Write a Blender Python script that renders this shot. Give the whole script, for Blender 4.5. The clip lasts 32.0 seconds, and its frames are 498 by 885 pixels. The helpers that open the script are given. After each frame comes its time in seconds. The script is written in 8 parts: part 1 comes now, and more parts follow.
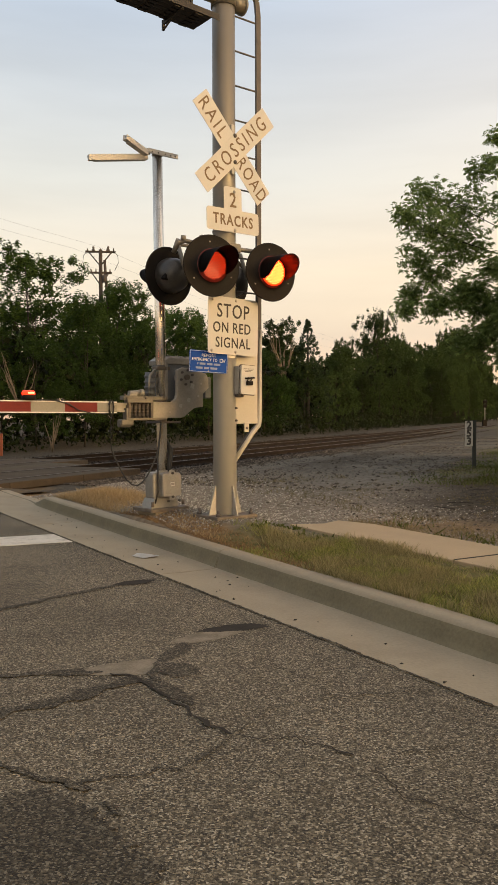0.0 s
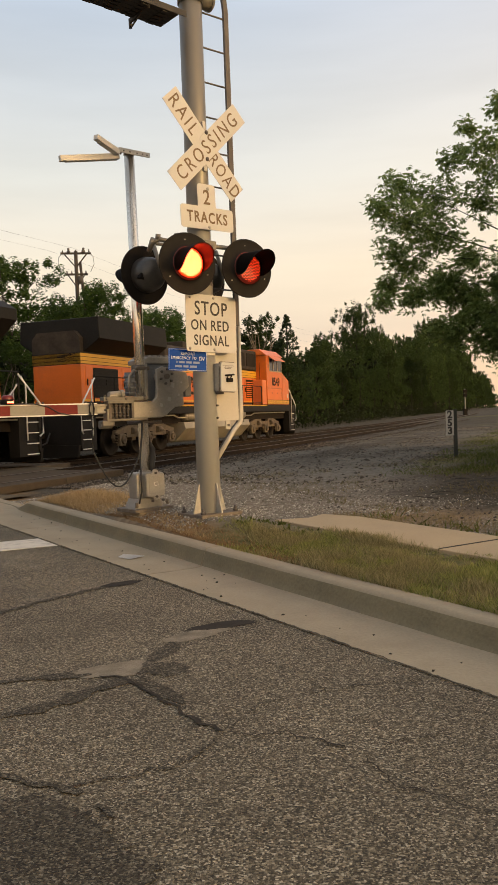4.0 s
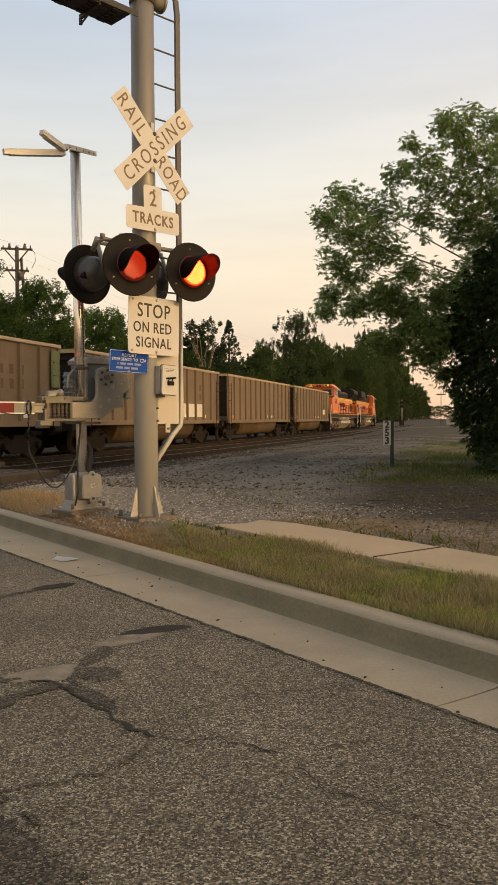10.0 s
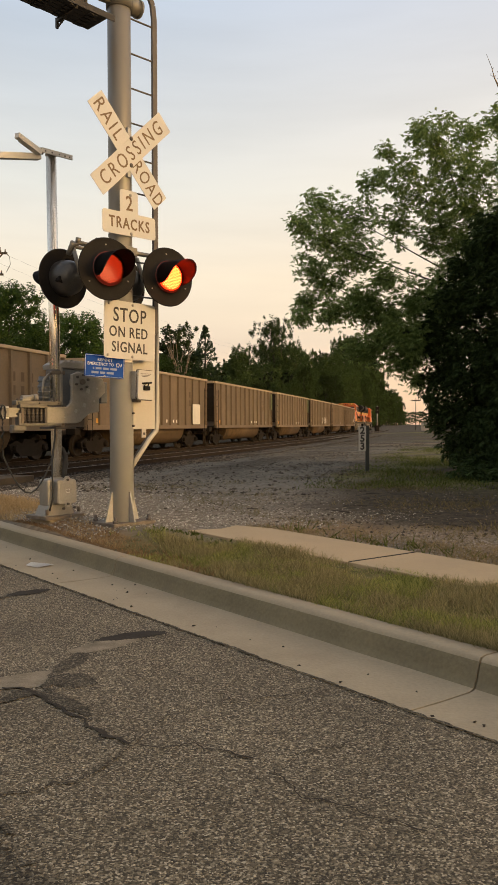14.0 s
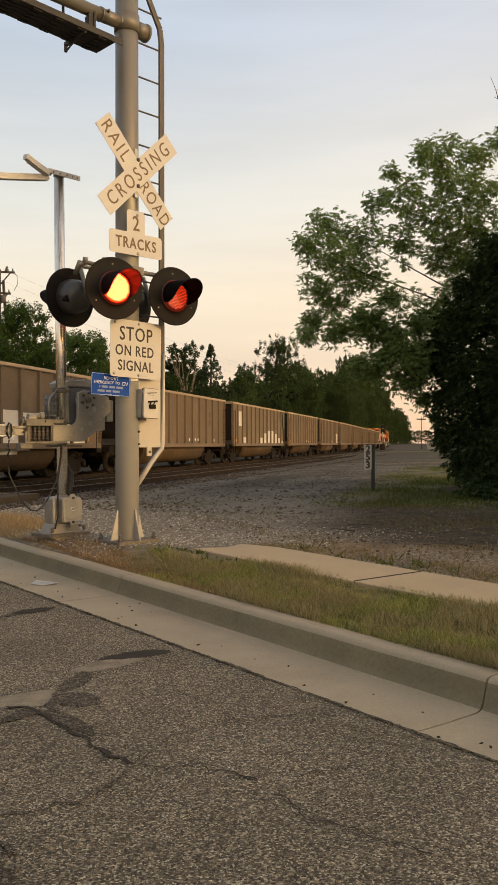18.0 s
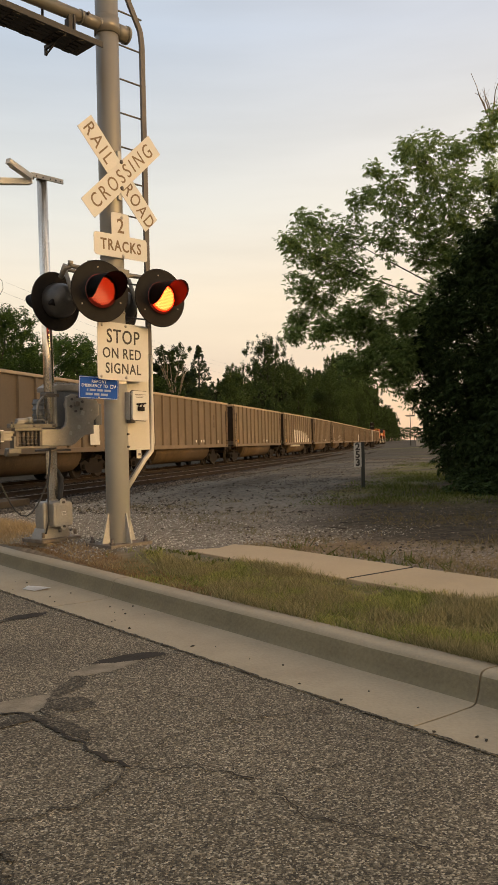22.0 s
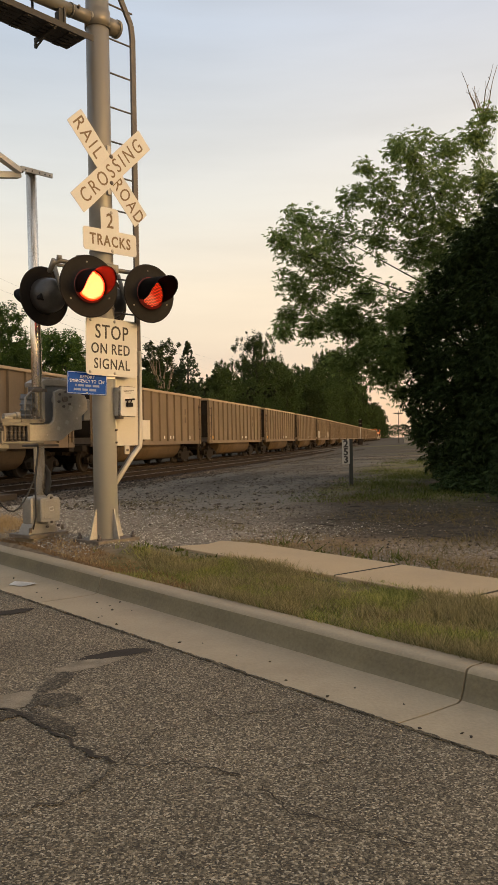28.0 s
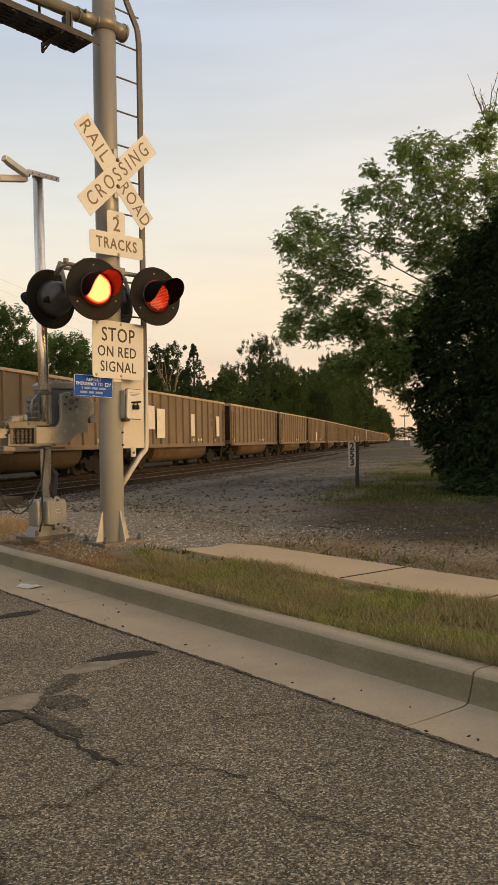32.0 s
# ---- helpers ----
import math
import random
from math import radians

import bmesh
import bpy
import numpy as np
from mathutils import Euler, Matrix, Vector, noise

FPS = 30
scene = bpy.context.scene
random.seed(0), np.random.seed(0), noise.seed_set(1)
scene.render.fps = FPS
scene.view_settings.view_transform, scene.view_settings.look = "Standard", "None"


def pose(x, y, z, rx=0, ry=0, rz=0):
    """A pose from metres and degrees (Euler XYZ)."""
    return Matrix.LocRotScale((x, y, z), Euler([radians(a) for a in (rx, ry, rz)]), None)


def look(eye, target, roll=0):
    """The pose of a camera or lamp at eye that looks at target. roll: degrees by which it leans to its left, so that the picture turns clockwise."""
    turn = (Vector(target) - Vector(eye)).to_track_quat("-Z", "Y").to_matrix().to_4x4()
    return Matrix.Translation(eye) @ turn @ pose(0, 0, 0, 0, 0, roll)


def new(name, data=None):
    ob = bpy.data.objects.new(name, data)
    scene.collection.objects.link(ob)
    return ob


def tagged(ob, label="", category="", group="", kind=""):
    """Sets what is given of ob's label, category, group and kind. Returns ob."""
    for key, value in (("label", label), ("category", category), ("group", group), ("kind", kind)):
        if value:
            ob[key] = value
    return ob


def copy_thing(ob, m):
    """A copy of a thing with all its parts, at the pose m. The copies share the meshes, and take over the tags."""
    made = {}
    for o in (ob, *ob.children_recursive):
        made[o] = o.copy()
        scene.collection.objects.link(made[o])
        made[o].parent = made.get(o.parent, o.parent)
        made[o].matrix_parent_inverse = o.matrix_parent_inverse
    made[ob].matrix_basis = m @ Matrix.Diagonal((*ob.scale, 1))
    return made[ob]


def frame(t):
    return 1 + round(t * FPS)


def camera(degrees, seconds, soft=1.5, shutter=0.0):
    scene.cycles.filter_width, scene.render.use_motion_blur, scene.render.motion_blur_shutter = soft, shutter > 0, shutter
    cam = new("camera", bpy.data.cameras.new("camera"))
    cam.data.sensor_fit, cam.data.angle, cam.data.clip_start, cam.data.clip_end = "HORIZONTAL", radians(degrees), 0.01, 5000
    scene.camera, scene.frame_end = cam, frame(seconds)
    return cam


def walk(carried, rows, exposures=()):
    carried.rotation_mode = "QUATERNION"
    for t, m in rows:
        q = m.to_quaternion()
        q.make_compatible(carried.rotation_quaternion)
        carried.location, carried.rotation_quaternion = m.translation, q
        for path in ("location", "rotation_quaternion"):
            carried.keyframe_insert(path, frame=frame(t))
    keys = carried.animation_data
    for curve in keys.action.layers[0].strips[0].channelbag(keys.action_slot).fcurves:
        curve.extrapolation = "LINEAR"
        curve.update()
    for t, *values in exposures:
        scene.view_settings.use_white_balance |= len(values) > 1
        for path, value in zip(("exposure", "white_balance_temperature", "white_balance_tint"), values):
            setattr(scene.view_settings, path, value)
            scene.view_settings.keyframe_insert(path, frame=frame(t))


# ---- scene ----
cam = camera(34.6, 32.0)
PATH = [
    (0.0, pose(-0.000, -0.006, 1.254, 88.357, 0.158, 0.622)),
    (0.5, pose(0.006, -0.004, 1.248, 88.956, 0.735, 0.766)),
    (1.0, pose(0.005, -0.003, 1.251, 88.639, 1.566, 0.540)),
    (1.5, pose(-0.001, -0.012, 1.251, 88.653, 1.038, -0.085)),
    (2.0, pose(0.005, 0.001, 1.249, 88.875, 1.988, -0.265)),
    (2.5, pose(0.002, 0.009, 1.249, 88.601, 1.904, -0.535)),
    (3.0, pose(0.005, 0.005, 1.249, 88.222, 2.762, -0.707)),
    (3.5, pose(0.007, -0.005, 1.250, 88.033, 2.439, -0.723)),
    (5.5, pose(0.002, 0.008, 1.252, 88.553, 1.241, -1.178)),
    (6.0, pose(0.002, 0.002, 1.252, 88.754, -0.118, -4.183)),
    (6.5, pose(0.005, -0.014, 1.253, 89.923, 1.262, -3.829)),
    (7.0, pose(0.002, -0.007, 1.251, 90.045, 1.562, -3.886)),
    (7.5, pose(0.002, -0.006, 1.251, 89.745, 1.626, -3.946)),
    (8.0, pose(0.004, -0.003, 1.252, 89.527, 1.358, -4.143)),
    (8.5, pose(0.001, -0.001, 1.250, 88.899, 0.554, -4.575)),
    (9.0, pose(0.000, 0.000, 1.250, 88.651, 0.478, -4.800)),
    (9.5, pose(0.000, 0.002, 1.249, 88.506, 0.405, -4.922)),
    (10.0, pose(0.001, 0.001, 1.251, 88.369, 0.342, -4.979)),
    (10.5, pose(0.003, -0.006, 1.251, 88.576, 0.334, -5.188)),
    (11.0, pose(0.002, -0.007, 1.252, 88.882, 0.425, -5.270)),
    (11.5, pose(0.002, -0.003, 1.252, 88.944, 0.615, -5.218)),
    (12.0, pose(0.002, -0.007, 1.250, 89.032, 0.822, -4.942)),
    (12.5, pose(0.001, -0.001, 1.249, 88.773, 0.560, -5.115)),
    (13.0, pose(0.002, -0.005, 1.250, 88.861, 0.310, -5.334)),
    (13.2, pose(0.002, -0.001, 1.250, 88.912, 0.348, -5.352)),
    (13.5, pose(0.001, 0.005, 1.249, 88.863, 0.263, -6.011)),
    (14.0, pose(-0.000, 0.000, 1.250, 88.748, 0.185, -6.697)),
    (14.5, pose(-0.000, -0.006, 1.249, 88.578, 0.552, -6.144)),
    (16.5, pose(-0.003, 0.004, 1.250, 88.813, -0.220, -5.271)),
    (17.0, pose(0.000, -0.002, 1.251, 89.678, -0.088, -5.746)),
    (17.5, pose(0.001, -0.004, 1.253, 89.633, -0.042, -6.633)),
    (18.0, pose(0.000, -0.006, 1.250, 90.070, 0.076, -6.306)),
    (18.5, pose(0.001, -0.002, 1.249, 89.909, 0.410, -6.566)),
    (19.0, pose(-0.001, -0.009, 1.249, 89.642, 0.575, -6.797)),
    (19.5, pose(0.001, 0.002, 1.250, 89.701, 0.930, -6.390)),
    (20.0, pose(0.000, -0.008, 1.251, 89.800, 0.764, -6.412)),
    (20.5, pose(-0.001, -0.010, 1.251, 89.996, 0.841, -6.557)),
    (21.0, pose(-0.001, -0.009, 1.249, 90.192, 0.924, -6.692)),
    (21.5, pose(0.001, -0.004, 1.251, 90.104, 1.120, -6.968)),
    (22.0, pose(0.001, -0.005, 1.247, 90.085, 1.381, -7.039)),
    (22.5, pose(0.001, -0.006, 1.250, 90.081, 1.412, -7.126)),
    (23.0, pose(0.003, -0.010, 1.249, 90.163, 1.412, -7.196)),
    (23.5, pose(-0.000, -0.006, 1.249, 90.175, 1.285, -7.271)),
    (24.0, pose(-0.001, -0.007, 1.249, 90.065, 1.244, -7.324)),
    (24.5, pose(0.004, -0.007, 1.250, 89.894, 1.283, -7.386)),
    (25.0, pose(0.003, -0.006, 1.247, 89.861, 1.194, -7.454)),
    (25.5, pose(-0.004, -0.011, 1.250, 89.814, 1.014, -7.622)),
    (27.5, pose(0.001, -0.010, 1.248, 89.886, 1.307, -7.715)),
    (28.0, pose(0.002, -0.006, 1.249, 89.809, 0.996, -7.862)),
    (28.5, pose(-0.000, -0.008, 1.250, 89.755, 0.779, -7.968)),
    (29.0, pose(0.001, -0.001, 1.246, 89.583, 0.787, -7.910)),
    (29.5, pose(0.003, -0.003, 1.248, 89.523, 0.903, -7.818)),
    (30.0, pose(-0.001, -0.008, 1.251, 89.565, 0.944, -7.801)),
    (30.5, pose(-0.000, -0.011, 1.251, 89.814, 0.796, -7.724)),
    (31.0, pose(0.001, -0.010, 1.249, 89.954, 0.865, -7.618)),
    (31.5, pose(-0.002, -0.011, 1.250, 89.989, 0.866, -7.480)),
    (32.0, pose(0.000, -0.010, 1.248, 90.006, 0.999, -7.437)),
]
walk(cam, PATH, exposures=[(0.0, -0.05, 7200, 10), (32.0, -0.08, 7200, 10)])

# ---- world and light ----
world = bpy.data.worlds.new("dusk_sky")
scene.world = world
world.use_nodes = True
wn, wl = world.node_tree.nodes, world.node_tree.links
wn.clear()
w_out = wn.new("ShaderNodeOutputWorld")
w_bg = wn.new("ShaderNodeBackground")
w_co = wn.new("ShaderNodeTexCoord")
w_sep = wn.new("ShaderNodeSeparateXYZ")
w_ramp = wn.new("ShaderNodeValToRGB")
w_sky = wn.new("ShaderNodeTexSky")
w_sky.sky_type, w_sky.sun_disc = "NISHITA", False
w_sky.sun_elevation, w_sky.sun_rotation = radians(6), radians(127)
w_mul = wn.new("ShaderNodeMix")
w_mul.data_type, w_mul.blend_type = "RGBA", "ADD"
w_mul.inputs["Factor"].default_value = 0.05
cr = w_ramp.color_ramp
cr.elements[0].position, cr.elements[0].color = 0.0, (0.76, 0.54, 0.42, 1)
cr.elements[1].position, cr.elements[1].color = 1.0, (0.44, 0.50, 0.62, 1)
for p, c in ((0.06, (0.795, 0.592, 0.492)), (0.10, (0.775, 0.63, 0.552)), (0.13, (0.82, 0.685, 0.575)), (0.18, (0.84, 0.73, 0.61)), (0.28, (0.74, 0.745, 0.735)), (0.46, (0.52, 0.62, 0.79))):
    cr.elements.new(p).color = (*c, 1)
wl.new(w_co.outputs["Generated"], w_sep.inputs[0])
wl.new(w_sep.outputs["Z"], w_ramp.inputs[0])
wl.new(w_ramp.outputs[0], w_mul.inputs["A"])
wl.new(w_sky.outputs[0], w_mul.inputs["B"])
# the glow round the setting sun, behind the viewer to the right, and thin streaks of cloud
SUN_B = radians(127)
w_dot = wn.new("ShaderNodeVectorMath")
w_dot.operation = "DOT_PRODUCT"
w_dot.inputs[1].default_value = (math.sin(SUN_B), math.cos(SUN_B), 0.10)
wl.new(w_co.outputs["Generated"], w_dot.inputs[0])
w_rng = wn.new("ShaderNodeMapRange")
w_rng.interpolation_type = "SMOOTHSTEP"
for k_, v_ in (("From Min", 0.05), ("From Max", 1.0), ("To Min", 0.0), ("To Max", 1.0)):
    w_rng.inputs[k_].default_value = v_
wl.new(w_dot.outputs["Value"], w_rng.inputs["Value"])
w_glow = wn.new("ShaderNodeMix")
w_glow.data_type, w_glow.blend_type = "RGBA", "ADD"
wl.new(w_rng.outputs[0], w_glow.inputs["Factor"])
wl.new(w_mul.outputs["Result"], w_glow.inputs["A"])
w_glow.inputs["B"].default_value = (0.60, 0.40, 0.17, 1)
w_rng2 = wn.new("ShaderNodeMapRange")
w_rng2.interpolation_type = "SMOOTHSTEP"
for k_, v_ in (("From Min", 0.95), ("From Max", 1.0), ("To Min", 0.0), ("To Max", 1.0)):
    w_rng2.inputs[k_].default_value = v_
wl.new(w_dot.outputs["Value"], w_rng2.inputs["Value"])
w_core = wn.new("ShaderNodeMix")
w_core.data_type, w_core.blend_type = "RGBA", "ADD"
wl.new(w_rng2.outputs[0], w_core.inputs["Factor"])
wl.new(w_glow.outputs["Result"], w_core.inputs["A"])
w_core.inputs["B"].default_value = (15.0, 9.6, 4.1, 1)
w_dot2 = wn.new("ShaderNodeVectorMath")
w_dot2.operation = "DOT_PRODUCT"
w_dot2.inputs[1].default_value = (math.sin(radians(80)), math.cos(radians(80)), 0.0)
wl.new(w_co.outputs["Generated"], w_dot2.inputs[0])
w_rng3 = wn.new("ShaderNodeMapRange")
w_rng3.interpolation_type = "SMOOTHSTEP"
for k_, v_ in (("From Min", 0.0), ("From Max", 0.62), ("To Min", 0.0), ("To Max", 1.0)):
    w_rng3.inputs[k_].default_value = v_
wl.new(w_dot2.outputs["Value"], w_rng3.inputs["Value"])
w_side = wn.new("ShaderNodeMix")
w_side.data_type, w_side.blend_type = "RGBA", "ADD"
wl.new(w_rng3.outputs[0], w_side.inputs["Factor"])
wl.new(w_core.outputs["Result"], w_side.inputs["A"])
w_side.inputs["B"].default_value = (0.145, 0.090, 0.035, 1)
w_map = wn.new("ShaderNodeMapping")
w_map.inputs["Scale"].default_value = (1.6, 1.6, 11.0)
w_noise = wn.new("ShaderNodeTexNoise")
w_noise.inputs["Scale"].default_value, w_noise.inputs["Detail"].default_value = 1.5, 5
wl.new(w_co.outputs["Generated"], w_map.inputs["Vector"])
wl.new(w_map.outputs[0], w_noise.inputs["Vector"])
w_cl = wn.new("ShaderNodeMapRange")
for k_, v_ in (("From Min", 0.35), ("From Max", 0.75), ("To Min", 1.03), ("To Max", 0.90)):
    w_cl.inputs[k_].default_value = v_
wl.new(w_noise.outputs[0], w_cl.inputs["Value"])
w_cm = wn.new("ShaderNodeMix")
w_cm.data_type, w_cm.blend_type = "RGBA", "MULTIPLY"
w_cm.inputs["Factor"].default_value = 1.0
wl.new(w_side.outputs["Result"], w_cm.inputs["A"])
wl.new(w_cl.outputs[0], w_cm.inputs["B"])
wl.new(w_cm.outputs["Result"], w_bg.inputs["Color"])
w_bg.inputs["Strength"].default_value = 1.0
wl.new(w_bg.outputs[0], w_out.inputs["Surface"])

sun = new("sun", bpy.data.lights.new("sun", "SUN"))
sun.data.energy, sun.data.angle, sun.data.color = 0.15, radians(24), (1.0, 0.74, 0.48)
sun.matrix_basis = look((0, 0, 30), (-30 * math.sin(radians(127)), -30 * math.cos(radians(127)), 30 - 30 * math.tan(radians(14))))
scene.view_settings.exposure = 0.0
# ---- materials ----
def nodes_of(name):
    m = bpy.data.materials.new(name)
    m.use_nodes = True
    nt = m.node_tree
    return m, nt.nodes, nt.links, nt.nodes["Principled BSDF"]


def plain(name, color, rough=0.6, metal=0.0, vary=0.12, scale=6.0, bump=0.1, fine=60.0, random_amount=0.0, spec=0.5, dirt=None, dirt_amount=0.4):
    """A surface with variation at two scales, fine relief and, if given, patches of dirt."""
    m, n, l, b = nodes_of(name)
    co = n.new("ShaderNodeTexCoord")
    t1, t2 = n.new("ShaderNodeTexNoise"), n.new("ShaderNodeTexNoise")
    t1.inputs["Scale"].default_value, t1.inputs["Detail"].default_value = scale, 4
    t2.inputs["Scale"].default_value, t2.inputs["Detail"].default_value = fine, 3
    for t in (t1, t2):
        l.new(co.outputs["Object"], t.inputs["Vector"])
    add = n.new("ShaderNodeMath")
    add.operation = "ADD"
    l.new(t1.outputs[0], add.inputs[0])
    l.new(t2.outputs[0], add.inputs[1])
    rng = n.new("ShaderNodeMapRange")
    for k, v in (("From Min", 0.6), ("From Max", 1.4), ("To Min", 1 - vary), ("To Max", 1 + vary)):
        rng.inputs[k].default_value = v
    l.new(add.outputs[0], rng.inputs["Value"])
    val = rng.outputs[0]
    if random_amount:
        oi = n.new("ShaderNodeObjectInfo")
        r2 = n.new("ShaderNodeMapRange")
        r2.inputs["To Min"].default_value, r2.inputs["To Max"].default_value = 1 - random_amount, 1 + random_amount
        l.new(oi.outputs["Random"], r2.inputs["Value"])
        mm = n.new("ShaderNodeMath")
        mm.operation = "MULTIPLY"
        l.new(val, mm.inputs[0])
        l.new(r2.outputs[0], mm.inputs[1])
        val = mm.outputs[0]
    mix = n.new("ShaderNodeMix")
    mix.data_type, mix.blend_type = "RGBA", "MULTIPLY"
    mix.inputs["Factor"].default_value = 1
    mix.inputs["A"].default_value = (*color, 1)
    l.new(val, mix.inputs["B"])
    res = mix.outputs["Result"]
    if dirt:
        t3 = n.new("ShaderNodeTexNoise")
        t3.inputs["Scale"].default_value, t3.inputs["Detail"].default_value, t3.inputs["Roughness"].default_value = scale * 0.6, 8, 0.7
        l.new(co.outputs["Object"], t3.inputs["Vector"])
        r3 = n.new("ShaderNodeMapRange")
        for k, v in (("From Min", 0.5), ("From Max", 0.68), ("To Min", 0), ("To Max", dirt_amount)):
            r3.inputs[k].default_value = v
        l.new(t3.outputs[0], r3.inputs["Value"])
        m3 = n.new("ShaderNodeMix")
        m3.data_type = "RGBA"
        l.new(r3.outputs[0], m3.inputs["Factor"])
        l.new(res, m3.inputs["A"])
        m3.inputs["B"].default_value = (*dirt, 1)
        res = m3.outputs["Result"]
    l.new(res, b.inputs["Base Color"])
    b.inputs["Roughness"].default_value, b.inputs["Metallic"].default_value = rough, metal
    b.inputs["Specular IOR Level"].default_value = spec
    if bump:
        bp = n.new("ShaderNodeBump")
        bp.inputs["Strength"].default_value, bp.inputs["Distance"].default_value = bump, 0.01
        l.new(t2.outputs[0], bp.inputs["Height"])
        l.new(bp.outputs[0], b.inputs["Normal"])
    return m


def glow(name, color, strength):
    m, n, l, b = nodes_of(name)
    b.inputs["Base Color"].default_value = (0.1, 0.01, 0.01, 1)
    b.inputs["Emission Color"].default_value = (*color, 1)
    b.inputs["Emission Strength"].default_value = strength
    return m


def leafy(name, dark, light, through_=0.48):
    """Leaves: green that changes from leaf to leaf, a little light through them."""
    m, n, l, b = nodes_of(name)
    geo = n.new("ShaderNodeNewGeometry")
    oi = n.new("ShaderNodeObjectInfo")
    ramp = n.new("ShaderNodeValToRGB")
    ramp.color_ramp.elements[0].color, ramp.color_ramp.elements[1].color = (*dark, 1), (*light, 1)
    l.new(geo.outputs["Random Per Island"], ramp.inputs[0])
    hs = n.new("ShaderNodeHueSaturation")
    mr = n.new("ShaderNodeMapRange")
    mr.inputs["To Min"].default_value, mr.inputs["To Max"].default_value = 0.6, 1.4
    l.new(oi.outputs["Random"], mr.inputs["Value"])
    l.new(mr.outputs[0], hs.inputs["Value"])
    l.new(ramp.outputs[0], hs.inputs["Color"])
    l.new(hs.outputs[0], b.inputs["Base Color"])
    b.inputs["Roughness"].default_value = 0.6
    b.inputs["Specular IOR Level"].default_value = 0.08
    tr = n.new("ShaderNodeBsdfTranslucent")
    l.new(hs.outputs[0], tr.inputs["Color"])
    mx = n.new("ShaderNodeMixShader")
    mx.inputs[0].default_value = through_
    l.new(b.outputs[0], mx.inputs[1])
    l.new(tr.outputs[0], mx.inputs[2])
    l.new(mx.outputs[0], n["Material Output"].inputs["Surface"])
    return m


GALV = plain("galvanised_steel", (0.38, 0.365, 0.33), 0.45, 0.4, 0.16, 7, 0.05)
ALU = plain("cast_aluminium", (0.30, 0.28, 0.245), 0.5, 0.35, 0.14, 9, 0.08, dirt=(0.2, 0.18, 0.15), dirt_amount=0.4)
DARKSTEEL = plain("dark_painted_steel", (0.10, 0.085, 0.075), 0.6, 0.2, 0.2, 9, 0.1)
BLACK = plain("black_painted_aluminium", (0.012, 0.010, 0.009), 0.6, 0.0, 0.3, 8, 0.05, spec=0.12)
MASTALU = plain("bright_aluminium_tube", (0.90, 0.82, 0.70), 0.24, 0.93, 0.06, 5, 0.015)
RUSTPLATE = plain("rusty_steel_plate", (0.165, 0.135, 0.105), 0.75, 0.2, 0.3, 12, 0.2, dirt=(0.10, 0.06, 0.035), dirt_amount=0.7)
CROSSCONC = plain("stained_crossing_concrete", (0.095, 0.074, 0.053), 0.9, 0, 0.2, 1.5, 0.3, 40, spec=0.1, random_amount=0.12, dirt=(0.05, 0.04, 0.03), dirt_amount=0.6)
CROSSASPH = plain("worn_pale_asphalt", (0.105, 0.085, 0.060), 0.9, 0, 0.2, 2, 0.5, 60, spec=0.1, dirt=(0.12, 0.10, 0.08), dirt_amount=0.5)
HOUSING = plain("glossy_dark_housing", (0.045, 0.041, 0.037), 0.36, 0.0, 0.3, 8, 0.05, spec=0.6)
BLACKRUBBER = plain("black_rubber", (0.02, 0.02, 0.02), 0.65)
SIGNWHITE = plain("white_sign_sheeting", (0.53, 0.515, 0.485), 0.45, 0, 0.06, 5, 0.02, dirt=(0.5, 0.44, 0.35), dirt_amount=0.25)
SIGNBACK = plain("sign_lettering", (0.035, 0.03, 0.025), 0.6, bump=0)
BROWNTEXT = plain("faded_sign_lettering", (0.16, 0.10, 0.05), 0.6, bump=0)
BLUE = plain("blue_sign_sheeting", (0.005, 0.060, 0.30), 0.6, 0, 0.1, 5, 0.02, spec=0.15)
WHITEPAINT = plain("white_paint", (0.72, 0.70, 0.66), 0.5, 0, 0.1)
PANELWHITE = plain("pale_painted_panel", (0.50, 0.465, 0.40), 0.5, 0, 0.07, 3, 0.03, dirt=(0.45, 0.38, 0.3), dirt_amount=0.3)
GATEGREY = plain("grey_reflective_sheeting", (0.21, 0.20, 0.175), 0.5, 0, 0.1)
GATERED = plain("red_reflective_sheeting", (0.15, 0.010, 0.007), 0.75, 0, 0.12)
LAMPWHITE = glow("lit_signal_lamp_bright_core", (1.0, 0.034, 0.013), 58.0)
LAMPON = glow("lit_signal_lamp", (1.0, 0.028, 0.004), 5.0)
LAMPCORE = glow("lit_signal_lamp_core", (1.0, 0.030, 0.008), 50.0)
GATELAMP = glow("lit_gate_lamp", (1.0, 0.018, 0.006), 5.0)
GATECORE = glow("lit_gate_lamp_core", (1.0, 0.10, 0.05), 12.0)
DARKALU = plain("grimy_aluminium", (0.15, 0.138, 0.118), 0.5, 0.35, 0.2, 9, 0.08, dirt=(0.06, 0.05, 0.04), dirt_amount=0.5)
CASEGREY = plain("blue_grey_case_paint", (0.13, 0.14, 0.15), 0.5, 0.1, 0.2, 8, 0.05, dirt=(0.10, 0.09, 0.07), dirt_amount=0.4)
REDLENS = plain("dark_red_lens", (0.14, 0.006, 0.003), 0.3, 0, 0.2, 40, 0.3, 90)
WALKSTEEL = plain("blackened_walkway_steel", (0.040, 0.035, 0.031), 0.7, 0.1, 0.25, 9, 0.1)
RAILSTEEL = plain("rail_steel", (0.030, 0.021, 0.015), 0.9, 0.0, 0.25, 4, 0.1, spec=0.1)
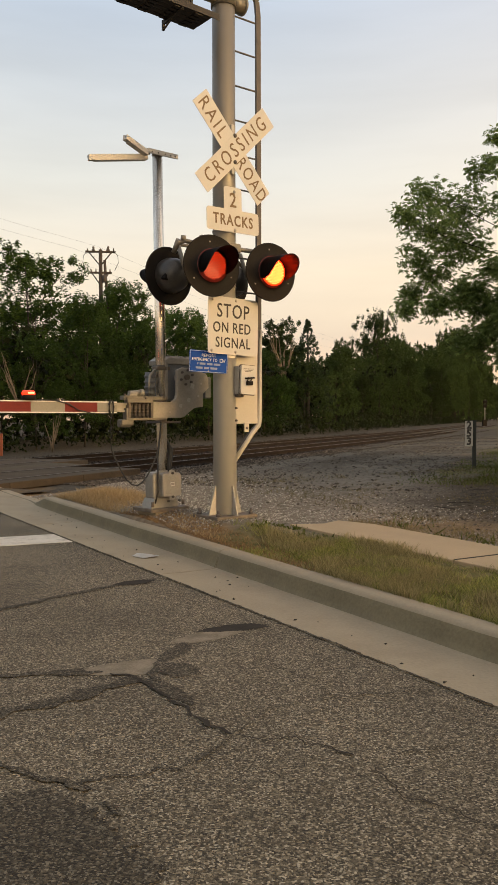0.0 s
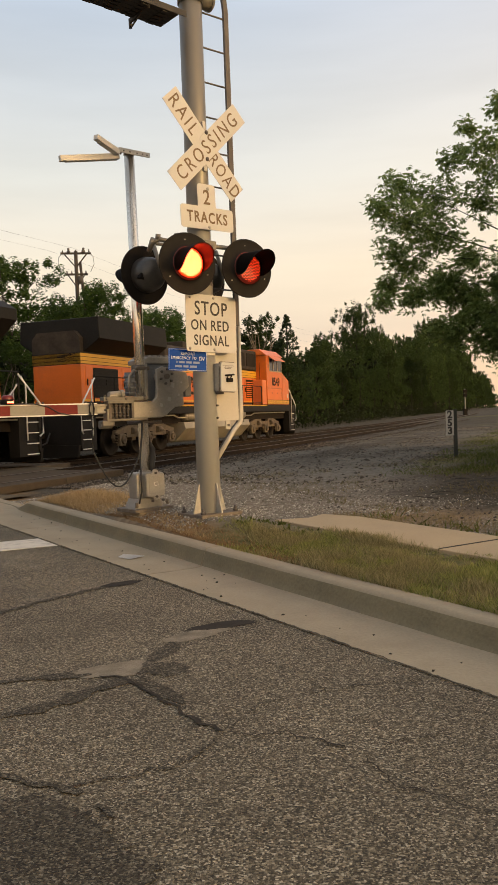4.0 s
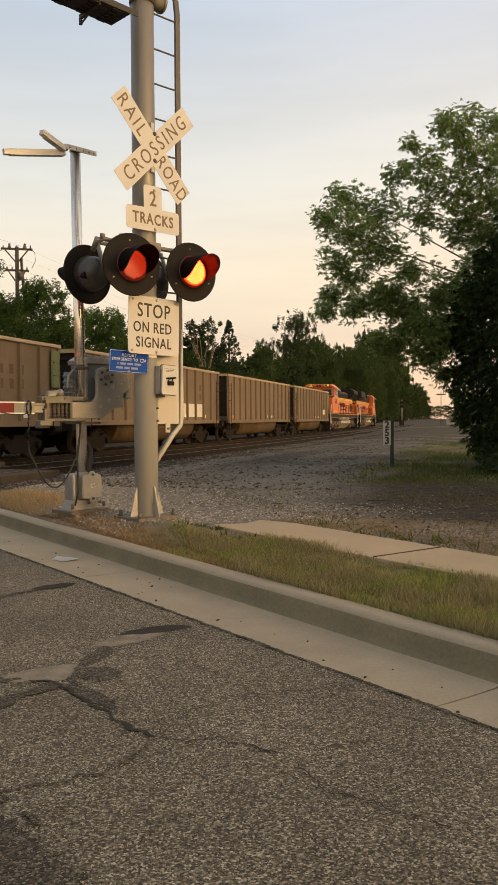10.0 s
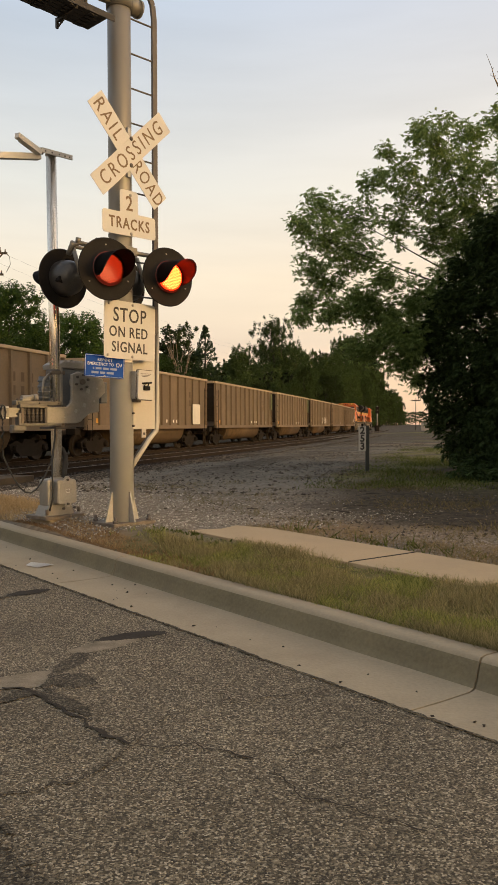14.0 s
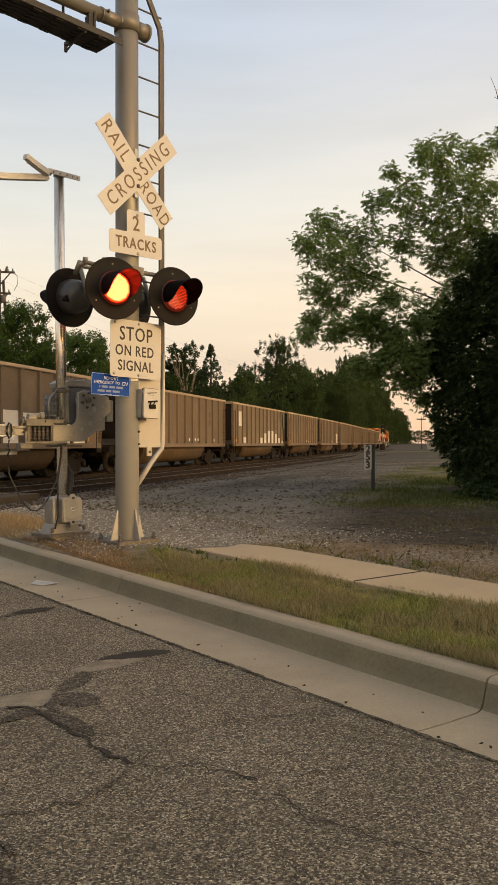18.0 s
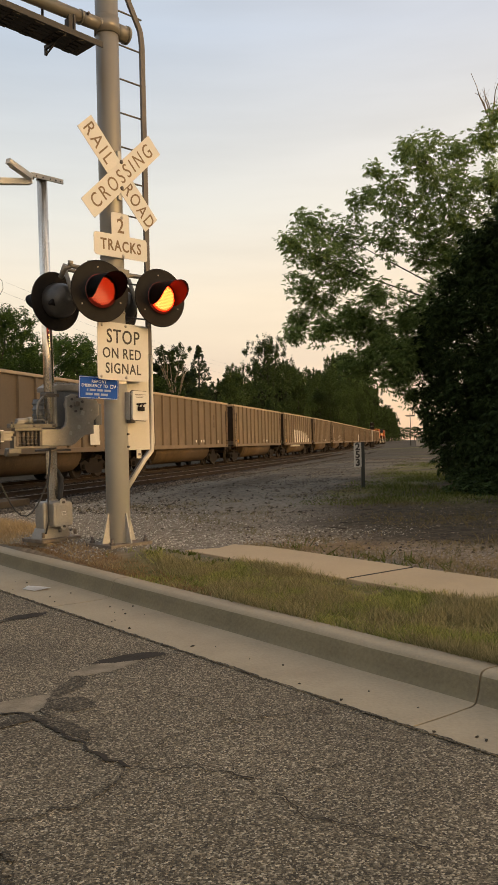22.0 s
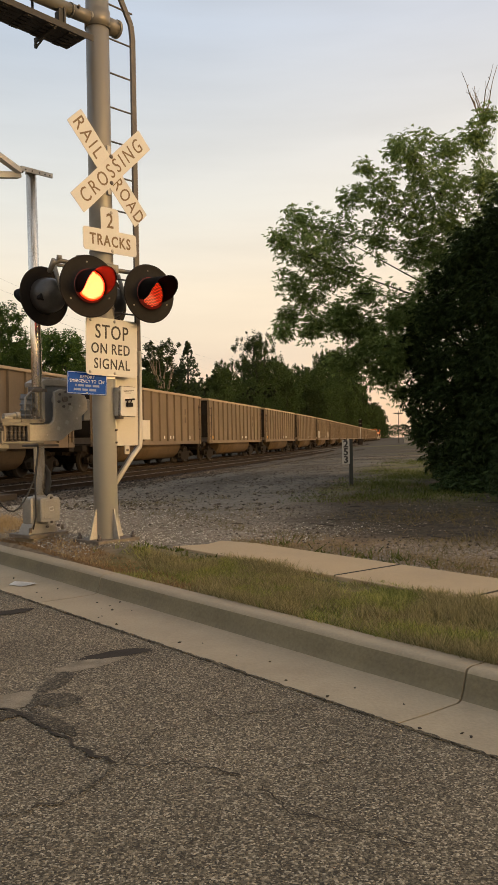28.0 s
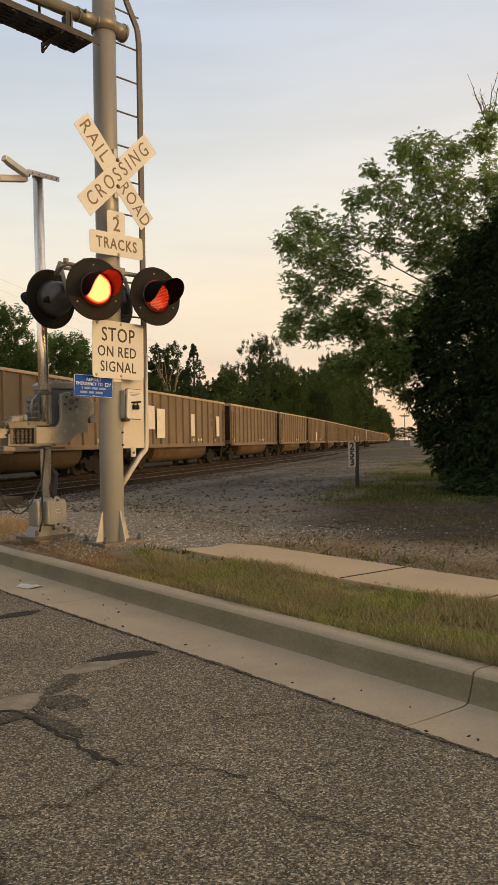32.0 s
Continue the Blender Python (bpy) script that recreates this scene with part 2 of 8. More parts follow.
RAILHEAD = plain("polished_rail_head", (0.075, 0.060, 0.045), 0.5, 0.4, 0.15, 3, 0.05, spec=0.25)
TIE = plain("weathered_timber_tie", (0.034, 0.026, 0.020), 0.85, 0, 0.35, 5, 0.5, 40, random_amount=0.3)
CONCRETE = plain("weathered_concrete", (0.325, 0.266, 0.178), 0.85, 0, 0.14, 2.2, 0.35, 55, dirt=(0.22, 0.17, 0.11), dirt_amount=0.45)
# kerb face darker than the rest: stains, plus its shaded side in the colour
KERBFACE = plain("stained_shaded_kerb_face", (0.180, 0.150, 0.088), 0.9, 0, 0.22, 3.0, 0.4, 50, dirt=(0.12, 0.10, 0.07), dirt_amount=0.6)
WALKCONC = plain("pale_concrete", (0.42, 0.315, 0.185), 0.85, 0, 0.10, 2.0, 0.3, 60, dirt=(0.32, 0.25, 0.17), dirt_amount=0.4)
ORANGE = plain("orange_locomotive_paint", (0.60, 0.125, 0.010), 0.4, 0, 0.12, 1.2, 0.03, 20, dirt=(0.30, 0.08, 0.02), dirt_amount=0.5)
LOCOBLACK = plain("black_locomotive_paint", (0.014, 0.012, 0.010), 0.65, 0, 0.3, 2, 0.05, 20, spec=0.18)
YELLOW = plain("yellow_stripe_paint", (0.62, 0.32, 0.02), 0.45, 0, 0.1)
TANKGREY = plain("grey_tank_paint", (0.27, 0.235, 0.175), 0.45, 0.1, 0.15, 1.5, 0.04, 20, dirt=(0.14, 0.11, 0.08), dirt_amount=0.5)
TRUCK = plain("grimy_truck_casting", (0.016, 0.012, 0.009), 0.8, 0.0, 0.3, 4, 0.2, 30, spec=0.12)
WHEEL = plain("wheel_steel", (0.022, 0.017, 0.013), 0.7, 0.0, 0.3, 6, spec=0.15)
COALCAR = plain("dusty_aluminium_car_side", (0.130, 0.089, 0.050), 0.66, 0.0, 0.13, 0.9, 0.04, 14, random_amount=0.10, dirt=(0.20, 0.14, 0.09), dirt_amount=0.55)
CARDARK = plain("dark_car_frame", (0.022, 0.017, 0.013), 0.8, 0, 0.3, 3, spec=0.12)
GLASS = plain("dark_cab_glass", (0.012, 0.018, 0.035), 0.15, 0, 0.1, bump=0, spec=0.25)
NUMBERLIGHT = glow("lit_number_board", (1.0, 0.55, 0.10), 1.1)
GREEN = plain("green_paint", (0.115, 0.135, 0.050), 0.7, 0, 0.3, 3)
BARK = plain("grey_brown_bark", (0.04, 0.032, 0.024), 0.9, 0, 0.35, 3, 0.7, 25)
WOODPOLE = plain("weathered_wooden_pole", (0.055, 0.043, 0.033), 0.9, 0, 0.25, 3, 0.4, 30)
LEAF = leafy("woodland_leaves", (0.023, 0.042, 0.010), (0.062, 0.108, 0.024), 0.28)
LEAFNEAR = leafy("tree_leaves", (0.085, 0.122, 0.040), (0.205, 0.268, 0.088), 0.50)
# leaf green darkened to stand for shade inside the wood and thicket
LEAFSHADE = leafy("shade_toned_leaves", (0.010, 0.015, 0.005), (0.024, 0.033, 0.010), 0.15)
NEEDLE = leafy("spruce_needles", (0.014, 0.026, 0.012), (0.045, 0.062, 0.028))
THICKET = leafy("thicket_leaves", (0.020, 0.034, 0.012), (0.068, 0.100, 0.034), 0.30)
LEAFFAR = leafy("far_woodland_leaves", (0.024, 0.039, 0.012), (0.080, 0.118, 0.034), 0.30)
ARMSTEEL = plain("dull_pipe_steel", (0.20, 0.18, 0.15), 0.5, 0.4, 0.2, 9, 0.08)
GRASSMAT = leafy("mixed_grass_blades", (0.088, 0.114, 0.028), (0.35, 0.335, 0.112))
STUBBLE = leafy("dry_stubble_blades", (0.13, 0.105, 0.045), (0.36, 0.27, 0.14))
SHADEGROWTH = leafy("shade_growth_blades", (0.075, 0.072, 0.026), (0.24, 0.19, 0.09))
STRAW = leafy("straw_grass_blades", (0.20, 0.19, 0.075), (0.60, 0.50, 0.27))
DRYGRASS = leafy("dry_grass_blades", (0.36, 0.25, 0.13), (0.66, 0.49, 0.27))
WEED = leafy("weed_leaves", (0.05, 0.072, 0.015), (0.16, 0.17, 0.045))


def pole_steel():
    """Galvanised steel: pale near the ground, passing to a darker brown-grey higher up."""
    m, n, l, b = nodes_of("galvanised_pole_steel")
    co, sp, no = n.new("ShaderNodeTexCoord"), n.new("ShaderNodeSeparateXYZ"), n.new("ShaderNodeTexNoise")
    no.inputs["Scale"].default_value, no.inputs["Detail"].default_value = 5, 6
    l.new(co.outputs["Object"], sp.inputs[0])
    l.new(co.outputs["Object"], no.inputs["Vector"])
    ad = n.new("ShaderNodeMath")
    ad.operation = "MULTIPLY_ADD"
    l.new(no.outputs[0], ad.inputs[0])
    ad.inputs[1].default_value = 1.2
    l.new(sp.outputs["Z"], ad.inputs[2])
    mr = n.new("ShaderNodeMapRange")
    for k, v in (("From Min", 1.6), ("From Max", 4.6), ("To Min", 0.0), ("To Max", 1.0)):
        mr.inputs[k].default_value = v
    l.new(ad.outputs[0], mr.inputs["Value"])
    rp = n.new("ShaderNodeValToRGB")
    rp.color_ramp.elements[0].color, rp.color_ramp.elements[1].color = (0.52, 0.52, 0.50, 1), (0.19, 0.172, 0.145, 1)
    l.new(mr.outputs[0], rp.inputs[0])
    l.new(rp.outputs[0], b.inputs["Base Color"])
    b.inputs["Roughness"].default_value, b.inputs["Metallic"].default_value = 0.42, 0.30
    return m


POLESTEEL = pole_steel()
# ---- geometry helpers ----
def thing(name, label, category, m=Matrix(), group="", kind=""):
    ob = new(name)
    ob.matrix_basis = m
    return tagged(ob, label, category, group, kind)


def finish(name, bm, mat, parent=None, label="", smooth=False, m=None):
    me = bpy.data.meshes.new(name)
    bm.normal_update()
    bm.to_mesh(me)
    bm.free()
    for q in mat if isinstance(mat, (list, tuple)) else (mat,):
        me.materials.append(q)
    if smooth:
        for p in me.polygons:
            p.use_smooth = True
    ob = new(name, me)
    if parent:
        ob.parent = parent
    if m is not None:
        ob.matrix_basis = m
    if label:
        tagged(ob, label)
    return ob


def part(name, bm, mat, parent, label="", smooth=False, m=None):
    return finish(name, bm, mat, parent, label, smooth, m)


def B():
    return bmesh.new()


def faces(bm, vs, fs, mi=0):
    v = [bm.verts.new(p) for p in vs]
    for f in fs:
        bm.faces.new([v[i] for i in f]).material_index = mi
    return v


def box(bm, x0, x1, y0, y1, z0, z1, m=None, mi=0, bevel=0.0):
    vs = [Vector((x, y, z)) for z in (z0, z1) for y in (y0, y1) for x in (x0, x1)]
    if m:
        vs = [m @ v for v in vs]
    v = faces(bm, vs, [(0, 2, 3, 1), (4, 5, 7, 6), (0, 1, 5, 4), (2, 6, 7, 3), (0, 4, 6, 2), (1, 3, 7, 5)], mi)
    if bevel:
        es = list({e for q in v for e in q.link_edges})
        bmesh.ops.bevel(bm, geom=es, offset=bevel, segments=2, affect="EDGES", profile=0.5)
    return bm


def rod(bm, p0, p1, r0, r1=None, seg=12, mi=0, caps=True):
    """A round bar or cone from p0 to p1."""
    r1 = r0 if r1 is None else r1
    p0, p1 = Vector(p0), Vector(p1)
    q = (p1 - p0).to_track_quat("Z", "Y").to_matrix()
    a = [bm.verts.new(p0 + q @ Vector((r0 * math.cos(2 * math.pi * i / seg), r0 * math.sin(2 * math.pi * i / seg), 0))) for i in range(seg)]
    b = [bm.verts.new(p1 + q @ Vector((r1 * math.cos(2 * math.pi * i / seg), r1 * math.sin(2 * math.pi * i / seg), 0))) for i in range(seg)]
    for i in range(seg):
        f = bm.faces.new((a[i], a[(i + 1) % seg], b[(i + 1) % seg], b[i]))
        f.material_index, f.smooth = mi, True
    if caps:
        bm.faces.new(a[::-1]).material_index = mi
        bm.faces.new(b).material_index = mi
    return bm


def tube(bm, pts, r, seg=8, mi=0):
    """A bent round bar along points."""
    pts = [Vector(p) for p in pts]
    rings = []
    for i, p in enumerate(pts):
        d = (pts[min(i + 1, len(pts) - 1)] - pts[max(i - 1, 0)]).normalized()
        q = d.to_track_quat("Z", "Y").to_matrix()
        rr = r[i] if isinstance(r, (list, tuple)) else r
        rings.append([bm.verts.new(p + q @ Vector((rr * math.cos(2 * math.pi * k / seg), rr * math.sin(2 * math.pi * k / seg), 0))) for k in range(seg)])
    for a, b in zip(rings, rings[1:]):
        for k in range(seg):
            f = bm.faces.new((a[k], a[(k + 1) % seg], b[(k + 1) % seg], b[k]))
            f.material_index, f.smooth = mi, True
    bm.faces.new(rings[0][::-1]).material_index = mi
    bm.faces.new(rings[-1]).material_index = mi
    return bm


def prism(bm, pts, d0, d1, axes="xz", m=None, mi=0, bevel=0.0):
    """A flat outline (two axes) with depth from d0 to d1 along the third."""
    third = ({"x", "y", "z"} - set(axes)).pop()
    def at(p, d):
        c = {axes[0]: p[0], axes[1]: p[1], third: d}
        v = Vector((c["x"], c["y"], c["z"]))
        return m @ v if m else v
    a, b = [bm.verts.new(at(p, d0)) for p in pts], [bm.verts.new(at(p, d1)) for p in pts]
    fs = [bm.faces.new(a), bm.faces.new(b[::-1])]
    k = len(pts)
    for i in range(k):
        fs.append(bm.faces.new((a[i], b[i], b[(i + 1) % k], a[(i + 1) % k])))
    for f in fs:
        f.material_index = mi
    bmesh.ops.recalc_face_normals(bm, faces=fs)
    if bevel:
        es = list({e for f in fs[:2] for e in f.edges})
        bmesh.ops.bevel(bm, geom=es, offset=bevel, segments=2, affect="EDGES", profile=0.5)
    return bm


def lathe(bm, prof, m=None, seg=32, mi=0, smooth=True):
    """A turned form: radius and height pairs round z."""
    rings = []
    for r, z in prof:
        ring = []
        for k in range(seg):
            v = Vector((r * math.cos(2 * math.pi * k / seg), r * math.sin(2 * math.pi * k / seg), z))
            ring.append(bm.verts.new(m @ v if m else v))
        rings.append(ring)
    for a, b in zip(rings, rings[1:]):
        for k in range(seg):
            f = bm.faces.new((a[k], a[(k + 1) % seg], b[(k + 1) % seg], b[k]))
            f.material_index, f.smooth = mi, smooth
    return bm


def lettering(name, text, size, mat, parent, m, spread=1.0, wide=1.0, bold=0.0, depth=0.0015, label=""):
    """Raised writing as a mesh, centred, in the plane of m (x right, y up)."""
    cu = bpy.data.curves.new(name, "FONT")
    cu.body, cu.size, cu.extrude, cu.space_character, cu.offset = text, size, depth, spread, bold
    cu.align_x, cu.align_y, cu.resolution_u = "CENTER", "CENTER", 3
    tmp = bpy.data.objects.new(name, cu)
    scene.collection.objects.link(tmp)
    bpy.context.view_layer.update()
    me = bpy.data.meshes.new_from_object(tmp.evaluated_get(bpy.context.evaluated_depsgraph_get()))
    bpy.data.objects.remove(tmp)
    bpy.data.curves.remove(cu)
    me.transform(Matrix.Diagonal((wide, 1, 1, 1)))
    me.materials.clear()
    me.materials.append(mat)
    ob = new(name, me)
    ob.parent, ob.matrix_basis = parent, m
    if label:
        tagged(ob, label)
    return ob


def rounded(w, h, r, seg=4):
    pts = []
    for cx, cy, a0 in ((w / 2 - r, h / 2 - r, 0), (-w / 2 + r, h / 2 - r, 90), (-w / 2 + r, -h / 2 + r, 180), (w / 2 - r, -h / 2 + r, 270)):
        for i in range(seg + 1):
            a = radians(a0 + 90 * i / seg)
            pts.append((cx + r * math.cos(a), cy + r * math.sin(a)))
    return pts


# ---- the plan: road along U, to the right of it N; the railway curves gently away ----
ROAD = radians(30.5)
U = Vector((-math.sin(ROAD), math.cos(ROAD), 0))
N = Vector((math.cos(ROAD), math.sin(ROAD), 0))
PHI, BEND, BEND_END, BASE_D = radians(23.03), 6.7e-4, 108.8, 14.03
RAIL_Z = 0.05
FAR_TRACK, NEAR_TRACK = 15.60, 11.85
POLE = Vector((-0.345, 8.40, 0))
MAST = Vector((-1.066, 8.94, 0))


def road_at(n, u, z=0.0):
    return N * n + U * u + Vector((0, 0, z))


def rail_at(s, d, z=0.0):
    """The place s metres along the railway and d metres from the viewer's side, and its heading (clockwise from +y)."""
    sc = min(max(s, 0.0), BEND_END)
    a = PHI - BEND * sc
    x = -math.cos(PHI) * BASE_D + (math.cos(a) - math.cos(PHI)) / BEND
    y = math.sin(PHI) * BASE_D + (math.sin(PHI) - math.sin(a)) / BEND
    e, off = s - sc, d - BASE_D
    return Vector((x + math.sin(a) * e - math.cos(a) * off, y + math.cos(a) * e + math.sin(a) * off, z)), a
# ---- ground, road, kerb, walk, railway ----
def quads_mesh(name, quads, mat, parent=None, label="", vcol=None):
    """One mesh from an array of separate four-sided faces, shape (n, 4, 3)."""
    q = np.asarray(quads, np.float32)
    k = len(q)
    me = bpy.data.meshes.new(name)
    me.vertices.add(4 * k)
    me.vertices.foreach_set("co", q.reshape(-1))
    me.loops.add(4 * k)
    me.loops.foreach_set("vertex_index", np.arange(4 * k, dtype=np.int32))
    me.polygons.add(k)
    me.polygons.foreach_set("loop_start", np.arange(0, 4 * k, 4, dtype=np.int32))
    me.update(calc_edges=True)
    me.materials.append(mat)
    ob = new(name, me)
    if parent:
        ob.parent = parent
    if label:
        tagged(ob, label)
    return ob


def smoothstep(a, b, x):
    if a > b:
        return 1 - smoothstep(b, a, x)
    t = min(max((x - a) / (b - a), 0.0), 1.0)
    return t * t * (3 - 2 * t)


def plan_of(x, y):
    n, u = x * N.x + y * N.y, x * U.x + y * U.y
    d = y * math.sin(PHI) - x * math.cos(PHI)
    s = x * math.sin(PHI) + y * math.cos(PHI)
    d -= BEND * min(max(s, 0), BEND_END) ** 2 / 2 + (max(s - BEND_END, 0) * BEND * BEND_END)
    return n, u, d, s


def ground_z(x, y):
    n, u, d, s = plan_of(x, y)
    if d > 24:
        return -0.05 + 0.25 * smoothstep(24, 30, d)
    end = smoothstep(10.9, 12.3, u)
    side = smoothstep(3.12, 3.285, n) * (1 - end) + smoothstep(3.12, 5.2, n) * end
    z = -0.08 + side * (0.22 + 0.06 * smoothstep(3.3, 3.8, n) * (1 - smoothstep(4.0, 4.5, n)) * smoothstep(5.8, 6.8, u))
    z += 0.05 * (noise.noise((x * 0.35, y * 0.35, 3.0)) + 0.3 * noise.noise((x * 1.7, y * 1.7, 5.0))) * smoothstep(4.6, 7, n)
    z += 0.05 * math.exp(-((x - MAST.x) ** 2 + (y - MAST.y) ** 2) / 0.5) + 0.03 * math.exp(-((x - POLE.x) ** 2 + (y - POLE.y) ** 2) / 0.5)
    fall = smoothstep(7.5, 9.6, d)
    zb = -0.13 + 0.015 * noise.noise((x * 2.5, y * 2.5, 1.0))
    return z * (1 - fall) + zb * fall


def axis_of(fine0, fine1, step, far0, far1):
    v = list(np.arange(fine0, fine1 + 1e-6, step))
    a, st = fine0, step
    lo = []
    while a > far0:
        st *= 1.35
        a -= st
        lo.append(max(a, far0))
    b, st = fine1, step
    hi = []
    while b < far1:
        st *= 1.35
        b += st
        hi.append(min(b, far1))
    return lo[::-1] + v + hi


def build_ground():
    xs, ys = axis_of(-3.2, 14, 0.22, -2400, 2400), axis_of(-2, 34, 0.22, -2000, 2400)
    xs = sorted([v for v in xs if abs(v - 3.2) > 0.14] + [3.11, 3.285])
    co = []
    for u in ys:
        for n in xs:
            p = road_at(n, u)
            co.append((p.x, p.y, ground_z(p.x, p.y)))
    w = len(xs)
    fs = [(j * w + i, j * w + i + 1, (j + 1) * w + i + 1, (j + 1) * w + i) for j in range(len(ys) - 1) for i in range(w - 1)]
    me = bpy.data.meshes.new("ground")
    me.from_pydata(co, [], fs)
    mask = me.color_attributes.new("cover", "FLOAT_COLOR", "POINT")
    vals = np.zeros((len(co), 4), np.float32)
    for i, (x, y, z) in enumerate(co):
        n, u, d, s = plan_of(x, y)
        f = noise.noise((x * 0.5, y * 0.5, 9.0)) * 0.6 + noise.noise((x * 1.9, y * 1.9, 4.0)) * 0.35
        grass = smoothstep(3.2, 3.4, n + 0.0 * f) * (1 - smoothstep(4.35, 4.6, n)) * (1 - smoothstep(5.9, 7.2, u + f)) 
        # rough grass right of the drive, thinning towards it
        grass = max(grass, 0.95 * smoothstep(-0.1, 0.4, f + 0.12 - max(0.0, abs(d - 1.2) - 1.5) * 0.8) * smoothstep(12.5, 15.5, s))
        
        dry = smoothstep(-0.1, 0.4, f + 0.4 - abs(n - 3.7) * 0.5) * max(0.9 * smoothstep(9.2, 10.2, u) * (1 - smoothstep(4.2, 5.4, n)), smoothstep(5.5, 6.5, u) * (1 - smoothstep(3.55, 3.9, n))) * smoothstep(3.1, 3.4, n)
        dry = max(dry, 0.85 * smoothstep(-0.2, 0.4, f + 0.15) * smoothstep(5.2, 5.6, n) * (1 - smoothstep(6.0, 7.4, n + f)) * (1 - smoothstep(6.3, 8, u)))
        dry = max(dry, 0.5 * smoothstep(0.05, 0.45, -f) * smoothstep(2.9, 2.2, abs(d - 1.0)) * smoothstep(12.5, 15.5, s))
        # brown soil right of the drive, toned darker for the tree's shade
        soil = (1 - smoothstep(1.2, 3.4, d + 1.4 * f)) * smoothstep(5.8, 7.6, n + 1.2 * f)
        soil = max(soil, 0.85 * smoothstep(7.5, 8.7, d + 0.8 * f))
        # far drive: soil patches over a dark tone that stands for tree shade
        soil = max(soil, (0.35 + 0.5 * smoothstep(-0.3, 0.3, noise.noise((d * 0.9, s * 0.10, 7.0)) + 0.6 * f)) * smoothstep(13.5, 20.0, s + 2.0 * f) * smoothstep(0.5, 2.0, d))
        soil = max(soil, 0.85 * smoothstep(38.0, 60.0, s))
        drive = smoothstep(2.2, 3.6, d + f) * (1 - smoothstep(7.4, 8.3, d + 0.7 * f))
        vals[i] = (grass, dry, soil, drive)
    mask.data.foreach_set("color", vals.reshape(-1))
    for p in me.polygons:
        p.use_smooth = True
    m, nn, l, b = nodes_of("gravelly_ground")
    at = nn.new("ShaderNodeAttribute")
    at.attribute_name = "cover"
    sp = nn.new("ShaderNodeSeparateColor")
    l.new(at.outputs["Color"], sp.inputs[0])
    co_ = nn.new("ShaderNodeTexCoord")
    vo = nn.new("ShaderNodeTexVoronoi")
    vo.inputs["Scale"].default_value = 42
    l.new(co_.outputs["Object"], vo.inputs["Vector"])
    vo2 = nn.new("ShaderNodeTexNoise")
    vo2.inputs["Scale"].default_value, vo2.inputs["Detail"].default_value = 0.7, 6
    l.new(co_.outputs["Object"], vo2.inputs["Vector"])
    no = nn.new("ShaderNodeTexNoise")
    no.inputs["Scale"].default_value, no.inputs["Detail"].default_value = 9, 6
    l.new(co_.outputs["Object"], no.inputs["Vector"])
    bw = nn.new("ShaderNodeSeparateColor")
    l.new(vo.outputs["Color"], bw.inputs[0])
    gr = nn.new("ShaderNodeValToRGB")
    e = gr.color_ramp.elements
    e[0].color, e[1].color = (0.115, 0.099, 0.079, 1), (0.42, 0.365, 0.295, 1)
    gr.color_ramp.elements.new(0.5).color = (0.20, 0.172, 0.136, 1)
    l.new(bw.outputs[0], gr.inputs[0])

    def blend(a, color, fac, lo, hi):
        rp = nn.new("ShaderNodeValToRGB")
        rp.color_ramp.elements[0].color, rp.color_ramp.elements[1].color = (*lo, 1), (*hi, 1)
        rp.color_ramp.elements[0].position, rp.color_ramp.elements[1].position = 0.35, 0.7
        l.new(no.outputs[0], rp.inputs[0])
        mx = nn.new("ShaderNodeMix")
        mx.data_type = "RGBA"
        l.new(fac, mx.inputs["Factor"])
        l.new(a, mx.inputs["A"])
        l.new(rp.outputs[0], mx.inputs["B"])
        return mx.outputs["Result"]
    big = nn.new("ShaderNodeMix")
    big.data_type, big.blend_type = "RGBA", "MULTIPLY"
    big.inputs["Factor"].default_value = 0.55
    l.new(gr.outputs[0], big.inputs["A"])
    br = nn.new("ShaderNodeMapRange")
    for k, v in (("From Min", 0.3), ("From Max", 0.7), ("To Min", 0.55), ("To Max", 1.3)):
        br.inputs[k].default_value = v
    l.new(vo2.outputs[0], br.inputs["Value"])
    l.new(br.outputs[0], big.inputs["B"])
    c = big.outputs["Result"]
    c = blend(c, None, at.outputs["Alpha"], (0.135, 0.117, 0.092), (0.25, 0.218, 0.174))
    # soil colour, which also carries the shade put on verge and drive
    c = blend(c, None, sp.outputs["Blue"], (0.030, 0.025, 0.018), (0.088, 0.072, 0.050))
    c = blend(c, None, sp.outputs["Green"], (0.17, 0.105, 0.055), (0.34, 0.23, 0.12))
    c = blend(c, None, sp.outputs["Red"], (0.09, 0.09, 0.028), (0.20, 0.16, 0.065))
    l.new(c, b.inputs["Base Color"])
    b.inputs["Roughness"].default_value = 0.95
    b.inputs["Specular IOR Level"].default_value = 0.15
    bp = nn.new("ShaderNodeBump")
    bp.inputs["Strength"].default_value, bp.inputs["Distance"].default_value = 0.7, 0.02
    l.new(vo.outputs["Distance"], bp.inputs["Height"])
    l.new(bp.outputs[0], b.inputs["Normal"])
    me.materials.append(m)
    return tagged(new("ground", me), "gravel and dry soil ground with patches of grass", "ground", kind="structure")


build_ground()

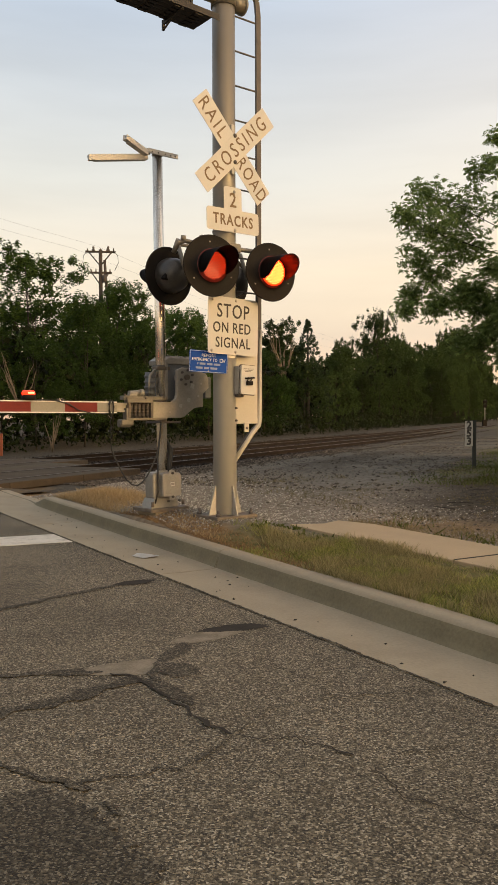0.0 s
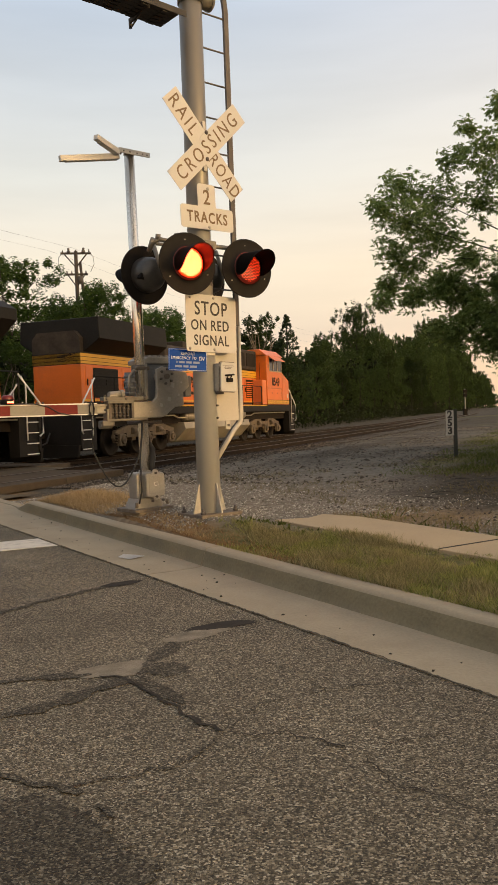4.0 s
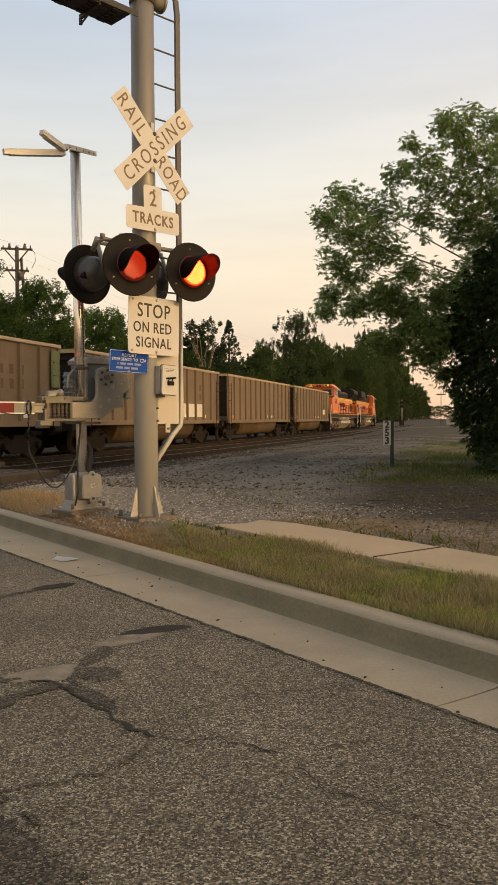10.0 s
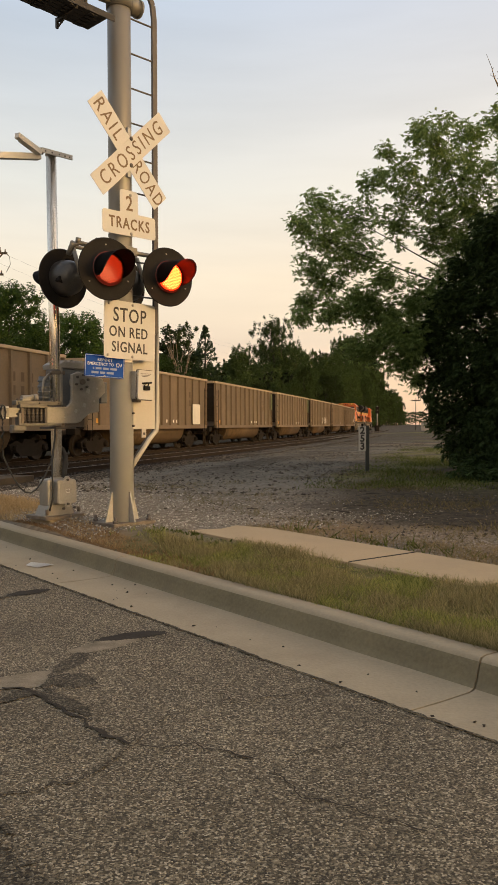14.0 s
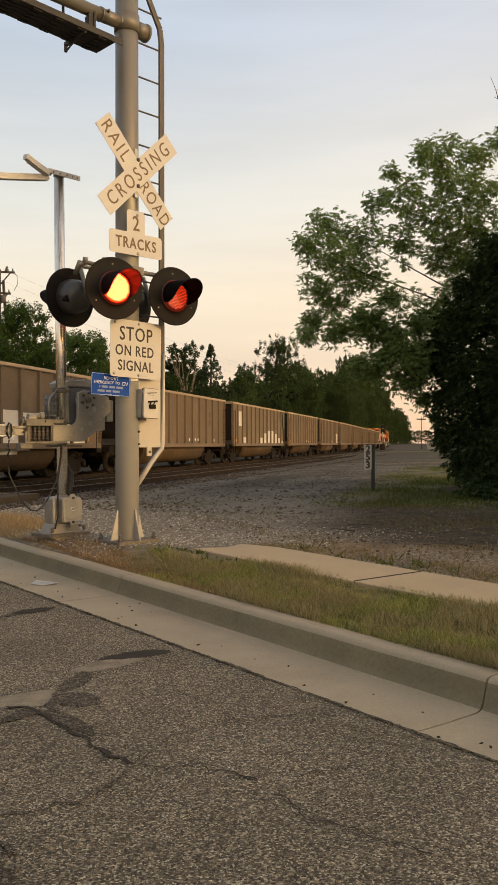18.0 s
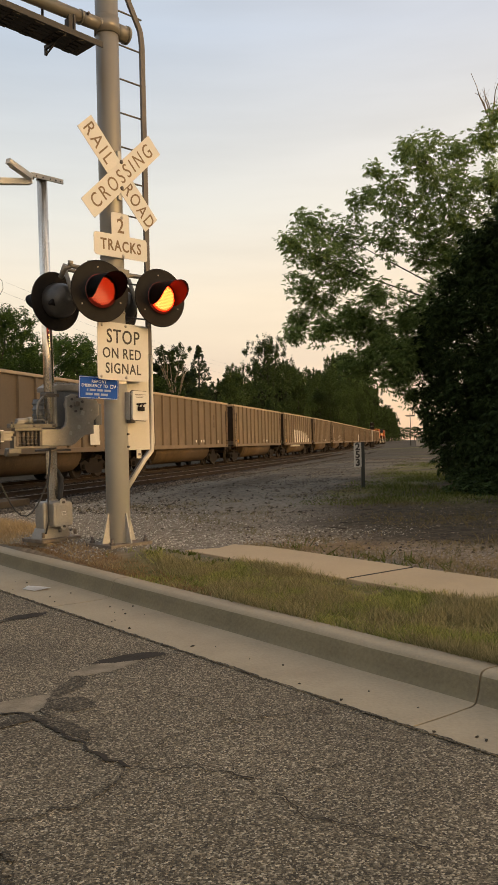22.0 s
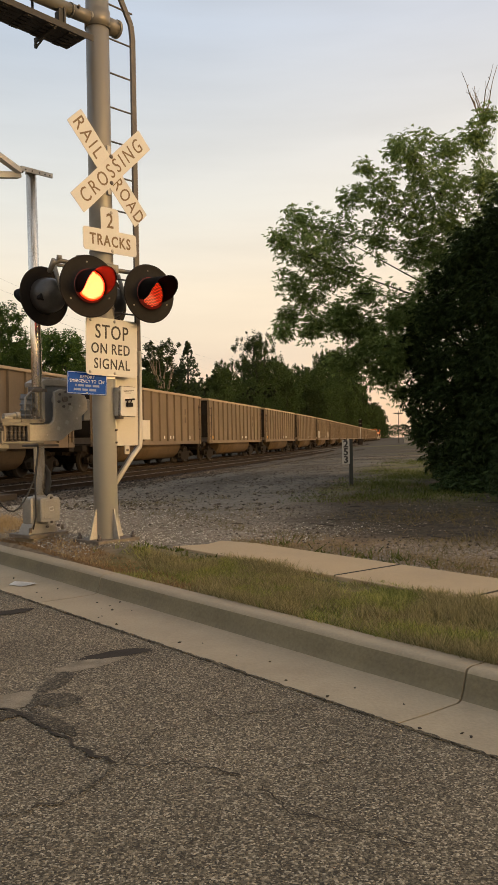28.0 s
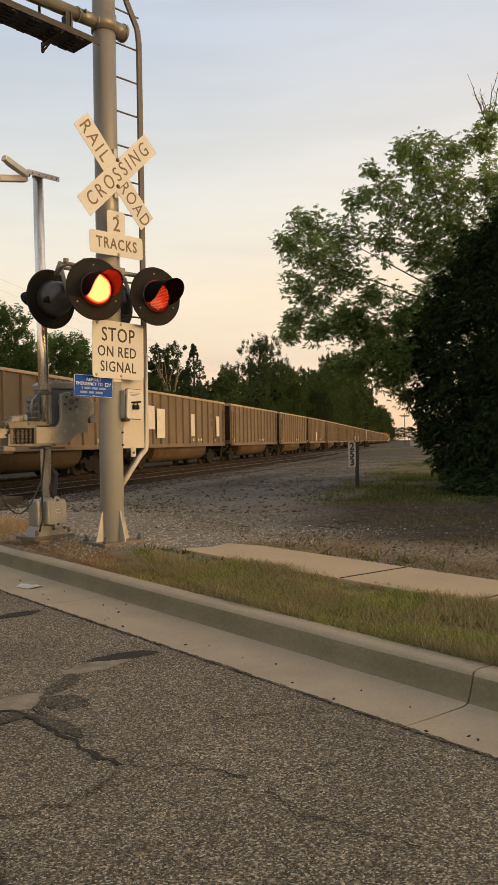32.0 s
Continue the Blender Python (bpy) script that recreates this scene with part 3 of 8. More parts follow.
# asphalt: coarse pale aggregate in worn dark binder, with mended cracks
def asphalt_material(name="worn_asphalt", gain=1.0):
    m, n, l, b = nodes_of(name)
    co = n.new("ShaderNodeTexCoord")
    vo = n.new("ShaderNodeTexVoronoi")
    vo.inputs["Scale"].default_value = 150
    sep = n.new("ShaderNodeSeparateColor")
    big, fine = n.new("ShaderNodeTexNoise"), n.new("ShaderNodeTexNoise")
    big.inputs["Scale"].default_value, big.inputs["Detail"].default_value = 0.9, 6
    fine.inputs["Scale"].default_value, fine.inputs["Detail"].default_value = 150, 2
    for t in (vo, big, fine):
        l.new(co.outputs["Object"], t.inputs["Vector"])
    l.new(vo.outputs["Color"], sep.inputs[0])
    ramp = n.new("ShaderNodeValToRGB")
    el = ramp.color_ramp.elements
    el[0].color, el[1].color = (0.034, 0.028, 0.020, 1), (0.425, 0.365, 0.264, 1)
    el[1].position = 1.0
    for p, c in ((0.28, (0.066, 0.0535, 0.035)), (0.60, (0.131, 0.107, 0.071)), (0.84, (0.229, 0.189, 0.127))):
        ramp.color_ramp.elements.new(p).color = (*c, 1)
    l.new(sep.outputs[0], ramp.inputs[0])
    mr = n.new("ShaderNodeMapRange")
    for k, v in (("From Min", 0.3), ("From Max", 0.7), ("To Min", 0.82 * gain), ("To Max", 1.34 * gain)):
        mr.inputs[k].default_value = v
    l.new(big.outputs[0], mr.inputs["Value"])
    mx = n.new("ShaderNodeMix")
    mx.data_type, mx.blend_type = "RGBA", "MULTIPLY"
    mx.inputs["Factor"].default_value = 1
    l.new(ramp.outputs[0], mx.inputs["A"])
    l.new(mr.outputs[0], mx.inputs["B"])
    l.new(mx.outputs["Result"], b.inputs["Base Color"])
    b.inputs["Roughness"].default_value = 0.85
    b.inputs["Specular IOR Level"].default_value = 0.3
    bp = n.new("ShaderNodeBump")
    bp.inputs["Strength"].default_value, bp.inputs["Distance"].default_value = 0.6, 0.006
    inv = n.new("ShaderNodeMath")
    inv.operation = "SUBTRACT"
    inv.inputs[0].default_value = 1
    l.new(vo.outputs["Distance"], inv.inputs[1])
    l.new(inv.outputs[0], bp.inputs["Height"])
    l.new(bp.outputs[0], b.inputs["Normal"])
    return m


ASPHALT = asphalt_material()
SEAL = plain("dark_crack_sealant", (0.040, 0.034, 0.027), 0.9, 0, 0.3, 8, 0.2, 80, spec=0.15)
PATCHGREY = plain("smooth_grey_patch", (0.235, 0.197, 0.142), 0.9, 0, 0.35, 11, 0.5, 120, spec=0.2, dirt=(0.10, 0.08, 0.055), dirt_amount=0.55)
PATCHDARK = asphalt_material("newer_dark_asphalt", 0.50)

EDGE_N, FACE_N, TOP_N, BACK_N = 2.60, 3.09, 3.14, 3.30


def edge_n(u):
    """Where asphalt meets the gutter: not quite parallel to the kerb."""
    return 2.69 - 0.0215 * min(u, 11.5)


bm = B()
us = list(np.arange(-30, 12, 1.0)) + [12.0, 13.5, 15, 17, 20, 24, 30, 38, 48, 60, 80]
cols = [-9.0, -6.0, -3.0, 0.0, 1.2, EDGE_N]
grid = []
for u in us:
    grid.append([bm.verts.new(road_at(edge_n(u) if n == EDGE_N else n, u, 0.02 * smoothstep(14, 18, u))) for n in cols])
for a, b_ in zip(grid, grid[1:]):
    for i in range(len(cols) - 1):
        bm.faces.new((a[i], a[i + 1], b_[i + 1], b_[i]))
tagged(finish("road", bm, ASPHALT), "worn asphalt road with cracks and coarse aggregate", "road", kind="structure")

# kerb and gutter: one cast profile in lengths with joints, dropping to nothing at the crossing
def kerb_piece(u0, u1):
    bm = B()
    steps = max(2, int((u1 - u0) / 0.35))
    rings = []
    for i in range(steps + 1):
        u = u0 + (u1 - u0) * i / steps
        h = 0.146 * (1 - smoothstep(11.35, 11.95, u)) + 0.010
        e0 = edge_n(u)
        prof = [(e0, -0.12), (e0, 0.004), (2.85, 0.001), (FACE_N - 0.035, 0.003), (FACE_N - 0.008, 0.012), (FACE_N + 0.010, 0.34 * h),
                (FACE_N + 0.022, 0.62 * h), (FACE_N + 0.034, 0.84 * h), (FACE_N + 0.046, 0.955 * h), (TOP_N + 0.03, h), (BACK_N - 0.025, h - 0.002), (BACK_N, h - 0.014), (BACK_N, -0.12)]
        flare = 0.10 * smoothstep(11.4, 12.4, u)
        rings.append([bm.verts.new(road_at(n + (flare if n > 3 else 0) + 0.006 * noise.noise((u * 2, n * 3, 1)), u, z + 0.004 * noise.noise((u * 1.5, n * 2, 7)))) for n, z in prof])
    for a, b_ in zip(rings, rings[1:]):
        for k in range(len(a) - 1):
            f = bm.faces.new((a[k], a[k + 1], b_[k + 1], b_[k]))
            f.smooth = 2 <= k <= 10
            # the upright face takes the stained, shade-darkened concrete
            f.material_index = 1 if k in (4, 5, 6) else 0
    for ring in (rings[0], rings[-1]):
        bm.faces.new([bm.verts.new(v.co) for v in ring])
    bmesh.ops.recalc_face_normals(bm, faces=bm.faces[:])
    return bm


kerb = thing("kerb", "weathered concrete kerb and gutter beside the road", "kerb", kind="structure")
joints = [-12.0, -8.5, -4.9, -1.28, 2.325, 5.94, 9.55, 13.1, 16.5]
for a, b_ in zip(joints, joints[1:]):
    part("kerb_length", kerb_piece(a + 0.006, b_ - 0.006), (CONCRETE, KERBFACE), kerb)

walk_slabs = thing("pavement", "pale concrete pavement slabs edged by grass", "pavement", kind="structure")
for a, b_ in ((-6.0, -3.2), (-3.2, -1.1), (-1.1, 1.1), (1.1, 3.28), (3.28, 4.52), (4.52, 6.75)):
    bm = B()
    pts = [(4.40, a + 0.012), (5.20, a + 0.012), (5.20, b_ - 0.012), (4.40, b_ - 0.012)]
    if b_ == 6.75:
        pts = [(4.40, a + 0.012), (5.20, a + 0.012), (5.22, 6.50), (5.08, 6.93), (4.80, 6.80), (4.46, 6.92)]
    vs = [road_at(n, u, 0.17) for n, u in pts]
    prism(bm, [(v.x, v.y) for v in vs], 0.05, 0.172, axes="xy", bevel=0.006)
    part("slab", bm, WALKCONC, walk_slabs)

for u in (-3.2, -1.1, 1.1, 3.28, 4.52):
    bm = B()
    vs = [road_at(n_, u_, 0) for n_, u_ in ((4.42, u - 0.0115), (5.18, u - 0.0115), (5.18, u + 0.0115), (4.42, u + 0.0115))]
    prism(bm, [(v.x, v.y) for v in vs], 0.06, 0.1735, axes="xy")
    part("joint_filler", bm, SEAL, walk_slabs, "dark dirt-filled joint")

# stop line
bm = B()
vs = [road_at(2.50, 8.00), road_at(2.49, 8.64), road_at(-1.0, 9.10), road_at(-1.0, 8.48)]
prism(bm, [(v.x, v.y) for v in vs], 0.0, 0.004, axes="xy")
tagged(finish("stop_line", bm, plain("worn_white_road_paint", (0.62, 0.57, 0.48), 0.7, 0, 0.1, 8, 0.3, 70, dirt=(0.14, 0.12, 0.09), dirt_amount=0.7)), "worn white stop line painted on the asphalt", "road marking", kind="structure")

# rails, ties, crossing panels
def rail_line(name, d, parent=None):
    prof = [(-0.070, -0.17), (0.070, -0.17), (0.070, -0.160), (0.012, -0.135), (0.009, -0.045), (0.036, -0.035), (0.036, -0.006), (0.028, 0.0), (-0.028, 0.0), (-0.036, -0.006), (-0.036, -0.035), (-0.009, -0.045), (-0.012, -0.135), (-0.070, -0.160)]
    bm = B()
    rings = []
    for s in [-450, -300, -150, -60, 0] + list(range(6, 120, 6)) + [140, 180, 260, 360, 500, 700]:
        c, a = rail_at(s, d, RAIL_Z)
        side = Vector((math.cos(a), -math.sin(a), 0))
        rings.append([bm.verts.new(c + side * o + Vector((0, 0, z))) for o, z in prof])
    k = len(prof)
    for a, b_ in zip(rings, rings[1:]):
        for i in range(k):
            bm.faces.new((a[i], a[(i + 1) % k], b_[(i + 1) % k], b_[i])).material_index = 1 if i in (6, 7, 8) else 0
    bmesh.ops.recalc_face_normals(bm, faces=bm.faces[:])
    return part(name, bm, (RAILSTEEL, RAILHEAD), parent)


tie_me = None
for tname, d in (("near_track", NEAR_TRACK), ("far_track", FAR_TRACK)):
    track = thing(tname, "railway track with worn rails on timber ties", "railway track", kind="structure")
    for o in (-0.76, 0.76):
        rail_line("rail", d + o, track)
    if tie_me is None:
        bmt = box(B(), -1.3, 1.3, -0.115, 0.115, -0.18, 0.0, bevel=0.012)
        tie_me = bpy.data.meshes.new("tie")
        bmt.to_mesh(tie_me)
        bmt.free()
        tie_me.materials.append(TIE)
    for i in range(140):
        s = -14 + 0.55 * i
        c, a = rail_at(s, d, RAIL_Z - 0.16)
        tie = new("tie", tie_me)
        tie.parent = track
        tie.matrix_basis = Matrix.Translation(c) @ pose(0, 0, 0, 0, 0, -math.degrees(a) + random.uniform(-0.8, 0.8))
# ---- road mends, litter, grass, stones, crossing surface, post and far things ----
road = bpy.data.objects["road"]
rng = np.random.default_rng(12)
DEADGRASS = leafy("dead_grass_blades", (0.16, 0.085, 0.04), (0.40, 0.26, 0.13))
PATCHMID = asphalt_material("mid_dark_asphalt", 0.50)


def crack(pts, w, mat, name="crack_seal", label="dark sealed crack", z=0.0035, wander=1.0):
    """A ragged strip along points given as (n, u) on the road."""
    fine = []
    for a, b_ in zip(pts, pts[1:]):
        k = max(2, int(math.dist(a, b_) / 0.025))
        for i in range(k):
            t = i / k
            fine.append((a[0] + (b_[0] - a[0]) * t, a[1] + (b_[1] - a[1]) * t))
    fine.append(pts[-1])
    bm = B()
    prev = None
    for i, p in enumerate(fine):
        if name == "crack" and noise.noise((p[0] * 5, p[1] * 5, 4.0)) > 0.28:
            prev = None
            continue
        q = fine[min(i + 1, len(fine) - 1)]
        o = fine[max(i - 1, 0)]
        d = Vector((q[0] - o[0], q[1] - o[1])).normalized()
        s = Vector((-d.y, d.x))
        j = wander * 0.030 * noise.noise((p[0] * 14, p[1] * 14, 2.0)) + 0.014 * noise.noise((p[0] * 45, p[1] * 45, 3.0))
        ww = w * (0.45 + 0.9 * abs(noise.noise((p[0] * 9, p[1] * 9, 8.0)) + 0.25)) * (0.25 if i in (0, len(fine) - 1) else 1)
        a = road_at(p[0] + s.x * (j + ww), p[1] + s.y * (j + ww), z)
        b_ = road_at(p[0] + s.x * (j - ww), p[1] + s.y * (j - ww), z)
        cur = (bm.verts.new(a), bm.verts.new(b_))
        if prev:
            bm.faces.new((prev[0], prev[1], cur[1], cur[0]))
        prev = cur
    part(name, bm, mat, road, label)


def patch(cn, cu, ln, lu, turn, mat, label, seed, name="road_patch", z=0.0025):
    """A ragged rounded patch on the road."""
    bm = B()
    vs = []
    for i in range(160):
        a = 2 * math.pi * i / 160
        r = 1 + 0.16 * noise.noise((math.cos(a) * 18 + seed, math.sin(a) * 18, 5)) + (0.10 if mat is not SEAL else 0.0) * noise.noise((math.cos(a) * 40 + seed, math.sin(a) * 40, 9)) + 0.26 * noise.noise((math.cos(a) * 1.6 + seed, math.sin(a) * 1.6, seed)) + 0.07 * noise.noise((math.cos(a) * 7 + seed, math.sin(a) * 7, 1))
        x, y = ln * r * math.cos(a), lu * r * math.sin(a)
        c, s = math.cos(turn), math.sin(turn)
        vs.append(bm.verts.new(road_at(cn + x * c - y * s, cu + x * s + y * c, z)))
    bm.faces.new(vs)
    part(name, bm, mat, road, label)


# each mend lies a hair above the one before
mends = [0.002]


def level():
    mends[0] += 0.0003
    return mends[0]


patch(2.07, 4.10, 0.23, 0.085, 0.1, PATCHGREY, "grey smooth mended patch", 2, z=level())
patch(2.30, 4.18, 0.22, 0.068, -0.2, SEAL, "dark smooth oval patch", 1, z=level())
patch(1.50, 3.76, 0.26, 0.11, -0.25, PATCHGREY, "grey smooth mended patch", 4, z=level())
patch(1.78, 3.90, 0.20, 0.060, 0.75, PATCHDARK, "dark ragged mended patch", 3, z=level())
patch(1.66, 3.62, 0.10, 0.13, 0.4, PATCHMID, "dark worn patch beside the crack", 8, z=level())
patch(1.50, 3.36, 0.05, 0.22, 0.12, PATCHMID, "dark worn patch along the crack", 9, z=level())
patch(2.28, 5.74, 0.17, 0.07, 0.05, SEAL, "dark smooth oval patch", 5, z=level())
patch(0.52, 2.30, 0.36, 0.42, 0.35, PATCHMID, "newer dark asphalt patch", 6, z=level())
for way, w_, mat_, name_, say in (
        (((0.6, 5.2), (1.19, 5.37), (1.62, 5.55), (2.14, 5.72)), 0.042, PATCHDARK, "crack_seal", "dark worn strip of sealant"),
        (((0.3, 4.04), (0.87, 3.97), (1.1, 3.89), (1.32, 3.76)), 0.042, PATCHDARK, "crack_seal", "dark worn strip of sealant"),
        (((0.4, 3.36), (0.76, 3.46), (1.0, 3.47), (1.23, 3.53), (1.44, 3.60)), 0.055, PATCHDARK, "crack_seal", "broad dark strip of worn sealant"),
        (((1.34, 3.72), (1.43, 3.62), (1.45, 3.42), (1.46, 3.21), (1.47, 2.97), (1.50, 2.75)), 0.014, SEAL, "crack_seal", "dark open crack"),
        (((1.62, 3.78), (1.56, 3.66), (1.48, 3.52)), 0.028, PATCHDARK, "crack_seal", "dark worn strip of sealant"),
        (((1.50, 2.75), (1.56, 2.66), (1.69, 2.59), (1.81, 2.33)), 0.005, SEAL, "crack", "fine dark crack"),
        (((0.82, 2.65), (1.02, 2.62), (1.22, 2.58), (1.5, 2.75)), 0.007, PATCHDARK, "crack", "fine dark crack"),
        (((0.60, 2.98), (0.70, 2.80), (0.82, 2.65), (0.86, 2.50), (0.90, 2.36)), 0.018, PATCHDARK, "crack", "dark crack round the patch"),
        (((1.50, 2.75), (1.78, 2.93), (2.12, 2.89), (2.56, 2.75)), 0.006, PATCHDARK, "crack", "fine dark crack"),
        (((2.42, 2.23), (2.07, 2.25), (1.81, 2.33)), 0.005, PATCHDARK, "crack", "fine dark crack"),
        (((1.81, 2.33), (1.75, 2.0), (1.9, 1.6)), 0.0045, SEAL, "crack", "fine dark crack"),
        (((2.0, 3.95), (2.15, 3.6), (2.1, 3.3), (2.12, 2.89)), 0.004, PATCHDARK, "crack", "fine dark crack")):
    crack(way, w_, mat_, name_, say, level())
crack([(edge_n(u) - 0.004, u) for u in np.arange(-3, 13.5, 0.5)], 0.010, PATCHDARK, "edge_joint", "dark gritty joint along the gutter", level(), 0.3)

# litter
bm = B()
vs = [road_at(n, u, 0.006 + z) for n, u, z in ((2.70, 6.86, 0.002), (2.78, 6.93, 0.012), (2.87, 6.86, 0.004), (2.90, 6.70, 0.010), (2.74, 6.68, 0.003))]
c = road_at(2.80, 6.80, 0.020)
cv = bm.verts.new(c)
ring = [bm.verts.new(v) for v in vs]
for i in range(5):
    bm.faces.new((cv, ring[i], ring[(i + 1) % 5]))
bmesh.ops.solidify(bm, geom=bm.faces[:], thickness=0.002)
tagged(finish("paper_scrap", bm, WHITEPAINT), "crumpled white paper scrap lying in the gutter", "litter")


def stones(name, label, pts, sizes, mat, flat=0.65, kind="stuff"):
    """Many small angular stones in one mesh."""
    n = len(pts)
    base = np.array([(1, 0, 0), (-1, 0, 0), (0, 1, 0), (0, -1, 0), (0, 0, 1), (0, 0, -1)], float)
    v = base[None] + rng.normal(size=(n, 6, 3)) * 0.28
    v[:, :, 2] *= flat
    ang = rng.random(n) * 6.28
    cs, sn = np.cos(ang), np.sin(ang)
    x = v[:, :, 0] * cs[:, None] - v[:, :, 1] * sn[:, None]
    y = v[:, :, 0] * sn[:, None] + v[:, :, 1] * cs[:, None]
    v[:, :, 0], v[:, :, 1] = x, y
    v = v * np.asarray(sizes)[:, None, None] + np.asarray(pts)[:, None, :]
    tri = np.array([(0, 2, 4), (2, 1, 4), (1, 3, 4), (3, 0, 4), (2, 0, 5), (1, 2, 5), (3, 1, 5), (0, 3, 5)])
    f = (tri[None] + (np.arange(n) * 6)[:, None, None]).reshape(-1, 3)
    me = bpy.data.meshes.new(name)
    me.from_pydata(v.reshape(-1, 3).tolist(), [], f.tolist())
    me.materials.append(mat)
    return tagged(new(name, me), label, "stones", kind=kind)


def island(name, lo, mid, hi, rough=0.9):
    m, n, l, b = nodes_of(name)
    geo = n.new("ShaderNodeNewGeometry")
    rp = n.new("ShaderNodeValToRGB")
    rp.color_ramp.elements[0].color, rp.color_ramp.elements[1].color = (*lo, 1), (*hi, 1)
    rp.color_ramp.elements.new(0.6).color = (*mid, 1)
    l.new(geo.outputs["Random Per Island"], rp.inputs[0])
    l.new(rp.outputs[0], b.inputs["Base Color"])
    b.inputs["Roughness"].default_value = rough
    b.inputs["Specular IOR Level"].default_value = 0.2
    return m


GRAVEL = island("pale_gravel", (0.15, 0.135, 0.112), (0.30, 0.275, 0.235), (0.60, 0.56, 0.49))
BALLAST = island("brown_ballast", (0.034, 0.027, 0.021), (0.080, 0.065, 0.050), (0.21, 0.178, 0.14))
# ballast coloured dark for the shadows of stones and ties
SHADEBALLAST = island("shade_dark_ballast", (0.012, 0.010, 0.008), (0.028, 0.022, 0.017), (0.075, 0.061, 0.048))
# loose stones in a darker colour that stands for tree shade
VERGESTONE = island("shade_dark_stones", (0.05, 0.041, 0.031), (0.10, 0.083, 0.063), (0.24, 0.205, 0.16))
pts, sz = [], []
while len(pts) < 30000:
    u, n = rng.uniform(6.4, 14.5), 3.40 + 6.5 * rng.random() ** 1.5
    p = road_at(n, u)
    if n < 5.3 and u < 6.9 + 0.3 * rng.random() or rng.random() > smoothstep(8.2, 5.2, n + 0.8 * noise.noise((n, u, 3.0))):
        continue
    r = 0.005 + 0.010 * rng.random() ** 2.6
    pts.append((p.x, p.y, ground_z(p.x, p.y) + r * 0.3))
    sz.append(r)
stones("loose_gravel", "loose pale gravel round the signal bases", pts, sz, GRAVEL)
pts, sz = [], []
while len(pts) < 34000:
    s = 14 + 66 * rng.random() ** 1.6
    d = 7.4 + 3.4 * rng.random() if rng.random() < 0.72 else rng.uniform(10.6, 18.5)
    if d > 10.75:
        continue
    if d < 8.6 and rng.random() > smoothstep(7.4, 8.6, d + 0.9 * noise.noise((s * 0.3, d * 0.8, 2.0))):
        continue
    c, a = rail_at(s, d)
    r = 0.016 + 0.030 * rng.random() ** 1.8
    pts.append((c.x, c.y, ground_z(c.x, c.y) + r * 0.25 + (0.05 if 10.9 < d < 17 else 0.0)))
    sz.append(r)
stones("ballast_stones", "brown crushed-stone ballast of the railway", pts, sz, BALLAST)
pts, sz = [], []
while len(pts) < 20000:
    s, d = 14 + 60 * rng.random() ** 1.5, rng.uniform(10.7, 18.6)
    c, a = rail_at(s, d)
    r = 0.022 + 0.032 * rng.random() ** 1.8
    pts.append((c.x, c.y, ground_z(c.x, c.y) + r * 0.25 + 0.03))
    sz.append(r)
stones("track_stones", "ballast between the rails, coloured dark for its shadows", pts, sz, SHADEBALLAST)
pts, sz = [], []
while len(pts) < 9000:
    s, d = 12 + 38 * rng.random() ** 1.4, rng.uniform(2.4, 8.4)
    if rng.random() > 0.55 + 0.9 * noise.noise((s * 0.25, d * 0.7, 5.0)):
        continue
    c, a = rail_at(s, d)
    r = 0.008 + 0.026 * rng.random() ** 2.4
    pts.append((c.x, c.y, ground_z(c.x, c.y) + r * 0.25))
    sz.append(r)
stones("drive_stones", "loose grey stones strewn over the gravel drive", pts, sz, VERGESTONE)
pts, sz = [], []
while len(pts) < 6000:
    u, n = rng.uniform(2.0, 9.5), rng.uniform(5.4, 12.5)
    p = road_at(n, u)
    r = 0.005 + 0.018 * rng.random() ** 3
    pts.append((p.x, p.y, ground_z(p.x, p.y) + r * 0.25))
    sz.append(r)
stones("scattered_stones", "grey stones scattered over the rough verge", pts, sz, VERGESTONE)
pts, sz = [], []
while len(pts) < 55:
    u, n = rng.uniform(0.5, 11), EDGE_N + 0.03 + 0.42 * rng.random() ** 1.3
    p = road_at(n, u, 0.006)
    pts.append(tuple(p))
    sz.append(0.005 + 0.007 * rng.random() ** 2)
stones("gutter_grit", "small dark grit lying in the gutter", pts, sz, SEAL)


def blades(name, label, spots, heights, mat, width=0.006, lean=0.5, category="grass"):
    """Grass: narrow tapered blades standing at the spots."""
    n = len(spots)
    p = np.asarray(spots)
    h = np.asarray(heights)[:, None]
    a = rng.random(n) * 6.28
    side = np.stack([np.cos(a), np.sin(a), np.zeros(n)], 1) * width * (0.6 + 0.8 * rng.random((n, 1)))
    tip = np.stack([rng.normal(size=n) * lean, rng.normal(size=n) * lean, np.ones(n)], 1) * h
    q = np.stack([p - side, p + side, p + tip + side * 0.15, p + tip - side * 0.15], 1)
    ob = quads_mesh(name, q, mat)
    return tagged(ob, label, category, kind="stuff")


spots, hs, straw, sh = [], [], [], []
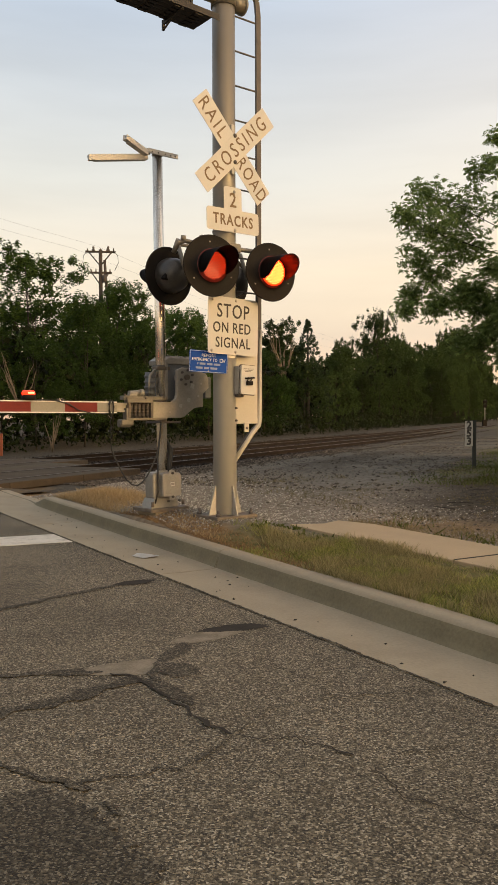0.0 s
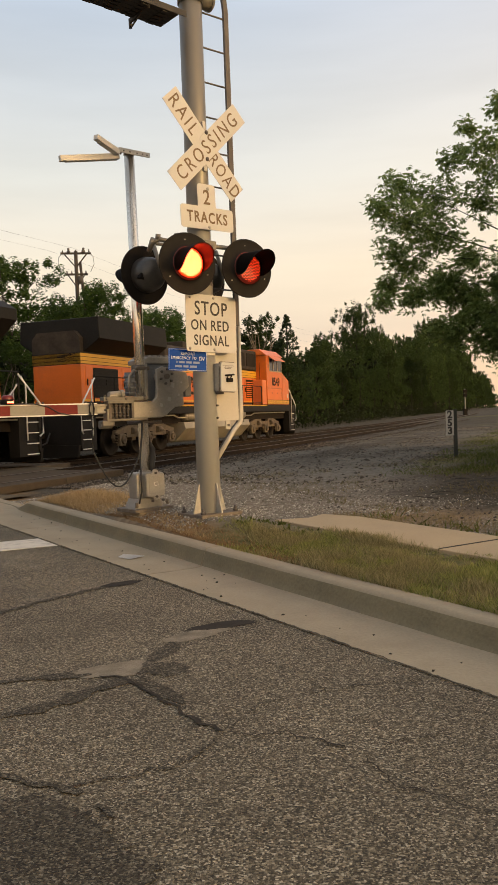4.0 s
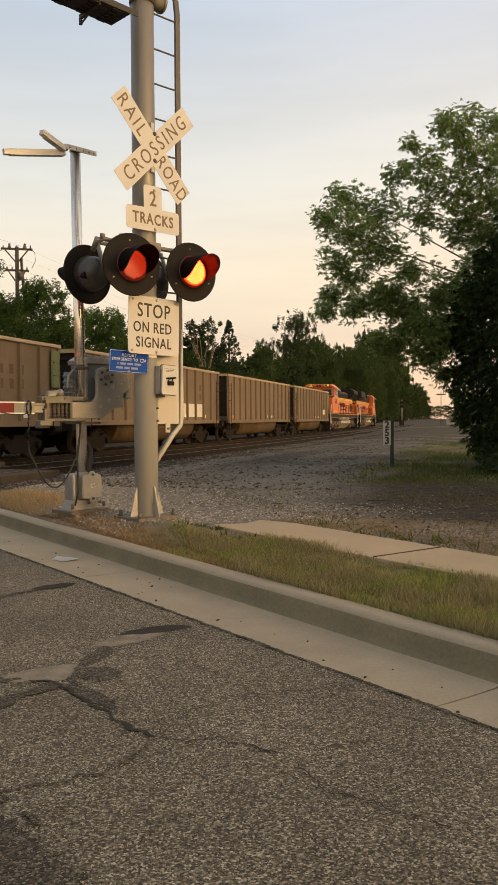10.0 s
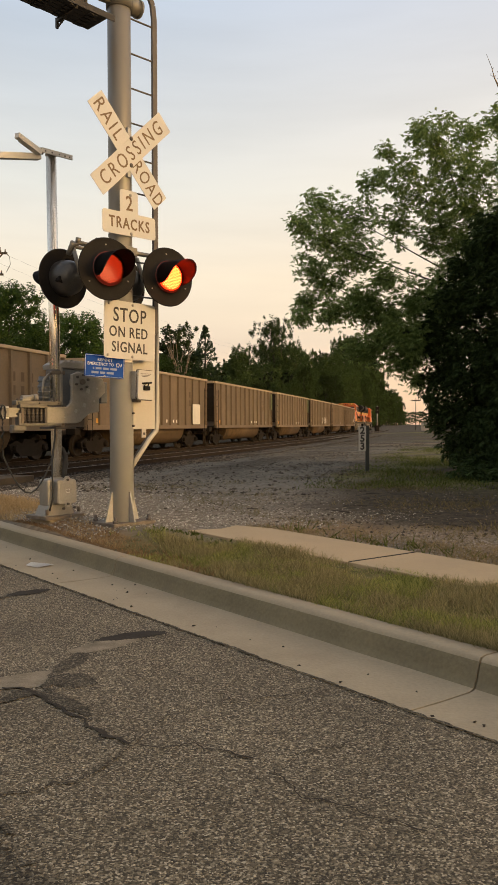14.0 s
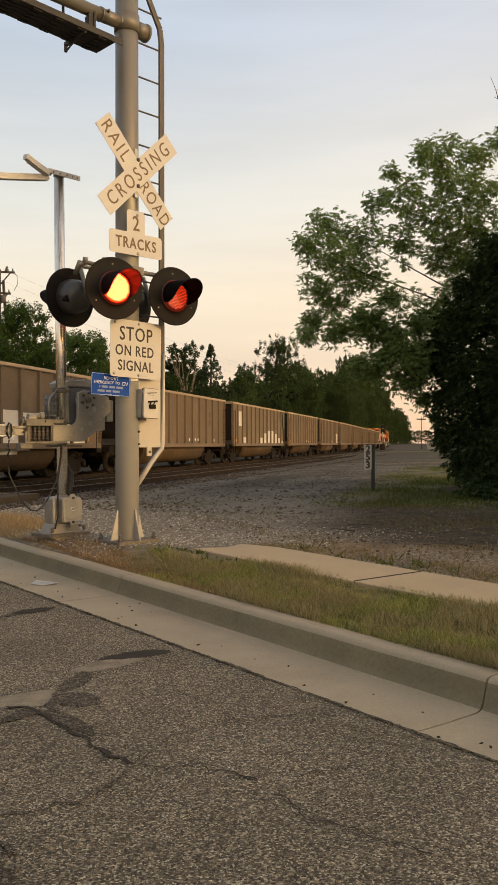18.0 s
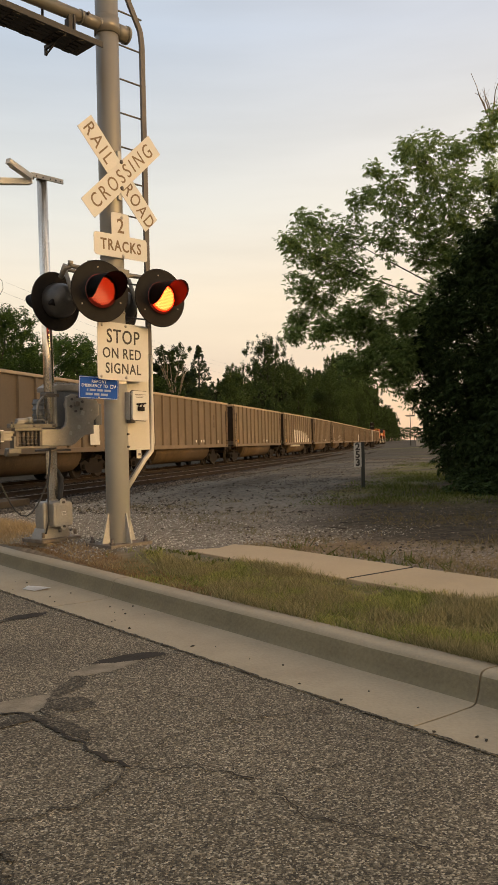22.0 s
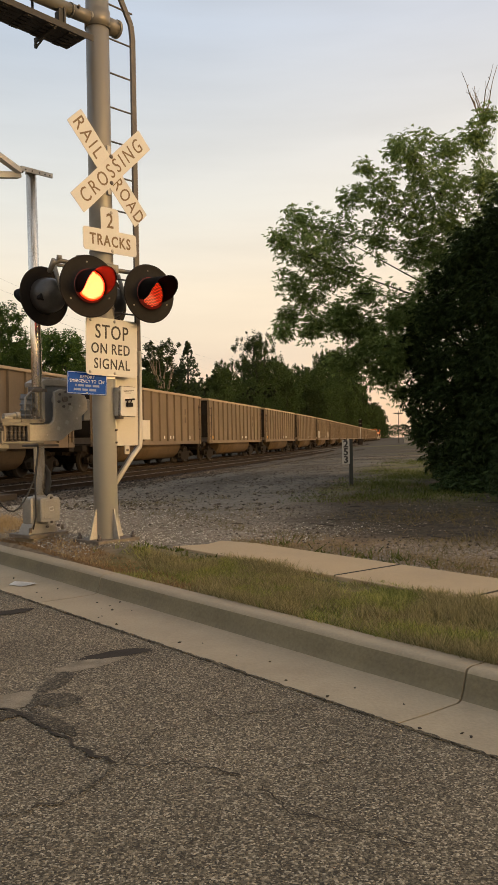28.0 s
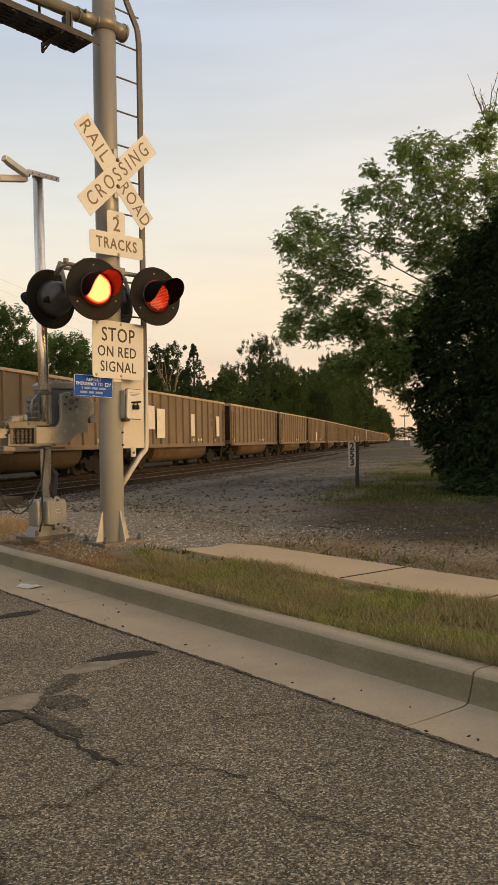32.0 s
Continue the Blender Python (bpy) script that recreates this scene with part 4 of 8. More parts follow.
while len(spots) + len(straw) < 88000:
    n, u = rng.uniform(BACK_N - 0.03, 4.46), rng.uniform(0.3, 7.0)
    f = noise.noise((n * 2.2, u * 1.1, 3.0)) + 0.5 * noise.noise((n * 7, u * 7, 6.0))
    g = noise.noise((n * 1.7 + 4, u * 1.2, 11.0)) + 0.6 * noise.noise((n * 5, u * 4, 16.0))
    if rng.random() > 0.78 + f - smoothstep(5.4, 6.7, u) * 1.2:
        continue
    p = road_at(n, u)
    spot = (p.x, p.y, max(ground_z(p.x, p.y), 0.10) - 0.008)
    if rng.random() < smoothstep(-0.48, 0.30, g):
        straw.append(spot)
        sh.append((0.028 + 0.050 * rng.random()) * (1.0 + 0.7 * max(g, -0.4)))
    else:
        spots.append(spot)
        hs.append((0.020 + 0.040 * rng.random()) * (1.0 + 0.8 * max(f, -0.5)))
blades("verge_grass", "green grass verge behind the kerb", spots, hs, GRASSMAT, 0.0042, 0.6)
blades("straw_grass", "straw-coloured dry tufts in the grass verge", straw, sh, STRAW, 0.0032, 0.55)
spots, hs = [], []
while len(spots) < 6000:
    n, u = BACK_N + 0.01 + 0.34 * rng.random() ** 1.6, rng.uniform(2.0, 8.8)
    if rng.random() > 0.25 + 0.75 * smoothstep(3.6, 6.0, u) + 0.8 * noise.noise((n * 3, u * 1.4, 31.0)):
        continue
    p = road_at(n, u)
    spots.append((p.x, p.y, ground_z(p.x, p.y) - 0.01))
    hs.append(0.015 + 0.028 * rng.random())
blades("dead_grass", "reddish-brown dead grass along the back of the kerb", spots, hs, DEADGRASS, 0.004, 0.8)
spots, hs = [], []
while len(spots) < 9000:
    n, u = 3.35 + 0.9 * rng.random() ** 1.5, rng.uniform(6.4, 12.6)
    f = noise.noise((n * 2.0, u * 0.9, 13.0))
    if rng.random() > 0.10 + 0.8 * f + 0.6 * smoothstep(9.0, 10.2, u) or (u < 9.2 and n > 3.7):
        continue
    p = road_at(n, u)
    spots.append((p.x, p.y, ground_z(p.x, p.y) - 0.01))
    hs.append((0.02 + 0.05 * rng.random()) * (1 + 0.9 * smoothstep(8.6, 10.0, u)))
blades("dry_grass", "dry straw-coloured grass behind the kerb", spots, hs, DRYGRASS, 0.004, 0.6)
spots, hs = [], []
while len(spots) < 24000:
    n, u = 5.3 + 25 * rng.random() ** 1.4, 1.0 + 40 * rng.random() ** 1.3
    p = road_at(n, u)
    _, _, d, s = plan_of(p.x, p.y)
    f = noise.noise((p.x * 0.45, p.y * 0.45, 21.0)) + 0.6 * noise.noise((p.x * 1.6, p.y * 1.6, 2.0))
    near = smoothstep(6.2, 5.4, n) if u < 6.8 else 0
    verge = smoothstep(2.3, 1.4, abs(d - 1.2)) * smoothstep(12.5, 15, s) * 0.75
    dark = 0.5 * smoothstep(10, 13, n) * smoothstep(9, 6, u)
    if rng.random() > max(near * 0.12, verge, dark) * (0.35 + 1.5 * f):
        continue
    spots.append((p.x, p.y, ground_z(p.x, p.y) - 0.01))
    hs.append((0.03 + 0.09 * rng.random()) * (0.6 if d > 2 else 1.0))
blades("rough_grass", "patchy rough green grass beside the drive", spots, hs, WEED, 0.009, 0.7)
spots, hs = [], []
while len(spots) < 9000:
    n, u = 5.2 + 2.6 * rng.random() ** 2.0, rng.uniform(0.6, 6.9)
    if rng.random() > smoothstep(7.6, 5.3, n) * (0.45 + 1.3 * noise.noise((n * 1.3, u * 0.9, 41.0))):
        continue
    p = road_at(n, u)
    spots.append((p.x, p.y, ground_z(p.x, p.y) - 0.008))
    hs.append(0.02 + 0.05 * rng.random() ** 1.5)
blades("verge_stubble", "dry brown stubble beside the pavement", spots, hs, STUBBLE, 0.0035, 0.8)
spots, hs = [], []
while len(spots) < 12000:
    n, u = rng.uniform(6.0, 15.0), rng.uniform(3.0, 13.0)
    p = road_at(n, u)
    if rng.random() > 0.10 + 1.5 * noise.noise((p.x * 0.6, p.y * 0.6, 51.0)) + 0.7 * noise.noise((p.x * 2.2, p.y * 2.2, 17.0)):
        continue
    spots.append((p.x, p.y, ground_z(p.x, p.y) - 0.008))
    hs.append(0.02 + 0.06 * rng.random() ** 1.6)
blades("shade_stubble", "thin olive and brown growth on the shaded soil", spots, hs, SHADEGROWTH, 0.005, 0.9)
spots, hs = [], []
for k in range(30):
    n, u = (rng.uniform(3.9, 4.5), rng.uniform(5.6, 7.0)) if k < 16 else (rng.uniform(5.28, 5.6), rng.uniform(2.5, 6.6))
    for i in range(14):
        p = road_at(n + rng.normal() * 0.04, u + rng.normal() * 0.04)
        spots.append((p.x, p.y, ground_z(p.x, p.y)))
        hs.append(0.015 + 0.035 * rng.random())
blades("weeds", "small green weeds by the pavement's edge", spots, hs, WEED, 0.011, 0.8, "weeds")

# sticks and clods on the verge
bm = B()
for k in range(26):
    p = road_at(rng.uniform(6.5, 12), rng.uniform(5.5, 10.5))
    a, l = rng.random() * 6.28, rng.uniform(0.12, 0.5)
    z = ground_z(p.x, p.y) + 0.01
    rod(bm, (p.x, p.y, z), (p.x + l * math.cos(a), p.y + l * math.sin(a), z + 0.01), 0.008, 0.004, 5)
tagged(finish("fallen_sticks", bm, BARK), "dead sticks lying on the rough verge", "sticks", kind="stuff")

# crossing surface
cross = thing("crossing_surface", "worn concrete panels between the rails at the crossing", "level crossing", kind="structure")
for d, s_end in ((NEAR_TRACK, 17.2), (FAR_TRACK, 20.4)):
    for off0, off1 in ((-0.70, 0.70), (-1.42, -0.82), (0.82, 1.42)):
        for k in range(5):
            s1 = s_end - 2.45 * k
            s0 = s1 - 2.43
            bm = B()
            a0, a1 = rail_at(s0, d + off0), rail_at(s1, d + off0)
            b0, b1 = rail_at(s0, d + off1), rail_at(s1, d + off1)
            vs = [(q[0].x, q[0].y) for q in (a0, a1, b1, b0)]
            prism(bm, vs, RAIL_Z - 0.16, RAIL_Z - 0.008, axes="xy", bevel=0.012)
            part("panel", bm, CROSSCONC, cross)
for d, w in ((NEAR_TRACK - 1.85, 0.42), ((NEAR_TRACK + FAR_TRACK) / 2, 0.70)):
    bm = B()
    prev = None
    end = 12.5 if w < 0.5 else 19.8
    for k in range(13):
        s = end - 14 + 14 * k / 12
        ring = []
        for o, z in ((-w, -0.07), (-w * 0.8, 0.015), (0, 0.035), (w * 0.8, 0.035), (w, -0.1)):
            q, a = rail_at(s, d + o)
            ring.append(bm.verts.new((q.x, q.y, z * (1 if k < 12 else 0) - (0.0 if k < 12 else 0.1))))
        if prev:
            for i in range(4):
                bm.faces.new((prev[i], prev[i + 1], ring[i + 1], ring[i])).smooth = True
        prev = ring
    bmesh.ops.recalc_face_normals(bm, faces=bm.faces[:])
    part("approach_ramp", bm, CROSSASPH, cross, "worn pale asphalt beside the panels")

# milepost
post = thing("milepost", "dark steel milepost with a number plate reading 253", "milepost", Matrix.Translation((4.85, 17.96, 0.07)))
part("post", box(B(), -0.04, 0.04, -0.035, 0.035, -0.1, 1.16, bevel=0.006), plain("dark_green_post_paint", (0.018, 0.022, 0.018), 0.6), post)
pl = part("plate", prism(B(), rounded(0.175, 0.56, 0.012), -0.055, -0.045, "xz", m=pose(-0.13, 0, 0.86, 0, 0, 0)), plain("grey_number_plate", (0.46, 0.43, 0.38), 0.6, 0, 0.1), post, "narrow grey plate with black numerals")
for ch, z in (("2", 1.04), ("5", 0.86), ("3", 0.68)):
    lettering("numeral", ch, 0.225, SIGNBACK, post, pose(-0.13, -0.058, z, 90, 0, 0), 1, 1.0, 0.008)
part("strap", box(B(), -0.10, -0.03, -0.05, -0.02, 0.95, 0.98), DARKSTEEL, post)

# utility pole and wires
up = thing("utility_pole", "weathered wooden utility pole with crossarms above the trees", "utility pole", Matrix.Translation((-10.54, 53.98, 0)))
part("pole", rod(B(), (0, 0, 0), (0, 0, 12.7), 0.17, 0.12, 12), WOODPOLE, up)
part("pole", rod(B(), (1.0, 0.3, 0), (0.25, 0.1, 12.0), 0.14, 0.09, 10), WOODPOLE, up, "leaning brace pole")
for z, w in ((12.55, 1.0), (11.15, 0.75)):
    part("crossarm", box(B(), -w, w, -0.06, 0.06, z - 0.06, z + 0.06, m=pose(0, 0, 0, 0, 0, 8)), WOODPOLE, up)
    for k in range(5):
        x = -w + 0.12 + (2 * w - 0.24) * k / 4
        part("insulator", rod(B(), (x, 0, z + 0.06), (x, 0, z + 0.24), 0.055, 0.03, 8), DARKSTEEL, up)
for x in (-1, 1):
    part("brace", rod(B(), (x * 0.75, -0.05, 12.5), (0, -0.05, 11.6), 0.045, seg=6), WOODPOLE, up)
    part("brace", rod(B(), (x * 0.55, -0.05, 11.1), (0, -0.05, 10.3), 0.045, seg=6), WOODPOLE, up)
    part("insulator", lathe(B(), [(0.10, 0), (0.12, 0.1), (0.06, 0.2), (0.09, 0.3), (0.0, 0.36)], pose(x * 0.5, 0.1, 12.6), 10), DARKSTEEL, up)
part("transformer", rod(B(), (0.28, -0.1, 10.5), (0.28, -0.1, 11.0), 0.16, seg=12), DARKSTEEL, up)
for x in (-1.0, 1.0):
    part("wire_loop", tube(B(), [(x * 0.9, 0, 12.6), (x * 1.15, 0, 12.3), (x * 1.2, 0, 11.8), (x * 0.95, 0, 11.3)], 0.02, 5), DARKSTEEL, up)
wires = thing("overhead_wires", "thin overhead wires strung between poles", "wires")
for off, z in ((-0.9, 12.8), (0.9, 12.8), (-0.6, 11.4)):
    for s0, s1, zz in ((45.5, -30, z), (45.5, 125, z + 0.5)):
        bm = B()
        pts = []
        for k in range(13):
            t = k / 12
            q, a = rail_at(s0 + (s1 - s0) * t, 30.9 + off, z + (zz - z) * t - 2.0 * 4 * t * (1 - t) * 0.45)
            pts.append(q)
        tube(bm, pts, 0.0045, 4)
        part("wire", bm, DARKSTEEL, wires)

# things far down the line
sg = thing("far_signal_mast", "far railway signal mast with round signal heads", "railway signal", Matrix.Translation((40.85, 144.3, 0)))
part("mast", rod(B(), (0, 0, 0), (0, 0, 4.7), 0.09, seg=8), GALV, sg)
for z in (4.3, 3.6):
    part("head", box(B(), -0.35, 0.35, -0.2, 0.1, z - 0.3, z + 0.3, bevel=0.08), CARDARK, sg)
part("cabinet", box(B(), -0.4, 0.3, -0.4, 0.4, 0, 1.1, bevel=0.03), CARDARK, sg)
shed = thing("far_shed", "small pale shed far along the line", "shed", Matrix.Translation((55, 158, 0)) @ pose(0, 0, 0, 0, 0, -20))
part("wall", box(B(), -1.0, 1.0, -0.9, 0.9, 0, 1.5), ALU, shed)
part("roof", prism(B(), [(-1.15, 1.5), (1.15, 1.5), (0, 1.8)], -1.0, 1.0, "xz"), GALV, shed)
for x, y, h in ((55.8, 167, 7.0), (68.2, 204, 8)):
    fp = thing("far_utility_pole", "thin wooden utility pole far along the line", "utility pole", Matrix.Translation((x, y, 0)))
    part("pole", rod(B(), (0, 0, 0), (0, 0, h), 0.08, 0.06, 8), WOODPOLE, fp)
    part("crossarm", box(B(), -1.1, 1.1, -0.06, 0.06, h - 0.6, h - 0.45), WOODPOLE, fp)
mk = thing("marker_stake", "short orange marker stake beside the far track", "stake", Matrix.Translation(rail_at(24, 20.5)[0]))
part("stake", box(B(), -0.05, 0.05, -0.05, 0.05, -0.1, 0.75, bevel=0.01), plain("faded_orange_plastic", (0.30, 0.08, 0.03), 0.6), mk)
# ---- the crossing signal: everything is square to the cantilever, which runs along H ----
H = Vector((math.sin(radians(50)), math.cos(radians(50)), 0))
F_ = Vector((H.y, -H.x, 0))
PZ = 0.225


def frame_at(o, face=50.0, tilt=0.0):
    """Local x along the sign to its right, y up, z out of its face; face: bearing of x."""
    a = radians(face)
    h = Vector((math.sin(a), math.cos(a), 0))
    f = Vector((h.y, -h.x, 0))
    m = Matrix((h, Vector((0, 0, 1)), f)).transposed().to_4x4()
    return Matrix.Translation(o) @ m @ pose(0, 0, 0, 0, 0, tilt)


def at_pole(a, f, z):
    """a metres along H and f metres towards the viewer from the pole's axis."""
    return Vector((POLE.x, POLE.y, 0)) + H * a + F_ * f + Vector((0, 0, z))


def bolt(bm, p, axis, r=0.012, t=0.012, mi=0):
    p, axis = Vector(p), Vector(axis)
    return rod(bm, p, p + axis * t, r, r * 0.85, 6, mi)


pole = thing("signal_pole", "tall galvanised steel cantilever pole bolted to a base plate", "signal pole", frame_at((POLE.x, POLE.y, PZ)) @ pose(0, 0, 0, -90, 0, 0))
# in the pole's space: x along H, y away from the viewer, z up
part("shaft", rod(B(), (0, 0, 0.03), (0, 0, 7.9), 0.122, 0.117, 40), POLESTEEL, pole)
part("base_plate", box(B(), -0.265, 0.265, -0.215, 0.215, 0.0, 0.035, bevel=0.006), RUSTPLATE, pole, "rust-edged square steel plate")
for k in range(4):
    a = 90 * k
    bm = prism(B(), [(0.115, 0.035), (0.215, 0.035), (0.205, 0.07), (0.135, 0.34), (0.115, 0.34)], -0.007, 0.007, "xz", m=pose(0, 0, 0, 0, 0, a))
    part("gusset", bm, GALV, pole, "triangular stiffening gusset")
for sx in (-0.215, 0.215):
    for sy in (-0.165, 0.165):
        bm = rod(B(), (sx, sy, 0.035), (sx, sy, 0.10), 0.014, seg=10)
        rod(bm, (sx, sy, 0.036), (sx, sy, 0.062), 0.028, seg=6)
        part("anchor_bolt", bm, DARKSTEEL, pole)
for z in (1.02, 1.15):
    part("bolt", bolt(B(), (0.06, -0.108, z), (0.3, -0.95, 0), 0.013, 0.02), DARKSTEEL, pole)
# collar and cantilever arm
part("collar", rod(B(), (0, 0, 5.29), (0, 0, 5.47), 0.131, seg=40), POLESTEEL, pole)
bm = rod(B(), (0.10, 0, 5.38), (0.245, 0, 5.385), 0.086, seg=28)
rod(bm, (0.235, 0, 5.385), (0.262, 0, 5.386), 0.094, seg=28)
part("end_cap", bm, POLESTEEL, pole, "round capped end of the cantilever arm")
bm = rod(B(), (-0.10, 0, 5.375), (-0.33, 0, 5.365), 0.068, seg=28)
rod(bm, (-0.33, 0, 5.365), (-0.345, 0, 5.364), 0.074, seg=28)
rod(bm, (-0.345, 0, 5.364), (-6.2, 0, 5.18), 0.063, 0.06, 24)
rod(bm, (-0.10, 0, 5.375), (-0.125, 0, 5.374), 0.082, 0.07, 28)
part("cantilever_arm", bm, POLESTEEL, pole, "round galvanised cantilever arm reaching over the road")
part("arm_bolt", bolt(B(), (-0.29, -0.066, 5.385), (0, -1, 0.2), 0.016, 0.03), DARKSTEEL, pole)
part("upper_arm", rod(B(), (-0.10, 0, 7.0), (-6.2, 0, 6.6), 0.085, 0.07, 20), POLESTEEL, pole)
for x in (-0.46, -1.9, -3.4):
    bm = box(B(), x - 0.04, x + 0.03, -0.045, -0.02, 5.03, 5.33, bevel=0.004)
    box(bm, x + 0.01, x + 0.03, -0.06, 0.10, 5.03, 5.33)
    box(bm, x - 0.05, x + 0.10, -0.07, -0.02, 5.09, 5.115)
    part("hanger", bm, WALKSTEEL, pole, "dark angle hanger of the walkway")
    part("hanger_rod", rod(B(), (x - 0.26, 0.08, 5.03), (x - 0.26, 0.08, 5.36), 0.014, seg=8), WALKSTEEL, pole)
    bm = prism(B(), [(-0.19, 5.028), (0.17, 5.028), (0.17, 4.93), (0.145, 4.93), (0.145, 4.985), (0.05, 4.985), (-0.17, 5.005)], x - 0.19, x - 0.165, "yz")
    prism(bm, [(0.17, 4.93), (0.15, 4.93), (-0.02, 4.995), (0.0, 5.005)], x - 0.185, x - 0.17, "yz")
    part("bracket", bm, WALKSTEEL, pole, "dark braced bracket under the walkway")
# walkway: five serrated planks side by side
for k in range(5):
    y = -0.184 + 0.064 * k
    bm = box(B(), -6.0, -0.29, y, y + 0.058, 5.03, 5.042)
    box(bm, -6.0, -0.29, y, y + 0.006, 5.042, 5.085)
    box(bm, -6.0, -0.29, y + 0.052, y + 0.058, 5.042, 5.085)
    for j in range(24):
        box(bm, -6.0 + 0.24 * j, -5.91 + 0.24 * j, y + 0.008, y + 0.05, 5.020, 5.03)
    part("walkway_plank", bm, WALKSTEEL, pole, "dark serrated plank of the service walkway")
part("walkway_edge", box(B(), -6.0, -0.20, -0.196, -0.188, 5.03, 5.09), WALKSTEEL, pole)
# ladder on the pole's far side
lx = 0.465
pts = [(0.12, 0.0, 0.60), (0.34, 0.0, 0.86), (lx - 0.02, 0.0, 0.96), (lx, 0.0, 1.05), (lx, 0.0, 5.35), (lx - 0.02, 0.0, 5.5), (0.30, 0.0, 5.75), (0.0, 0, 6.5)]
bm = B()
for p, q in zip(pts, pts[1:]):
    p, q = Vector(p), Vector(q)
    d = (q - p).normalized()
    w = Vector((d.z, 0, -d.x)) * 0.030
    t = Vector((0, 0.014, 0))
    vs = [p - w - t, p + w - t, p + w + t, p - w + t, q - w - t, q + w - t, q + w + t, q - w + t]
    faces(bm, vs, [(0, 1, 2, 3), (7, 6, 5, 4), (0, 4, 5, 1), (1, 5, 6, 2), (2, 6, 7, 3), (3, 7, 4, 0)])
part("ladder_rail", bm, DARKSTEEL, pole, "flat steel ladder rail bent in to the pole")
bm = tube(B(), [(0.12, -0.02, 0.60), (0.36, -0.02, 0.885), (lx - 0.015, -0.02, 0.97), (lx, -0.02, 1.06), (lx, -0.02, 2.0)], 0.026, 10)
part("guard_rail", bm, PANELWHITE, pole, "pale lower rail of the ladder guard")
for k in range(10):
    z = 5.626 - 0.36 * k
    part("rung", rod(B(), (0.10, 0.02, z), (lx, 0.0, z), 0.0095, seg=8), DARKSTEEL, pole)
part("climbing_guard", box(B(), 0.115, 0.425, -0.030, -0.004, 0.985, 2.10, bevel=0.004), PANELWHITE, pole, "pale flat panel that blocks the ladder")
part("guard_lug", box(B(), 0.24, 0.30, -0.034, -0.018, 0.895, 1.0, bevel=0.004), PANELWHITE, pole)
part("guard_lug", box(B(), 0.255, 0.285, -0.038, -0.026, 0.925, 0.95), DARKSTEEL, pole)
for z in (3.86, 3.20, 2.62, 2.02, 3.05):
    part("band", rod(B(), (0, 0, z - PZ + 0.0), (0, 0, z - PZ + 0.018), 0.1255, seg=40), ALU, pole, "stainless fixing band")

# switch box with padlocked lid
sbox = thing("switch_box", "pale metal switch box with a padlocked lid on the pole", "electrical box", frame_at(at_pole(0.085, 0.17, 1.665)))
part("body", box(B(), -0.055, 0.15, -0.145, 0.145, -0.11, 0.026, bevel=0.008), GALV, sbox)
bm = prism(B(), rounded(0.20, 0.30, 0.02), 0.036, 0.058, "xy", m=pose(0.055, 0, 0, 0, 0, -2))
part("lid", bm, SIGNWHITE, sbox, "pale hinged lid with a folded rim")
# dark sheet that draws the shadow under the lid's rim
part("rim_shadow", prism(B(), rounded(0.216, 0.316, 0.02), 0.026, 0.036, "xy", m=pose(0.055, 0, 0, 0, 0, -2)), DARKSTEEL, sbox, "dark sheet standing for the shadow under the lid's rim")
bm = tube(B(), [(0.03, -0.02, 0.06), (0.03, 0.02, 0.085), (0.075, 0.02, 0.085), (0.075, -0.02, 0.06)], 0.006, 8)
box(bm, 0.015, 0.09, -0.055, -0.012, 0.06, 0.09, bevel=0.006)
rod(bm, (0.0, 0.015, 0.07), (0.12, 0.025, 0.07), 0.009, seg=8)
part("padlock", bm, BLACK, sbox)
for k in range(3):
    part("label_bar", box(B(), -0.015 + 0.01 * k, 0.125 - 0.02 * k, 0.112 - 0.014 * k, 0.117 - 0.014 * k, 0.0585, 0.060), DARKSTEEL, sbox, "unreadable line of small print")
for y in (-0.11, 0.11):
    part("hinge", rod(B(), (-0.05, y - 0.02, 0.045), (-0.05, y + 0.02, 0.045), 0.009, seg=8), ALU, sbox)
part("outlet", rod(B(), (0.0, -0.14, -0.03), (0.0, -0.175, -0.03), 0.045, seg=12), DARKSTEEL, sbox)

# crossbuck
def blade(name, parent, angle, z, split):
    return part(name, prism(B(), rounded(1.22, 0.229, 0.006), z, z + 0.004, "xy", m=pose(split, 0, 0, 0, 0, angle)), SIGNWHITE, parent, "white sign blade with faded edges")


xb = thing("crossbuck_sign", "white crossbuck sign with faded brown RAILROAD CROSSING lettering", "railroad sign", frame_at(at_pole(0.005, 0.15, 4.032)))
blade("blade", xb, -47, 0.0, -0.012)
blade("blade", xb, 44, 0.012, 0.022)
def on_blade(angle, along, z):
    return pose(-0.012 if angle < 0 else 0.022, 0, 0, 0, 0, angle) @ pose(along, -0.004, z)
lettering("lettering", "RAIL", 0.215, BROWNTEXT, xb, on_blade(-47, -0.365, 0.0055), 1.30, 0.80, 0.0)
lettering("lettering", "ROAD", 0.205, BROWNTEXT, xb, on_blade(-47, 0.370, 0.0055), 1.22, 0.76, 0.0)
lettering("lettering", "CROSSING", 0.205, BROWNTEXT, xb, on_blade(44, 0.0, 0.0175), 1.38, 0.84, 0.0)
for y in (0.135, -0.135):
    bm = lathe(B(), [(0.022, 0), (0.022, 0.006), (0.012, 0.014), (0.0, 0.016)], pose(0.012, y, 0.016), 14)
    part("bolt", bm, DARKSTEEL, xb)
part("bracket", box(B(), -0.02, 0.02, -0.25, 0.25, -0.03, -0.001), GALV, xb)

